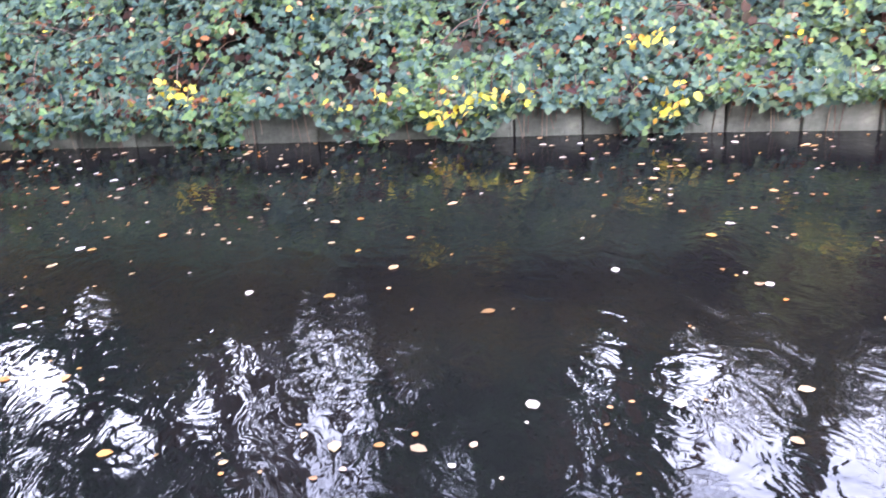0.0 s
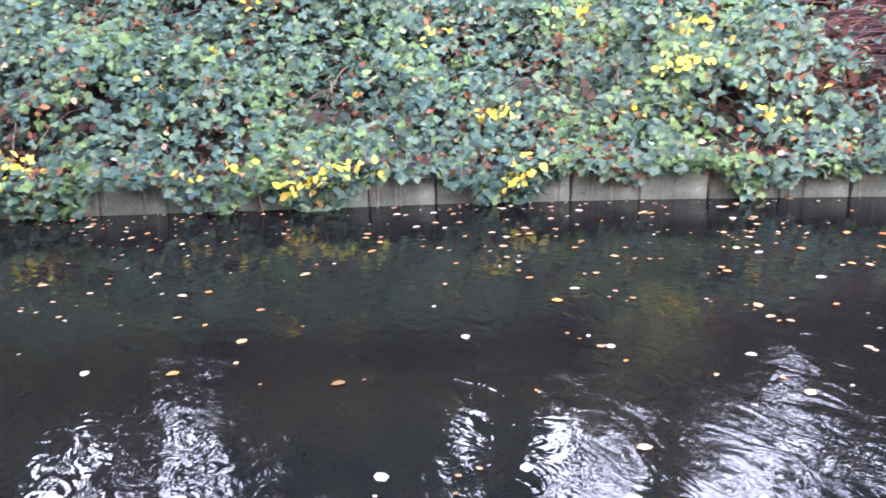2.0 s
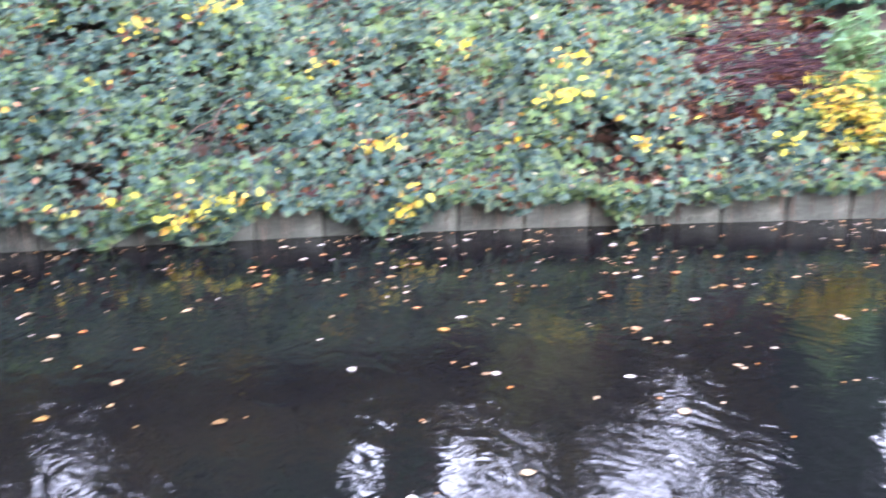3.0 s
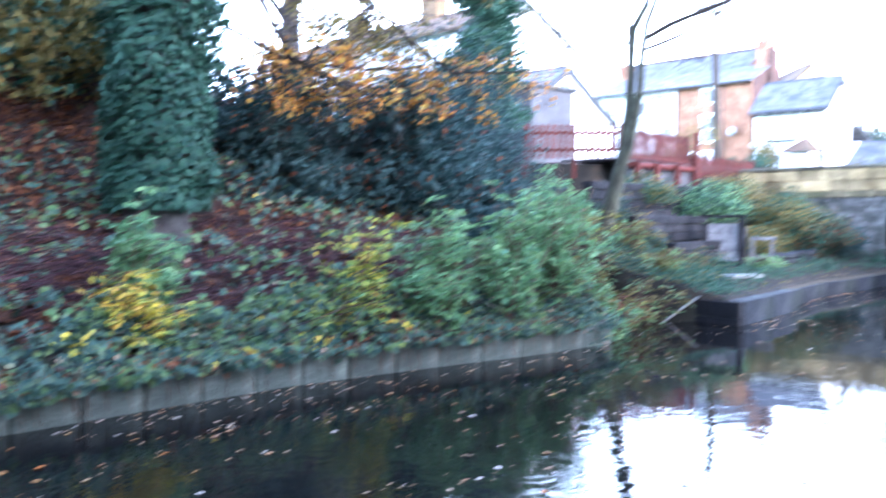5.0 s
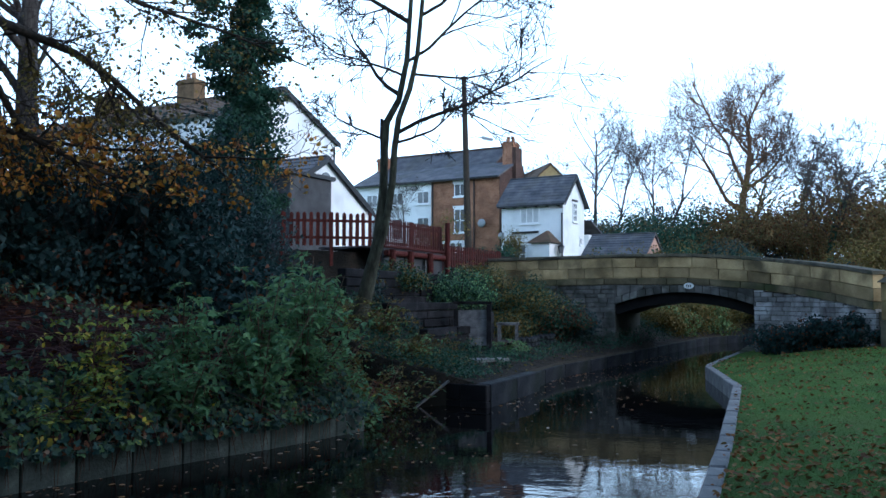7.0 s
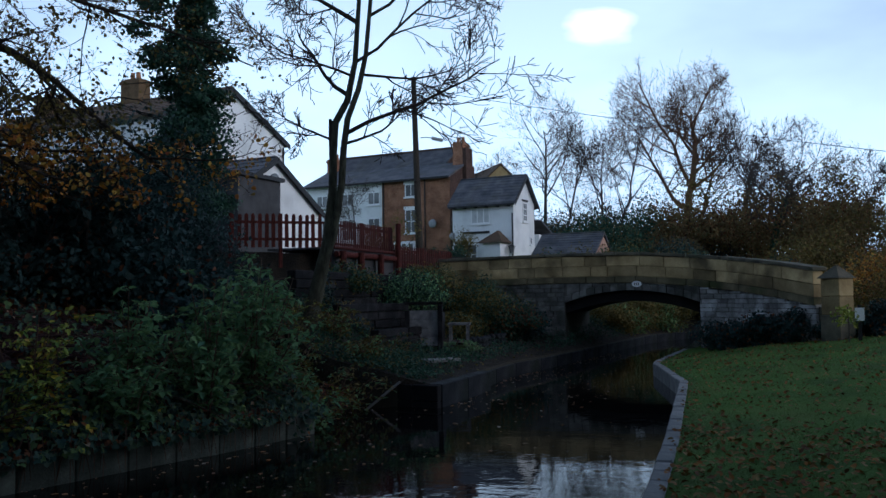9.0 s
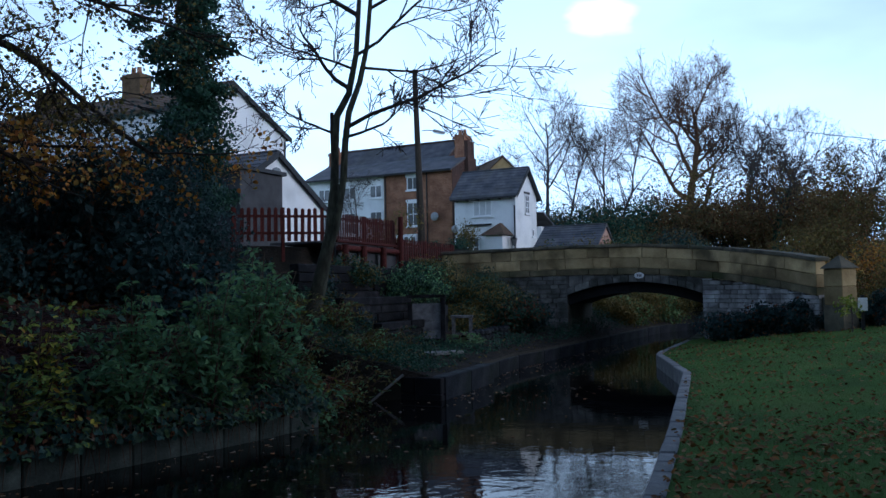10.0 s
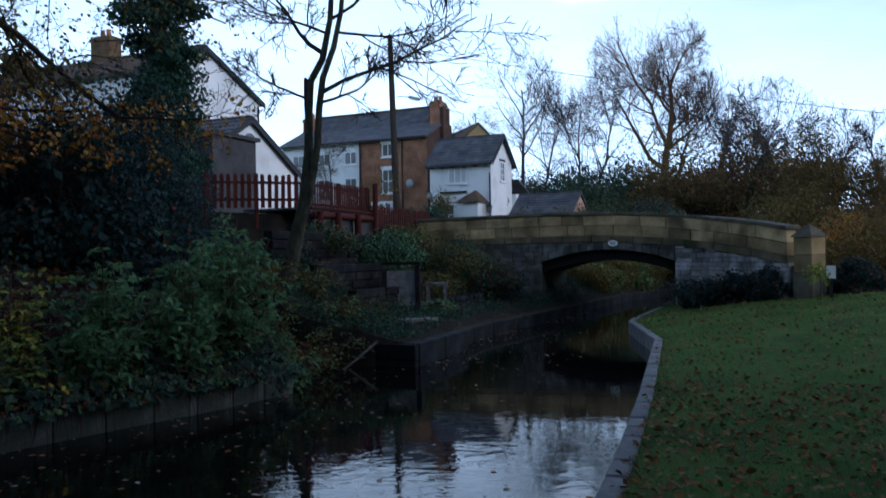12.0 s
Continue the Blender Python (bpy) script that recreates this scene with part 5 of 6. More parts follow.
def bramble_bank():
    rng = np.random.default_rng(21)
    def cover(n, s0, s1, e_max, patch=None, gaps=True, low=False):
        P, N = [], []
        while len(P) < n:
            s = rng.uniform(s0, s1)
            e = rng.uniform(-0.12, 0.04) if rng.random() < 0.055 else rng.uniform(0.05, e_max)
            if e > e_max:
                continue
            edge_d = edge(FAR_EDGE, s)
            gap = noise.noise((s * 0.9, e * 1.1, 20.0))
            if low and e < 0.35:
                continue
            if s > 2.6 + 1.6 * noise.noise((e * 0.9, 1.0, 6)) + rng.uniform(-0.4, 0.4) and e > 0.6 + 0.5 * noise.noise((s * 0.9, 0, 2)) and rng.random() < 0.93:
                continue
            if gaps and e > 0.04 and gap < -0.36 and rng.random() < 0.65:
                continue
            if patch is not None and noise.noise((s * 1.1, e * 1.4, patch)) < 0.1 and rng.random() < 0.85:
                continue
            depth = rng.random() ** 1.6 * 0.4
            z = far_ground(s, max(0.06, e)) + (rng.uniform(0.03, 0.16) if low else max(0.02, mound(s, e) * (1.0 - depth)))
            hang = 0
            if e < 0.04:      # trails that hang over the wall
                trail = noise.noise((s * 1.3, 0.0, 8.0)) - 0.35 * smooth(s, 1.5, 4.0)
                if s > 3 and rng.random() < 0.6:
                    continue
                z = 0.38 - (max(0.0, trail + 0.15) * 0.8 + 0.08) * rng.random()
                e = -0.04 - 0.06 * rng.random()
            P.append(W(s, edge_d + e, z))
            g = W(0, -1.0, 0) - W(0, 0, 0)
            N.append((g.x * 0.75, g.y * 0.75, 0.75))
        return np.array(P), np.array(N)
    ob = leaf_mesh("bramble_bank", *cover(38000, -11, 10, 4.6), 0.102, L_BRAMBLE, seed=2, aspect=0.95, trefoil=True)
    tagged(ob, "dense blue-green bramble and ivy leaves covering the bank", "brambles", kind="stuff")
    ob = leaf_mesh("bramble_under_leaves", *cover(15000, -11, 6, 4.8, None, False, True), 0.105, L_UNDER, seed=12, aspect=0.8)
    tagged(ob, "dark green and brown leaves low in the brambles, shade in their colour", "brambles", kind="stuff")
    ob = leaf_mesh("bramble_light_leaves", *cover(16000, -11, 10, 4.6, 33.0), 0.092, L_BRIGHT, seed=3, aspect=0.95, trefoil=True)
    tagged(ob, "fresh green bramble leaves scattered through the bank", "brambles", kind="stuff")
    ob = leaf_mesh("bramble_rust_leaves", *cover(7500, -11, 10, 4.6, 44.0, False), 0.075, L_RUST, seed=4)
    tagged(ob, "withered rust-coloured leaves caught in the brambles", "leaves", kind="stuff")
    ob = leaf_mesh("bramble_yellow_leaves", *cover(480, -11, 10, 3.5), 0.065, L_YELLOW, seed=5, aspect=0.9)
    tagged(ob, "scattered bright yellow bramble leaves", "leaves", kind="stuff")
    ob = leaf_mesh("bramble_pale_leaves", *cover(1600, -11, 10, 4.0), 0.06, L_PALE, seed=6, aspect=0.8)
    tagged(ob, "faded buff and pinkish leaves among the brambles", "leaves", kind="stuff")
    # yellow clumps
    for k, (s, e, n, size) in enumerate(CLUMPS):
        q = W(s, edge(FAR_EDGE, s) + e - 0.06, far_ground(s, max(0.06, e)) + mound(s, e) + 0.03 if e > 0.04 else 0.36 + 2.2 * e)
        n = 2 * n
        P = np.array(q) + rng.normal(0, 1, (n, 3)) * np.array([0.09, 0.09, 0.05]) * size
        g = W(0, -1.0, 0) - W(0, 0, 0)
        ob = leaf_mesh("yellow_leaf_clump", P, np.tile((g.x, g.y, 0.5), (n, 1)), 0.075, L_YELLOW, seed=30 + k, aspect=0.7, spread=0.8)
        tagged(ob, "clump of bright yellow bramble leaves", "leaf clump", group="yellow clumps", kind="stuff")
    # litter caught on the wall top
    P = []
    for k in range(1000):
        s = rng.uniform(-8, 9.5)
        if noise.noise((s * 1.5, 3.0, 0.0)) > -0.15:
            e = rng.uniform(-0.1, 0.2)
            P.append(W(s, edge(FAR_EDGE, s) + e, rng.uniform(0.35, 0.42) if e > -0.02 else rng.uniform(0.22, 0.4)))
    ob = leaf_mesh("wall_top_litter", P, np.tile((0.5, -0.2, 0.7), (len(P), 1)), 0.065, L_RUST, seed=13)
    tagged(ob, "withered leaves caught along the top of the wall", "leaves", kind="stuff")
    # bare canes
    paths = []
    for k in range(480):
        s, e = rng.uniform(-10, 10), rng.uniform(0.6, 3.4)
        p = np.array(W(s, edge(FAR_EDGE, s) + e, far_ground(s, max(e, 0.1)) + 0.1))
        d = np.array(W(rng.normal(0, 0.6), rng.normal(-0.3, 0.5), 0) - W(0, 0, 0)) + np.array([0, 0, rng.uniform(0.1, 0.6)])
        L = rng.uniform(0.5, 1.3)
        pts = [p + d * L * t + np.array([0, 0, -0.55 * L * t * t]) for t in (0, 0.25, 0.5, 0.75, 1)]
        paths.append((pts, [0.008, 0.008, 0.007, 0.006, 0.004]))
    # thin dry stems hanging over the wall
    for k in range(330):
        s = rng.uniform(-8, 9.5)
        p = np.array(W(s, edge(FAR_EDGE, s) - 0.03, rng.uniform(0.3, 0.55)))
        d = rng.normal(0, 0.04)
        L = rng.uniform(0.15, 0.5)
        paths.append(([p, p + np.array([d, d * 0.5, -L * 0.5]), p + np.array([d * 1.5, d, -L])], [0.005, 0.005, 0.003]))
    ob = branch_mesh("bramble_canes", paths, M_TWIG)
    tagged(ob, "arching brown bramble canes tangled over the bank", "brambles", kind="stuff")
    # dense dark tangle beside the ivy tree
    paths = []
    for k in range(1100):
        s, e = rng.uniform(3.2, 8.8), rng.uniform(0.8, 2.7)
        p = np.array(W(s, edge(FAR_EDGE, s) + e, far_ground(s, e) + rng.uniform(0.0, 0.4)))
        d = np.array(W(rng.normal(0, 1), rng.normal(0, 0.5), 0) - W(0, 0, 0)) + np.array([0, 0, rng.uniform(-0.1, 0.4)])
        L = rng.uniform(0.4, 1.0)
        pts = [p + d * L * t + np.array([0, 0, -0.35 * L * t * t]) for t in (0, 0.33, 0.66, 1)]
        paths.append((pts, [0.007, 0.007, 0.006, 0.004]))
    ob = branch_mesh("dead_cane_tangle", paths, M_TANGLE)
    tagged(ob, "tangle of dark purplish dead canes on the bank", "brambles", kind="stuff")


CLUMPS = [(-1.88, 2.1, 18, 1.58), (-1.95, 2.3, 9, 1.26), (-2.55, 1.73, 8, 1.05), (-2.94, 1.38, 4, 0.84), (1.18, 0.59, 10, 1.16), (1.4, 0.5, 9, 1.26), (-0.25, 0.48, 5, 0.84), (-0.43, 0.44, 4, 0.84),
          (-4.4, 0.09, 13, 1.37), (-4.55, 0.2, 7, 1.05), (-1.85, 0.0, 10, 1.16), (-2.48, 0.02, 6, 0.84), (-2.05, -0.06, 8, 0.95), (-1.78, -0.03, 4, 0.84), (-1.49, 0.0, 7, 1.05), (-0.1, 0.0, 13, 1.26),
          (-0.25, -0.08, 4, 0.73), (1.88, 0.23, 6, 0.95), (1.8, 1.02, 5, 0.95), (-3.0, -0.02, 4, 0.73), (1.47, 1.1, 8, 1.26), (0.6, 1.9, 4, 0.95), (-0.9, 1.5, 4, 0.84), (3.2, 0.3, 7, 1.05), (5.6, 0.05, 4, 0.73), (6.6, 0.1, 4, 0.84)]
bramble_bank()


def leaf_litter():
    rng = np.random.default_rng(31)
    P = []
    while len(P) < 11000:
        s, e = rng.uniform(2.5, 9.5) if rng.random() < 0.5 else rng.uniform(2.5, 6.0), rng.uniform(0.8, 9)
        P.append(W(s, edge(FAR_EDGE, s) + e, far_ground(s, e) + rng.uniform(0.01, 0.06)))
    ob = leaf_mesh("fallen_leaves_bank", P, np.tile((0.2, -0.1, 1.0), (len(P), 1)), 0.125, L_RUST, seed=7, aspect=0.7, simple=True)
    tagged(ob, "carpet of rust-red fallen leaves on the bank", "leaves", kind="stuff")
    P = []
    while len(P) < 21000:
        s, e = rng.uniform(-1, 22), rng.uniform(0.1, 12)
        if rng.random() > (1.0 if s < 10 else 0.25):
            continue
        P.append(W(s, edge(NEAR_EDGE, s) - e, near_ground(s, e) + 0.035))
    ob = leaf_mesh("fallen_leaves_lawn", P, np.tile((0, 0, 1.0), (len(P), 1)), 0.06, L_FALLEN, seed=8, aspect=0.75, spread=0.35)
    tagged(ob, "brown and orange fallen leaves scattered over the lawn", "leaves", kind="stuff")
    # floating on the water
    P = []
    while len(P) < 1900:
        s, t = rng.uniform(-7, 27), rng.random()
        a, b = edge(FAR_EDGE, s), edge(NEAR_EDGE, s)
        t = t ** 1.7
        if s > 6 and rng.random() < 0.35 + 0.6 * t:
            continue
        if noise.noise((s * 0.35, t * 3, 4.0)) < -0.12 and rng.random() < 0.75:
            continue
        P.append(W(s, a - 0.05 + (b - a) * t, 0.006))
    ob = leaf_mesh("floating_leaves", P, np.tile((0, 0, 1.0), (len(P), 1)), np.where(rng.random(len(P)) < 0.6, 0.032, 0.06), L_FLOAT, seed=9, aspect=0.75, spread=0.03, fold=0.25)
    tagged(ob, "pale and orange leaves floating on the canal", "leaves", kind="stuff")
    # grass blades near the viewer and along the kerb
    n = 90000
    s = rng.uniform(-1, 22, n)
    e = rng.uniform(0.17, 11, n)
    keep = rng.random(n) < np.clip(1.3 - s / 26, 0.3, 1)
    s, e = s[keep], e[keep]
    P = np.array([W(a, edge(NEAR_EDGE, a) - b, near_ground(a, b) - 0.01) for a, b in zip(s, e)])
    n = len(P)
    h = rng.uniform(0.018, 0.045, n)
    lean = rng.normal(0, 0.35, (n, 2)) * h[:, None]
    a = rng.uniform(0, 2 * np.pi, n)
    off = np.stack([np.cos(a), np.sin(a), 0 * a], 1) * 0.004
    tip = P + np.stack([lean[:, 0], lean[:, 1], h], 1)
    V = np.stack([P - off, P + off, tip], 1).reshape(-1, 3)
    ob = raw("lawn_grass_blades", V.tolist(), np.arange(3 * n).reshape(-1, 3).tolist(), L_GRASS)
    tagged(ob, "short green grass blades of the lawn", "grass", kind="stuff")


leaf_litter()


# big ivy-clad tree on the bank, with leafy limbs over the water side
def ivy_tree():
    at = (-5.81, 9.92, 1.15)
    rng = np.random.default_rng(41)
    t = thing("ivy_clad_tree", at, "thick tree trunk wrapped in dark green ivy", "tree")
    a0 = np.array(at)
    axis = [a0 + np.array([0.02 * k, 0.03 * k, k * 0.8 - 0.3]) for k in range(14)]
    rad = [0.55, 0.42] + [0.36 - 0.012 * k for k in range(12)]
    branch_mesh("trunk", [(axis, rad)], M_BARK, t)
    n = 32000
    u = 1.2 + rng.random(n) ** 1.05 * 11.2
    i = u.astype(int)
    c = np.array(axis)[i] + (np.array(axis)[i + 1] - np.array(axis)[i]) * (u - i)[:, None]
    a = rng.random(n) * 2 * np.pi
    out = np.stack([np.cos(a), np.sin(a), 0.35 + 0 * a], 1)
    w = np.array([0.6 + 0.2 * noise.noise((x * 1.3, y, 0.3)) for x, y in zip(u, a)]) * rng.uniform(0.8, 1.12, n)
    leaf_mesh("ivy", c + out * np.array([1, 1, 0.1]) * w[:, None], out, 0.078, L_IVY, t, seed=42, aspect=0.9, spread=0.5)
    # limbs reaching over the view, with orange leaves
    paths, tips = [], []
    spec = dict(levels=2, kids=(8, 5), ratio=0.45, angle=(25, 65), wobble=0.10, lift=0.0, thin=0.003, start=(0.15, 0.15), taper=0.55)
    for pts, r in BOUGHS:
        pts = [np.array(p) for p in pts]
        n = len(pts)
        paths.append((pts, [r * (1 - 0.75 * k / (n - 1)) for k in range(n)]))
        for k in range(14):
            u = rng.uniform(0.1, 1.0) * (n - 1.001)
            i = int(u)
            ax = pts[i + 1] - pts[i]
            ax = ax / np.linalg.norm(ax)
            d = ax * 0.7 + rng.normal(0, 0.5, 3) + np.array([0, 0, 0.12])
            grow(paths, tips, pts[i] + (pts[i + 1] - pts[i]) * (u - i), d, rng.uniform(0.7, 2.0), r * 0.3, 0, rng, spec)
    branch_mesh("limb_growth", paths, M_BARK_DARK, t)
    pts = np.array(tips)
    pick = (rng.random(len(pts)) < 0.5) & (pts[:, 2] > 3.15)
    p = pts[pick] + rng.normal(0, 0.05, (pick.sum(), 3))
    low = p[:, 2] < 4.15
    leaf_mesh("orange_leaves", p[low], np.tile((0, -0.4, 0.6), (low.sum(), 1)), 0.074, L_ORANGE, t, seed=43, aspect=0.8, spread=1.0)
    leaf_mesh("dark_leaves", p[~low], np.tile((0, -0.4, 0.6), ((~low).sum(), 1)), 0.06, L_OLIVE, t, seed=44, aspect=0.8, spread=1.0)


BOUGHS = [([(-5.20, 10.85, 5.32), (-4.89, 11.34, 5.28), (-4.23, 12.04, 5.10), (-3.84, 12.39, 4.85), (-3.43, 12.72, 4.46), (-3.02, 13.04, 4.11), (-2.58, 13.34, 3.79)], 0.07),
          ([(-5.30, 10.81, 4.89), (-5.03, 11.38, 4.67), (-4.73, 11.73, 3.95), (-4.33, 12.22, 3.71), (-3.94, 12.67, 3.55), (-3.48, 13.02, 3.46)], 0.06),
          ([(-5.34, 10.78, 6.39), (-4.54, 11.81, 6.28), (-3.56, 12.79, 6.04), (-2.51, 13.66, 5.92), (-1.36, 14.43, 5.62)], 0.05),
          ([(-5.28, 10.82, 4.21), (-4.73, 11.73, 3.88), (-4.02, 12.64, 3.90), (-3.21, 13.50, 4.03)], 0.04),
          ([(-5.49, 11.15, 5.49), (-5.08, 12.45, 5.56), (-4.66, 13.48, 4.95), (-4.25, 13.83, 4.42)], 0.04),
          ([(-5.37, 10.77, 7.36), (-4.58, 11.80, 7.58), (-3.37, 12.84, 7.57)], 0.05)]
ivy_tree()


# slender bare tree with twin stems beside the landing
def twin_tree():
    base = np.array((-0.65, 17.48, 1.0))
    rng = np.random.default_rng(51)
    t = thing("bare_twin_tree", base, "slender bare tree with twin grey stems leaning over the landing", "tree")
    stem_a = [(-0.68, 17.48, 0.9), (-0.42, 17.49, 2.07), (-0.22, 17.49, 2.96), (-0.12, 17.5, 3.97), (-0.10, 17.5, 4.77), (-0.06, 17.5, 5.35), (0.18, 17.5, 5.8), (0.34, 17.5, 6.6), (0.42, 17.5, 7.8), (0.5, 17.5, 9.6)]
    stem_b = [(-0.45, 17.45, 2.0), (-0.1, 17.4, 3.1), (0.06, 17.38, 4.1), (0.1, 17.36, 4.8), (0.18, 17.36, 5.4), (0.4, 17.36, 6.0), (0.55, 17.36, 6.7), (0.66, 17.36, 7.9), (0.8, 17.36, 9.4)]
    stub = [(-0.14, 17.5, 4.4), (-0.16, 17.5, 5.1), (-0.16, 17.5, 5.42)]
    ra, rb = [0.19, 0.15, 0.115, 0.09, 0.078, 0.074, 0.068, 0.058, 0.046, 0.03], [0.075, 0.078, 0.074, 0.07, 0.066, 0.06, 0.05, 0.042, 0.03]
    branch_mesh("stem", [(stem_a, ra)], M_BARK_MOSS, t)
    branch_mesh("stem", [(stem_b, rb)], M_BARK_MOSS, t)
    branch_mesh("broken_stub", [(stub, [0.045, 0.04, 0.036])], M_BARK_DARK, t)
    spec = dict(levels=3, kids=(8, 6, 5), ratio=0.5, angle=(28, 60), wobble=0.13, lift=0.04, thin=0.0085, start=(0.15, 0.15, 0.12), taper=0.62)
    paths, tips = [], []
    for p, d, L, r in (((0.14, 17.36, 5.1), (1.0, -0.1, 0.42), 3.6, 0.04), ((0.22, 17.5, 5.9), (-0.75, 0.1, 0.65), 2.3, 0.045), ((0.36, 17.5, 6.6), (1.0, -0.2, 0.5), 3.4, 0.036),
                       ((0.4, 17.5, 7.4), (-0.9, 0, 0.55), 2.6, 0.045), ((0.62, 17.36, 7.5), (0.9, 0.2, 0.6), 3.4, 0.034), ((0.45, 17.5, 8.4), (-0.8, 0.2, 0.7), 2.6, 0.04),
                       ((0.7, 17.36, 8.4), (0.8, -0.3, 0.7), 2.8, 0.04), ((0.5, 17.5, 9.4), (-0.2, 0.1, 1), 2.4, 0.04), ((0.8, 17.36, 9.3), (0.3, 0, 1), 2.4, 0.04), ((0.1, 17.36, 4.9), (1.0, 0.2, 0.05), 2.0, 0.03),
                       ((-0.12, 17.5, 5.0), (-1, 0.3, 0.45), 1.8, 0.025),
                       ((0.3, 17.5, 6.3), (-1, -0.3, 0.25), 2.4, 0.03), ((0.42, 17.5, 7.9), (-1, -0.2, 0.3), 2.4, 0.03), ((0.5, 17.36, 6.3), (1, 0.3, 0.15), 2.6, 0.03), ((0.64, 17.36, 7.9), (1, 0, 0.3), 3.0, 0.03)):
        grow(paths, tips, p, d, L * 1.05, r * 1.1, 0, rng, spec)
    branch_mesh("branch_growth", paths, M_BARK_DARK, t)
    tips = np.array(tips)
    pick = rng.random(len(tips)) < 0.005
    leaf_mesh("last_leaves", tips[pick], np.tile((0, 0, 1.0), (pick.sum(), 1)), 0.08, L_OLIVE, t, seed=52, simple=True, spread=1)


twin_tree()


# trees smothered in ivy
def ivy_column(at, height, width, n, leaf, label, seed, orange=True, bottom=1.3):
    at = np.array(at)
    rng = np.random.default_rng(seed)
    t = thing("ivy_smothered_tree", at, label, "tree")
    k_max = int(height) + 1
    axis = [at + np.array([0.03 * k, 0, k - 0.2]) for k in range(k_max)]
    branch_mesh("trunk", [(axis, [0.3 - 0.2 * k / k_max for k in range(k_max)])], M_BARK_DARK, t)
    P, N = [], []
    for k in range(34):
        z = bottom + (height - bottom) * k / 33
        w = width * (1.05 - 0.4 * z / height) * rng.uniform(0.45, 1.2)
        a = rng.uniform(0, 6.28)
        c = at + np.array([math.cos(a) * w * 0.8, math.sin(a) * w * 0.8, z])
        p, v = blob_leaves(rng, c, (width * 0.62, width * 0.62, 0.45), n // 34, 4)
        P.append(p), N.append(v)
    leaf_mesh("ivy", np.concatenate(P), np.concatenate(N), leaf, L_IVY, t, seed=seed + 1, aspect=0.9, simple=True)
    paths = []
    for k in range(16):
        z = rng.uniform(0.3, 1.0) * height
        a = rng.uniform(0, 6.28)
        q = at + np.array([0, 0, z])
        d = np.array([math.cos(a), math.sin(a), 0.25])
        paths.append(([q, q + d * width * 0.9, q + d * width * 1.7 + np.array([0, 0, rng.uniform(-0.2, 0.3)])], [0.03, 0.02, 0.008]))
    branch_mesh("twig_growth", paths, M_BARK_DARK, t)
    if orange:
        p, v = blob_leaves(rng, at + np.array([0.3, -0.6, 2.4]), (1.5, 0.7, 0.5), 500, 9)
        q, w = blob_leaves(rng, at + np.array([0.2, -0.4, 7.0]), (0.7, 0.6, 0.7), 200, 6)
        leaf_mesh("orange_leaves", np.concatenate([p, q]), np.concatenate([v, w]), 0.085, L_ORANGE, t, seed=seed + 2, simple=True, spread=0.9)


ivy_column((-4.7, 26.1, 3.2), 9.0, 1.25, 34000, 0.11, "tall tree smothered in dark ivy with a ragged outline", 61)

# autumn tree with orange leaves behind the big bush
bare_tree("autumn_tree", (-7.8, 18.9, 3.6), 11, 0.28, "autumn tree with dark trunk and thin orange leaves", 71, BARE, M_BARK, leaves=L_ORANGE, keep=0.07, leaf=0.085)
bare_tree("autumn_tree", (-9.5, 25.0, 4.4), 10, 0.22, "autumn tree with thin yellow and orange leaves", 72, BARE, M_BARK, leaves=L_ORANGE, keep=0.07, leaf=0.085)

# dense dark bushes on the bank
bush("dark_bush", (-4.7, 16.6, 1.9), (2.7, 1.9, 1.5), 26000, 0.08, L_HOLLY, "large dark blue-green evergreen bush on the bank", 81, 16)
bush("dark_bush", (-2.7, 17.9, 1.3), (1.0, 1.0, 0.7), 3500, 0.085, L_HOLLY, "dark evergreen bush beside the bare tree", 82, 10)
bush("dark_bush", (-6.8, 14.2, 2.3), (1.8, 1.6, 1.1), 6000, 0.1, L_HOLLY, "dark evergreen bush behind the ivy-clad tree", 83, 10, mixed=(L_RUST, 0.15))
for k, (x, y, r, h) in enumerate(((-4.3, 13.9, 1.25, 1.0), (-5.3, 12.9, 1.1, 0.9), (-3.2, 14.9, 1.2, 1.0), (-2.5, 13.6, 0.9, 0.7))):
    bush("dark_bush", (x, y, ground_z(x, y) - 0.15), (r, r, h), 5200, 0.095, L_HOLLY, "dark evergreen bush low on the bank", 180 + k, 10, mixed=(L_RUST, 0.08))
bush("orange_shrub", (-6.7, 17.4, 4.0), (2.4, 1.0, 0.6), 2600, 0.075, L_ORANGE, "low spray of orange autumn leaves above the bush", 84, 12, mixed=(L_OLIVE, 0.2))

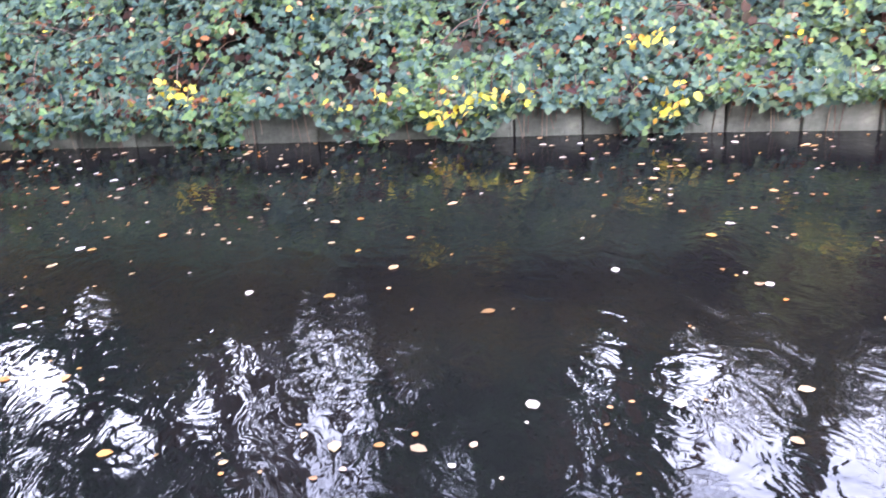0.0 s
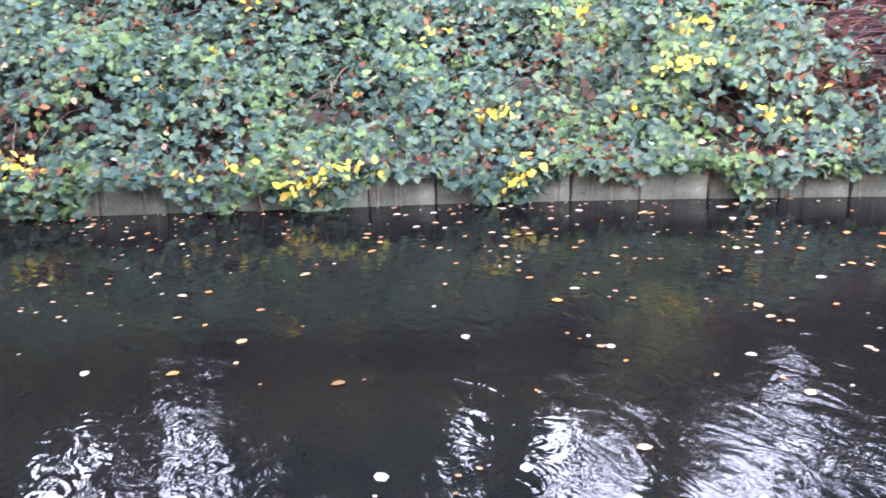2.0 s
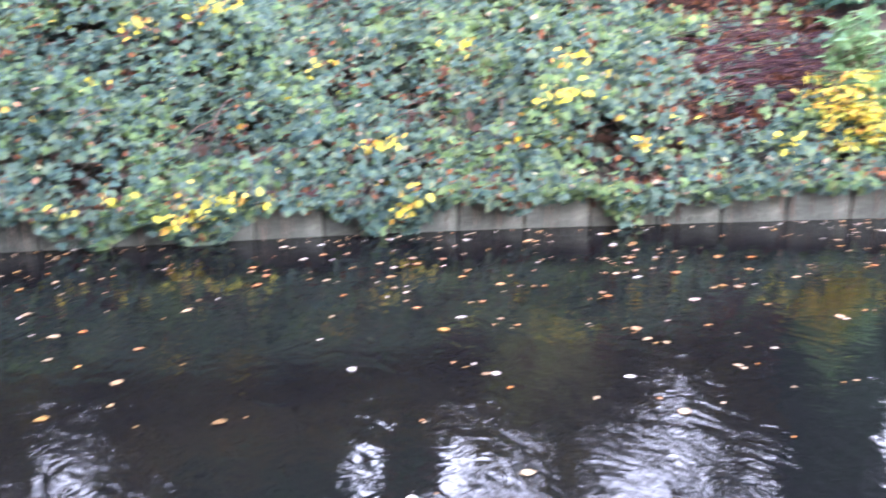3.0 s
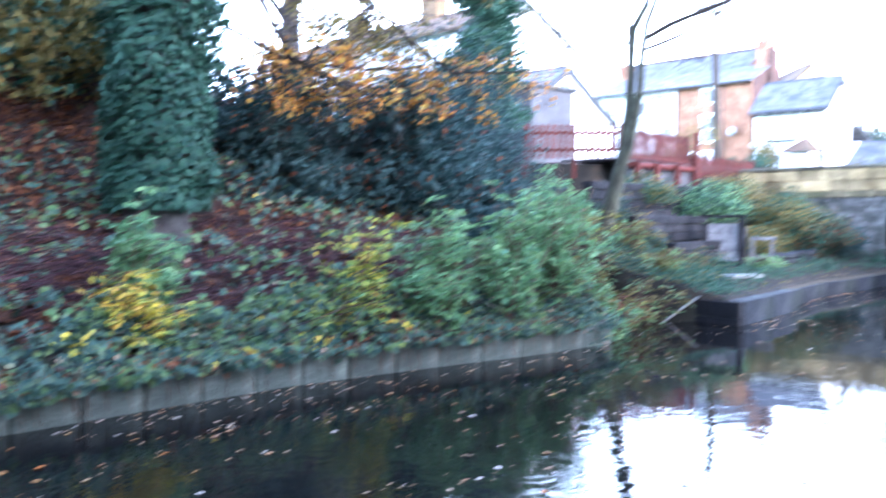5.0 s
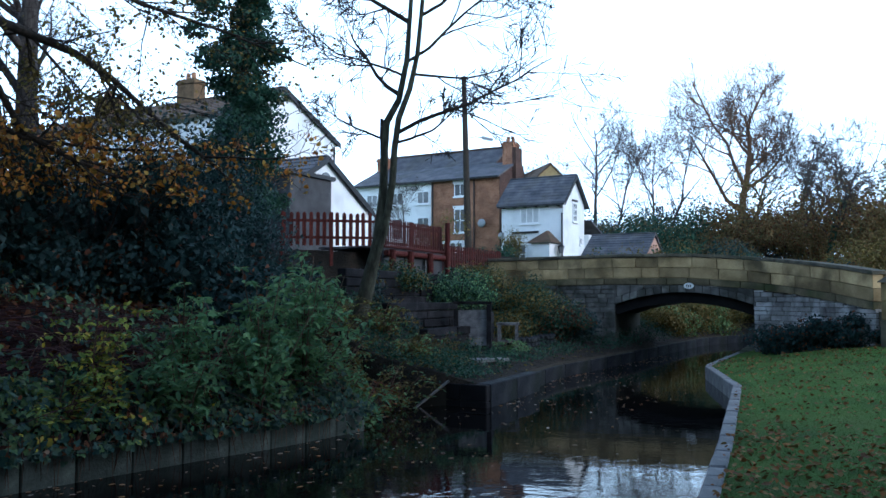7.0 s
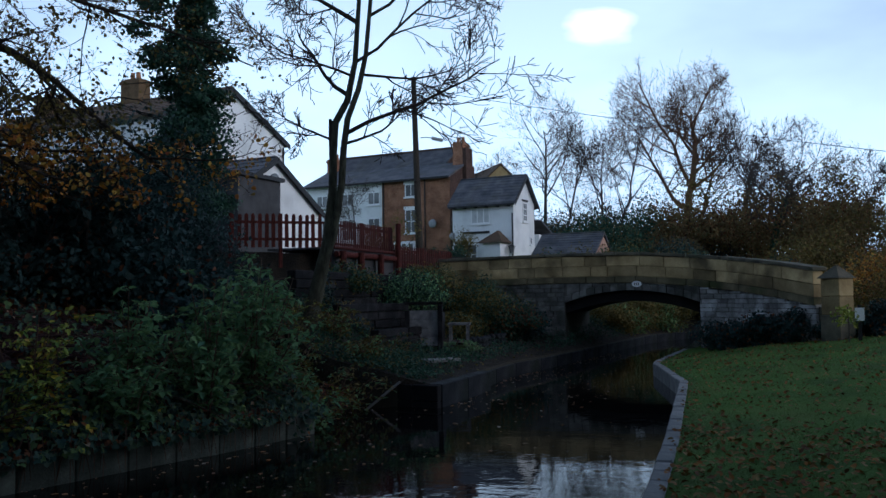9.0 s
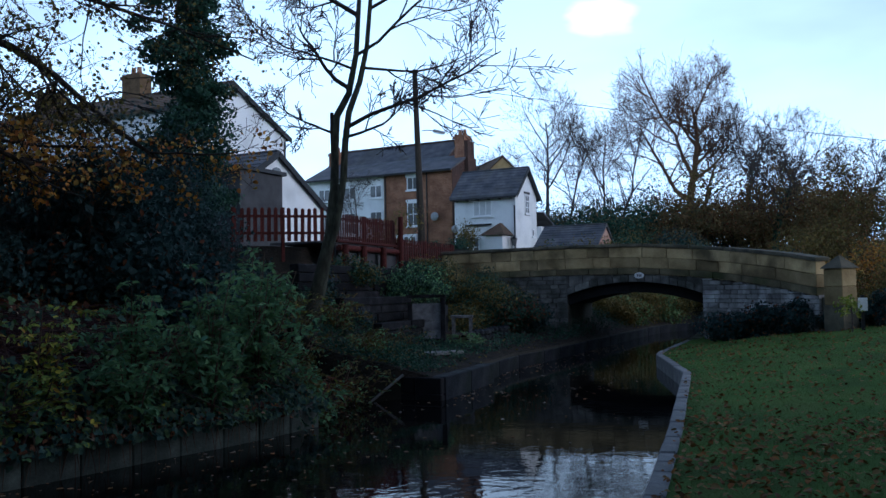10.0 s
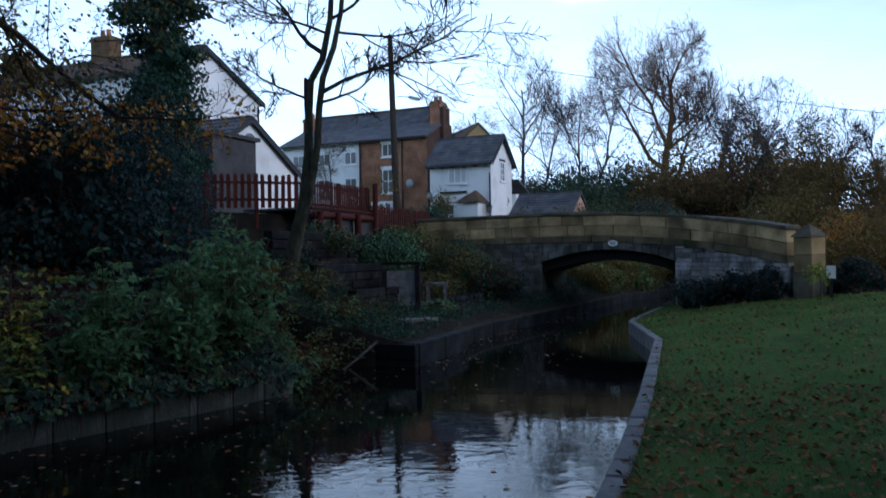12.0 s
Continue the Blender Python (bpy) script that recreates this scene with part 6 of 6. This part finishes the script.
# shrubs and saplings along the wall: upright stems with paired leaflets
def feathery_shrub(name, xy, radius, height, stems, mat, label, seed, mixed=None, leaf=0.085):
    rng = np.random.default_rng(seed)
    at = np.array((*xy, ground_z(*xy)))
    t = thing(name, at, label, "shrub")
    paths, P, N = [], [], []
    for k in range(stems):
        a = rng.uniform(0, 2 * np.pi)
        lean = rng.uniform(0.1, 1.0) * radius
        top = at + np.array([math.cos(a) * lean, math.sin(a) * lean, height * rng.uniform(0.45, 1.05) * (1.1 - 0.35 * lean / radius)])
        foot = at + np.array([math.cos(a) * lean * 0.25, math.sin(a) * lean * 0.25, -0.1])
        mid = (foot + top) / 2 + np.array([-math.cos(a), -math.sin(a), 0]) * 0.12 * radius
        paths.append(([foot, mid, top], [0.014, 0.01, 0.005]))
        for j in range(9):
            u = 0.25 + 0.75 * j / 8
            q = foot * (1 - u) ** 2 + 2 * mid * u * (1 - u) + top * u ** 2
            b = rng.uniform(0, 2 * np.pi)
            d = np.array([math.cos(b), math.sin(b), rng.uniform(-0.15, 0.35)])
            reach = rng.uniform(0.16, 0.34)
            tip = q + d * reach + np.array([0, 0, -0.05])
            paths.append(([q, (q + tip) / 2 + np.array([0, 0, 0.02]), tip], [0.004, 0.003, 0.002]))
            side = np.array([-d[1], d[0], 0])
            for m in range(4):
                c = q + (tip - q) * (0.35 + 0.2 * m)
                for sgn in (-1, 1):
                    P.append(c + side * sgn * 0.035)
                    N.append((side[0] * sgn * 0.2, side[1] * sgn * 0.2, 0.9))
            P.append(tip), N.append((0, 0, 1))
    P, N = np.array(P), np.array(N)
    if mixed:
        pick = rng.random(len(P)) < mixed[1]
        leaf_mesh("turned_leaves", P[pick], N[pick], leaf, mixed[0], t, seed=seed + 1, aspect=0.5, spread=0.45)
        P, N = P[~pick], N[~pick]
    leaf_mesh("foliage", P, N, leaf, mat, t, seed=seed, aspect=0.5, spread=0.45)
    branch_mesh("twig_growth", paths, M_TWIG, t)


for nm, xy, rad, hgt, n, mt, lb, mx in (
        ("yellow_shrub", (-3.15, 9.85), 0.5, 1.5, 12, L_YGREEN, "sparse yellow-green sapling growing over the wall", (L_YELLOW, 0.2)),
        ("yellow_shrub", (-3.35, 9.55), 0.6, 0.6, 12, L_YGREEN, "low yellow-green shrub on the wall", (L_SHRUB, 0.4)),
        ("green_shrub", (-2.35, 10.5), 0.65, 1.45, 26, L_SHRUB, "green shrub with feathery leaves above the water", None),
        ("green_shrub", (-1.6, 11.3), 0.75, 1.75, 32, L_SHRUB, "green shrub with feathery leaves above the water", None),
        ("green_shrub", (-1.15, 12.3), 0.75, 1.95, 34, L_SHRUB, "tall green shrub with feathery leaves above the water", None),
        ("green_shrub", (-0.6, 12.9), 0.6, 0.8, 18, L_SHRUB, "low green shrub at the end of the wall", (L_OLIVE, 0.3)),
        ("green_shrub", (-4.95, 8.25), 0.28, 1.3, 22, L_SHRUB, "slim green sapling in front of the ivy-clad tree", None),
        ("yellow_shrub", (-4.72, 7.75), 0.34, 0.8, 16, L_YELLOW, "bright yellow leafy shrub on the wall", (L_YGREEN, 0.25)),
        ("pale_sapling", (-8.26, 6.99), 1.0, 2.3, 16, L_PALEGREEN, "thin sapling with pale green leaves high on the bank", (L_YGREEN, 0.3)),
        ("pale_sapling", (-9.3, 8.7), 1.0, 1.8, 16, L_PALEGREEN, "thin sapling with pale green leaves on the upper bank", (L_OLIVE, 0.3)),
        ("dead_weeds", (0.0, 14.6), 0.8, 0.7, 16, L_OLIVE, "straggling brown weeds beside the slip", (L_SHRUB, 0.3)),
        ("dead_weeds", (-0.9, 16.2), 0.8, 0.8, 16, L_OLIVE, "straggling brown weeds under the bare tree", (L_YGREEN, 0.15)),
        ("dead_weeds", (-0.1, 18.3), 0.8, 0.7, 16, L_OLIVE, "straggling brown weeds at the foot of the sleepers", (L_SHRUB, 0.3)),
        ("dead_weeds", (-0.5, 13.9), 0.7, 0.8, 16, L_RUST, "straggling russet weeds beside the slip", (L_YGREEN, 0.2)),
        ("dead_weeds", (-1.6, 14.6), 0.8, 1.0, 18, L_IVY, "straggling green weeds on the slope", (L_RUST, 0.3)),
        ("dead_weeds", (1.2, 19.6), 0.7, 0.45, 14, L_IVY, "low weeds on the landing", (L_OLIVE, 0.4)),
        ("dead_weeds", (3.1, 23.6), 0.7, 0.4, 14, L_SHRUB, "tuft of fresh green weeds on the landing", None),
        ("dead_weeds", (0.5, 16.6), 0.8, 0.5, 14, L_OLIVE, "straggling brown weeds on the landing", (L_SHRUB, 0.4)),
        ("dead_weeds", (-0.9, 15.0), 0.9, 0.9, 18, L_OLIVE, "straggling weeds under the bare tree", (L_SHRUB, 0.4))):
    feathery_shrub(nm, xy, rad, hgt, max(10, int(n * 0.8)), mt, lb, 90 + int(xy[1] * 10), mx, 0.105 if nm == "green_shrub" else 0.075)

# growth in front of the bridge and over the sleepers
bush("green_bush", (1.9, 25.6, 1.25), (1.1, 0.8, 0.6), 6000, 0.075, L_IVY, "green bramble bush spilling over the sleeper wall", 101, 14, mixed=(L_SHRUB, 0.4))
bush("green_bush", (4.4, 28.4, 0.95), (1.2, 0.9, 0.72), 6000, 0.075, L_OLIVE, "weedy bush of green and yellow leaves by the bridge", 102, 14, mixed=(L_IVY, 0.6))
bush("green_bush", (5.9, 28.9, 0.6), (0.9, 0.7, 0.55), 2500, 0.09, L_HOLLY, "dark bush against the bridge wing wall", 103, 10)
for k, (x, y, z, r, h, mt, mx) in enumerate(((1.6, 27.6, 1.5, 1.0, 0.65, L_IVY, L_SHRUB), (3.2, 29.3, 1.6, 1.2, 0.75, L_OLIVE, L_IVY), (5.0, 30.2, 1.3, 1.0, 0.8, L_IVY, L_OLIVE), (3.3, 27.4, 0.55, 1.0, 0.5, L_OLIVE, L_IVY),
                                              (5.6, 28.2, 0.5, 0.8, 0.55, L_IVY, L_RUST), (-0.5, 20.6, 1.0, 0.7, 0.6, L_HOLLY, L_OLIVE), (0.1, 23.6, 2.0, 0.8, 0.45, L_IVY, L_OLIVE))):
    bush("overgrown_bush", (x, y, z), (r * 1.2, r * 0.9, h), 4200, 0.07, mt, "sprawling bramble and weed growth beside the sleeper wall", 410 + k, 12, mixed=(mx, 0.4))
for k, (x, y, r, h) in enumerate(((11.8, 25.3, 0.85, 0.5), (12.7, 24.5, 0.95, 0.58), (13.1, 23.5, 0.75, 0.5), (13.5, 22.8, 0.7, 0.45), (14.0, 22.2, 0.7, 0.42), (14.7, 21.8, 0.7, 0.4), (15.6, 21.5, 0.75, 0.4), (16.6, 21.3, 0.8, 0.4))):
    bush("hedge_bush", (x, y, ground_z(x, y) - 0.1), (r, r * 0.8, h), 4500, 0.085, L_HOLLY, "dark clipped evergreen bush on the lawn before the bridge", 704 + k, 10, mixed=(L_RUST, 0.12))

# ---- trees behind the bridge ----
WOOD = [(26.3, 65.4, 17.2, 0.55, 201), (17.5, 68, 12.5, 0.28, 202), (20.5, 62, 12, 0.26, 203), (30, 62, 11.5, 0.35, 204), (33, 60, 10.8, 0.35, 205), (36, 56, 8, 0.3, 206),
        (28.6, 66, 14.5, 0.35, 207), (40, 52, 7, 0.3, 208), (44, 50, 6.5, 0.3, 209), (23, 75, 14, 0.3, 210), (29, 55, 8, 0.25, 212), (35.8, 63, 11, 0.3, 214), (41, 57, 8, 0.3, 215)]
wood_kinds = []
for k, (x, y, h, r, sd) in enumerate(WOOD):
    z = ground_z(x, y)
    if k < 6:
        t = bare_tree("bare_tree", (x, y, z), h, r * (0.7 if k == 0 else 0.45), "tall bare tree with russet trunk behind the bridge" if k == 0 else "bare winter tree with fine twigs behind the bridge", sd, OAK if k == 0 else FAR,
                      M_BARK_WARM if k == 0 else M_BARK, leaves=L_STRAW if k in (4, 5) else None, keep=0.012, leaf=0.1, ivy=0.5 if k in (3, 5) else 0)
        wood_kinds.append((t, h))
    else:
        t, h0 = wood_kinds[(2, 5, 4, 1, 5, 3, 5)[k - 6]]
        m = site((x, y)) @ Matrix.Translation((x, y, z)) @ Matrix.Rotation(1.3 * k, 4, "Z")
        copy_thing(t, Matrix.Translation(m.translation) @ Matrix.Rotation(1.3 * k, 4, "Z") @ Matrix.Diagonal((h / h0,) * 3 + (1,)))
bare_tree("birch_tree", (20, 83, 8), 15, 0.2, "slim pale birch with drooping fine twigs", 221, FAR, M_BARK)
bare_tree("birch_tree", (16, 84, 8), 9, 0.14, "small bare birch behind the roofs", 222, FAR, M_BARK)
HEDGE = [(19, 57, 2.6, L_IVY), (23, 58, 2.6, L_STRAW), (27.5, 57, 2.8, L_STRAW), (32, 54, 2.8, L_STRAW), (36, 50, 2.8, L_STRAW), (31, 46, 2.0, L_IVY), (26, 48, 1.9, L_HOLLY),
         (21, 50, 1.7, L_HOLLY), (40, 45, 2.4, L_RUST), (36, 41, 2.2, L_STRAW), (42, 38, 2.6, L_STRAW), (16.5, 66, 2.2, L_HOLLY), (47, 44, 2.4, L_STRAW), (17, 45, 1.6, L_IVY), (34, 57, 2.9, L_STRAW), (39, 54, 2.8, L_STRAW), (30, 61, 3.0, L_STRAW), (44, 48, 2.8, L_STRAW), (18, 72, 2.4, L_HOLLY), (36, 48, 2.5, L_STRAW), (19.0, 77, 3.0, L_HOLLY), (21, 67, 3.2, L_HOLLY), (22.5, 63, 3.0, L_IVY), (25.5, 60, 2.8, L_HOLLY), (21.5, 45.5, 1.7, L_HOLLY), (24.2, 44.5, 1.8, L_OLIVE), (27, 43.5, 1.9, L_HOLLY), (29.8, 42, 1.9, L_OLIVE), (32.5, 40, 2.0, L_HOLLY), (29, 50, 2.6, L_OLIVE), (33.5, 47.5, 2.6, L_OLIVE), (27.5, 59, 3.6, L_OLIVE), (31, 57, 3.8, L_STRAW), (34.5, 54.5, 3.8, L_OLIVE), (38.5, 51.5, 3.6, L_STRAW), (25.5, 38.5, 1.7, L_ORANGE)]
for k, (x, y, r, mt) in enumerate(HEDGE):
    z = ground_z(x, y) - 0.1
    bush("thicket", (x, y, z), (r * 1.25, r, r * 0.9), 9000, 0.13, mt, "autumn thicket of shrubs behind the bridge", 230 + k, 12, 8, far=True, mixed=(L_STRAW if mt is not L_STRAW else L_RUST, 0.3))
for k, (x, y, r) in enumerate(((19.5, 28.5, 1.3), (22.5, 29.5, 1.6), (25.5, 29, 1.9), (18, 32, 1.6))):
    bush("hedge", (x, y, ground_z(x, y) - 0.1), (r * 1.3, r, r * 0.9), 7000, 0.085, L_OLIVE, "autumn hedge at the end of the bridge", 390 + k, 12, mixed=(L_RUST, 0.3))
# garden shrubs before the white wall of the brick house
bare_tree("garden_tree", (0.6, 42.5, 3.6), 4.6, 0.06, "small bare garden tree before a white wall", 397, BARE, M_BARK)
bush("garden_bush", (2.2, 43.5, 3.4), (1.5, 1.0, 1.3), 3500, 0.09, L_OLIVE, "straggling brown garden bush before the brick house", 398, 10)
bush("garden_bush", (5.6, 46.5, 3.3), (1.3, 0.9, 0.8), 2600, 0.09, L_IVY, "evergreen garden bush beside the cottage", 399, 10)
bush("climbing_shrub", (7.3, 51.2, ground_z(7.3, 51.2) - 0.1), (1.0, 0.6, 1.15), 1300, 0.09, L_OLIVE, "straggling brown climber before the cottage windows", 401, 10, 26)
# growth seen under the arch
for k, (sq, e, r, mt) in enumerate(((37.5, 0.9, 0.9, L_OLIVE), (39, 0.8, 1.0, L_BRIGHT), (41, 0.9, 1.1, L_OLIVE), (43, 1.0, 1.2, L_BRIGHT), (45, 1.1, 1.2, L_OLIVE), (46, 1.6, 1.3, L_IVY), (48.5, 1.8, 1.5, L_OLIVE),
                                    (39, 3.6, 1.5, L_IVY), (43, 4.0, 1.6, L_OLIVE), (47, 4.5, 1.8, L_IVY), (51, 4, 2.0, L_IVY))):
    sq = 0.845 * sq
    x, y, _ = W(sq, edge(FAR_EDGE, sq) + e)
    bush("thicket", (x, y, ground_at(x, y) - 0.2), (r * 1.02, r * 0.76, r * 0.72), 3000, 0.095, mt, "tangle of green and straw growth beyond the arch", 350 + k, 12, far=True, mixed=(L_OLIVE, 0.4), true_place=True)

# trees along the top of the far bank, which fill much of the reflections
for k, (yaw, R, h, w) in enumerate(((97.8, 15.5, 12, 0.85), (92.2, 15.5, 12, 0.85), (89, 15.5, 11, 0.16), (86.4, 15.5, 11, 0.12), (84.3, 15.5, 11, 0.2), (68.6, 15.8, 12, 0.5), (66.9, 15.9, 12.5, 0.55), (63.7, 15.6, 12.5, 0.55), (76.9, 15.5, 12, 0.5), (74.8, 16.0, 12, 0.7), (71, 15.5, 12, 0.8), (65.6, 15.5, 12, 0.9), (59.4, 15.5, 11, 0.42), (57.2, 15.6, 11.5, 0.4), (47, 15.5, 10, 0.3), (32, 15, 9, 1.1), (106, 15.5, 12, 1.1))):
    x, y = -R * math.sin(radians(yaw)), R * math.cos(radians(yaw))
    ivy_column((x, y, ground_z(x, y)), h, w, 14000, 0.17, "ivy-covered tree on top of the steep bank", 260 + 5 * k, False, 0.6)
for k, yaw in enumerate(range(36, 116, 10)):
    x, y = -14.8 * math.sin(radians(yaw)), 14.8 * math.cos(radians(yaw))
    bush("bank_thicket", (x, y, ground_z(x, y) - 0.1), (1.9, 1.6, 1.5 if yaw < 47 else 1.0), 6500, 0.11, L_OLIVE, "brown and green thicket on top of the steep bank", 290 + k, 12, 10, far=True, mixed=(L_IVY, 0.4))
for k, (yaw, R, h) in enumerate(((84.5, 17, 12), (41, 17, 11), (52.5, 17.5, 9), (101, 16.5, 12), (87.5, 16.5, 11), (80.8, 16.5, 11))):
    x, y = -R * math.sin(radians(yaw)), R * math.cos(radians(yaw))
    bare_tree("bank_tree", (x, y, ground_z(x, y)), h, 0.16, "bare tree on top of the steep bank", 280 + k, BARE, M_BARK_DARK)

# sapling with a white notice, blue sheeting
def small_things():
    at = Vector((12.83, 20.82, ground_z(12.83, 20.82) - 0.02))
    t = thing("sapling", at, "small young tree with yellow-green leaves", "sapling")
    branch_mesh("stem", [([at, at + Vector((0.01, 0, 0.45)), at + Vector((0.0, 0.02, 0.9))], [0.02, 0.018, 0.01])], M_BARK, t)
    rng = np.random.default_rng(5)
    p, v = blob_leaves(rng, np.array(at) + np.array([0, 0, 0.7]), (0.3, 0.3, 0.28), 130, 6)
    leaf_mesh("foliage", p, v, 0.1, L_YGREEN, t, seed=6)
    n = thing("notice_post", (13.15, 20.85, at.z), "small white notice on a dark post", "sign", angle=radians(-25))
    block("post", -0.04, 0.04, -0.03, 0.03, 0.0, 0.95, M_BLACK, n)
    block("board", -0.11, 0.11, -0.05, -0.032, 0.55, 0.88, M_PAINT, n)
    b = thing("blue_sheet", (-6.2, 18.5, 3.9), "crumpled blue sheeting lying behind the bush", "tarpaulin")
    bm = bmesh.new()
    r = bmesh.ops.create_grid(bm, x_segments=12, y_segments=8, size=0.5)
    for v in r["verts"]:
        v.co.x *= 1.3
        v.co.z = 0.12 * noise.noise(v.co * 3) + 0.1 + 0.12 * v.co.y
    link("sheet", bm, M_BLUE, b)


small_things()

# unseen wood added behind and beside the viewer to shade the water, the lawn and the bank
belt_tree = belt_bush = None
for k, (x, y) in enumerate(((-9.9, -18.5), (-4.2, -13.0), (-3.3, -6.5), (1.6, -4.8), (-0.5, -12), (6.5, -3.5), (6.0, -10), (11.5, 1.5), (12, -5), (18, 2), (-14.5, -20), (-9.5, -12.5), (8.2, 1.2), (11.0, 5.2), (3.8, -7.5), (9.2, -2.2), (14.5, 3.6), (-6.5, -9.6), (1.5, -9.5), (-1.5, -8.8), (-12.5, -16.0))):
    p = Vector((x, y, ground_z(x, y)))
    m = Matrix.Translation(p) @ Matrix.Rotation(1.7 * k, 4, "Z")
    if belt_tree is None:
        belt_tree = bare_tree("towpath_tree", p, 15, 0.35, "unseen leafy tree added for shade", 300, BARE, M_BARK, leaves=L_OLIVE, keep=1.0, leaf=0.3)
        belt_bush = bush("towpath_thicket", p, (3.4, 3.0, 3.2), 9000, 0.17, L_HOLLY, "unseen dense thicket added for shade", 320, 10, 6)
    else:
        copy_thing(belt_tree, m)
        copy_thing(belt_bush, m)

# weeds, stones and a plank about the landing and the slip
def landing_things():
    rng = np.random.default_rng(77)
    P = []
    while len(P) < 9000:
        sq, e = rng.uniform(10.5, 24.8), rng.uniform(0.35, 4.8)
        if sq > 14.5 and noise.noise((sq * 0.6, e * 0.9, 14.0)) < 0.02:
            continue
        P.append(W(sq, edge(FAR_EDGE, sq) + e, far_ground(sq, e) + rng.uniform(0.0, 0.16)))
    while len(P) < 16000:
        sq, e = rng.uniform(9.8, 16.5), rng.uniform(0.5, 4.0)
        P.append(W(sq, edge(FAR_EDGE, sq) + e, far_ground(sq, e) + rng.uniform(0.0, 0.3) * (0.6 + noise.noise((sq, e, 2.0)))))
    while len(P) < 23000:
        sq, e = rng.uniform(24.5, 36), rng.uniform(0.3, 3.5)
        P.append(W(sq, edge(FAR_EDGE, sq) + e, far_ground(sq, e) + rng.uniform(0.0, 0.35)))
    ob = leaf_mesh("landing_weeds", P, np.tile((0.3, -0.3, 0.8), (len(P), 1)), 0.065, L_IVY, seed=78, aspect=0.5, spread=0.8)
    tagged(ob, "low weeds and grass growing over the landing", "weeds", kind="stuff")
    P = []
    while len(P) < 700:
        sq, e = rng.uniform(10.5, 22), rng.uniform(0.2, 4.0)
        P.append(W(sq, edge(FAR_EDGE, sq) + e, far_ground(sq, e) + 0.02))
    while len(P) < 5200:
        sq, e = rng.uniform(9.3, 15.0), rng.uniform(1.0, 5.0)
        P.append(W(sq, edge(FAR_EDGE, sq) + e, far_ground(sq, e) + rng.uniform(0.01, 0.12)))
    ob = leaf_mesh("fallen_leaves_landing", P, np.tile((0, 0, 1.0), (len(P), 1)), 0.07, L_OLIVE, seed=79, spread=0.4)
    tagged(ob, "dull brown leaves fallen on the landing", "leaves", kind="stuff")
    wall = thing("dry_stone_edging", W(20.4, -0.6, 0.6), "short row of rough grey edging stones", "edging", true_place=True)
    for k in range(16):
        sq = 18.6 + k * 0.27
        a = W(sq, -0.75 + 0.05 * math.sin(k), far_ground(sq, -0.75 - edge(FAR_EDGE, sq)) + 0.03)
        for row in range(2):
            bm = bmesh.new()
            r = bmesh.ops.create_icosphere(bm, subdivisions=1, radius=0.5)
            for v in r["verts"]:
                v.co = Vector((v.co.x * 0.32, v.co.y * 0.24, v.co.z * 0.2)) * (1 + 0.25 * noise.noise(v.co * 2 + Vector((k, row, 0))))
            link("stone", bm, M_WET_SHADED, wall).matrix_world = Matrix.Translation(a + Vector((0, 0, row * 0.13))) @ Matrix.Rotation(1.1 + 0.2 * math.sin(k * 3 + row), 4, "Z")
    # slip: cobbled ramp into the water
    slip = thing("slip_ramp", W(11.2, -0.6, 0), "grey stone ramp sloping into the canal", "ramp", kind="structure")
    for i in range(6):
        for j in range(4):
            sq = 10.2 + i * 0.33
            e = 0.42 + j * 0.27
            z = far_ground(sq, e + 0.13) + 0.03
            bm = bmesh.new()
            box(bm, 0.01, 0.31, 0.01, 0.25, -0.15, 0.0 + 0.012 * math.sin(i * 5 + j * 3), 0.015)
            ob = link("ramp_stone", bm, M_WET_SHADED, slip)
            ob.matrix_world = Matrix.Translation(W(sq, edge(FAR_EDGE, sq) + e, z)) @ Matrix.Rotation(math.atan2(0.89, 0.456), 4, "Z") @ Matrix.Rotation(-0.2, 4, "X")
    plank = thing("leaning_plank", W(12.7, -0.9, 0), "pale wooden plank leaning on the landing end", "plank", true_place=True)
    a, b = W(12.6, -1.1, -0.05), W(12.9, -1.62, 0.42)
    bm = bmesh.new()
    box(bm, 0, (b - a).length, -0.05, 0.05, -0.015, 0.015, 0.004)
    link("board", bm, M_KERB, plank).matrix_world = Matrix.Translation(a) @ (b - a).to_track_quat("X", "Z").to_matrix().to_4x4()
    slab = thing("fallen_slab", W(15.6, -1.3, 0.4), "flat pale slab lying on the landing", "slab", true_place=True)
    bm = bmesh.new()
    box(bm, -0.4, 0.4, -0.2, 0.2, 0.0, 0.06, 0.01)
    link("stone", bm, M_KERB, slab).matrix_world = Matrix.Translation(W(15.6, -1.3, far_ground(15.6, 1.05))) @ Matrix.Rotation(0.5, 4, "Z")


landing_things()
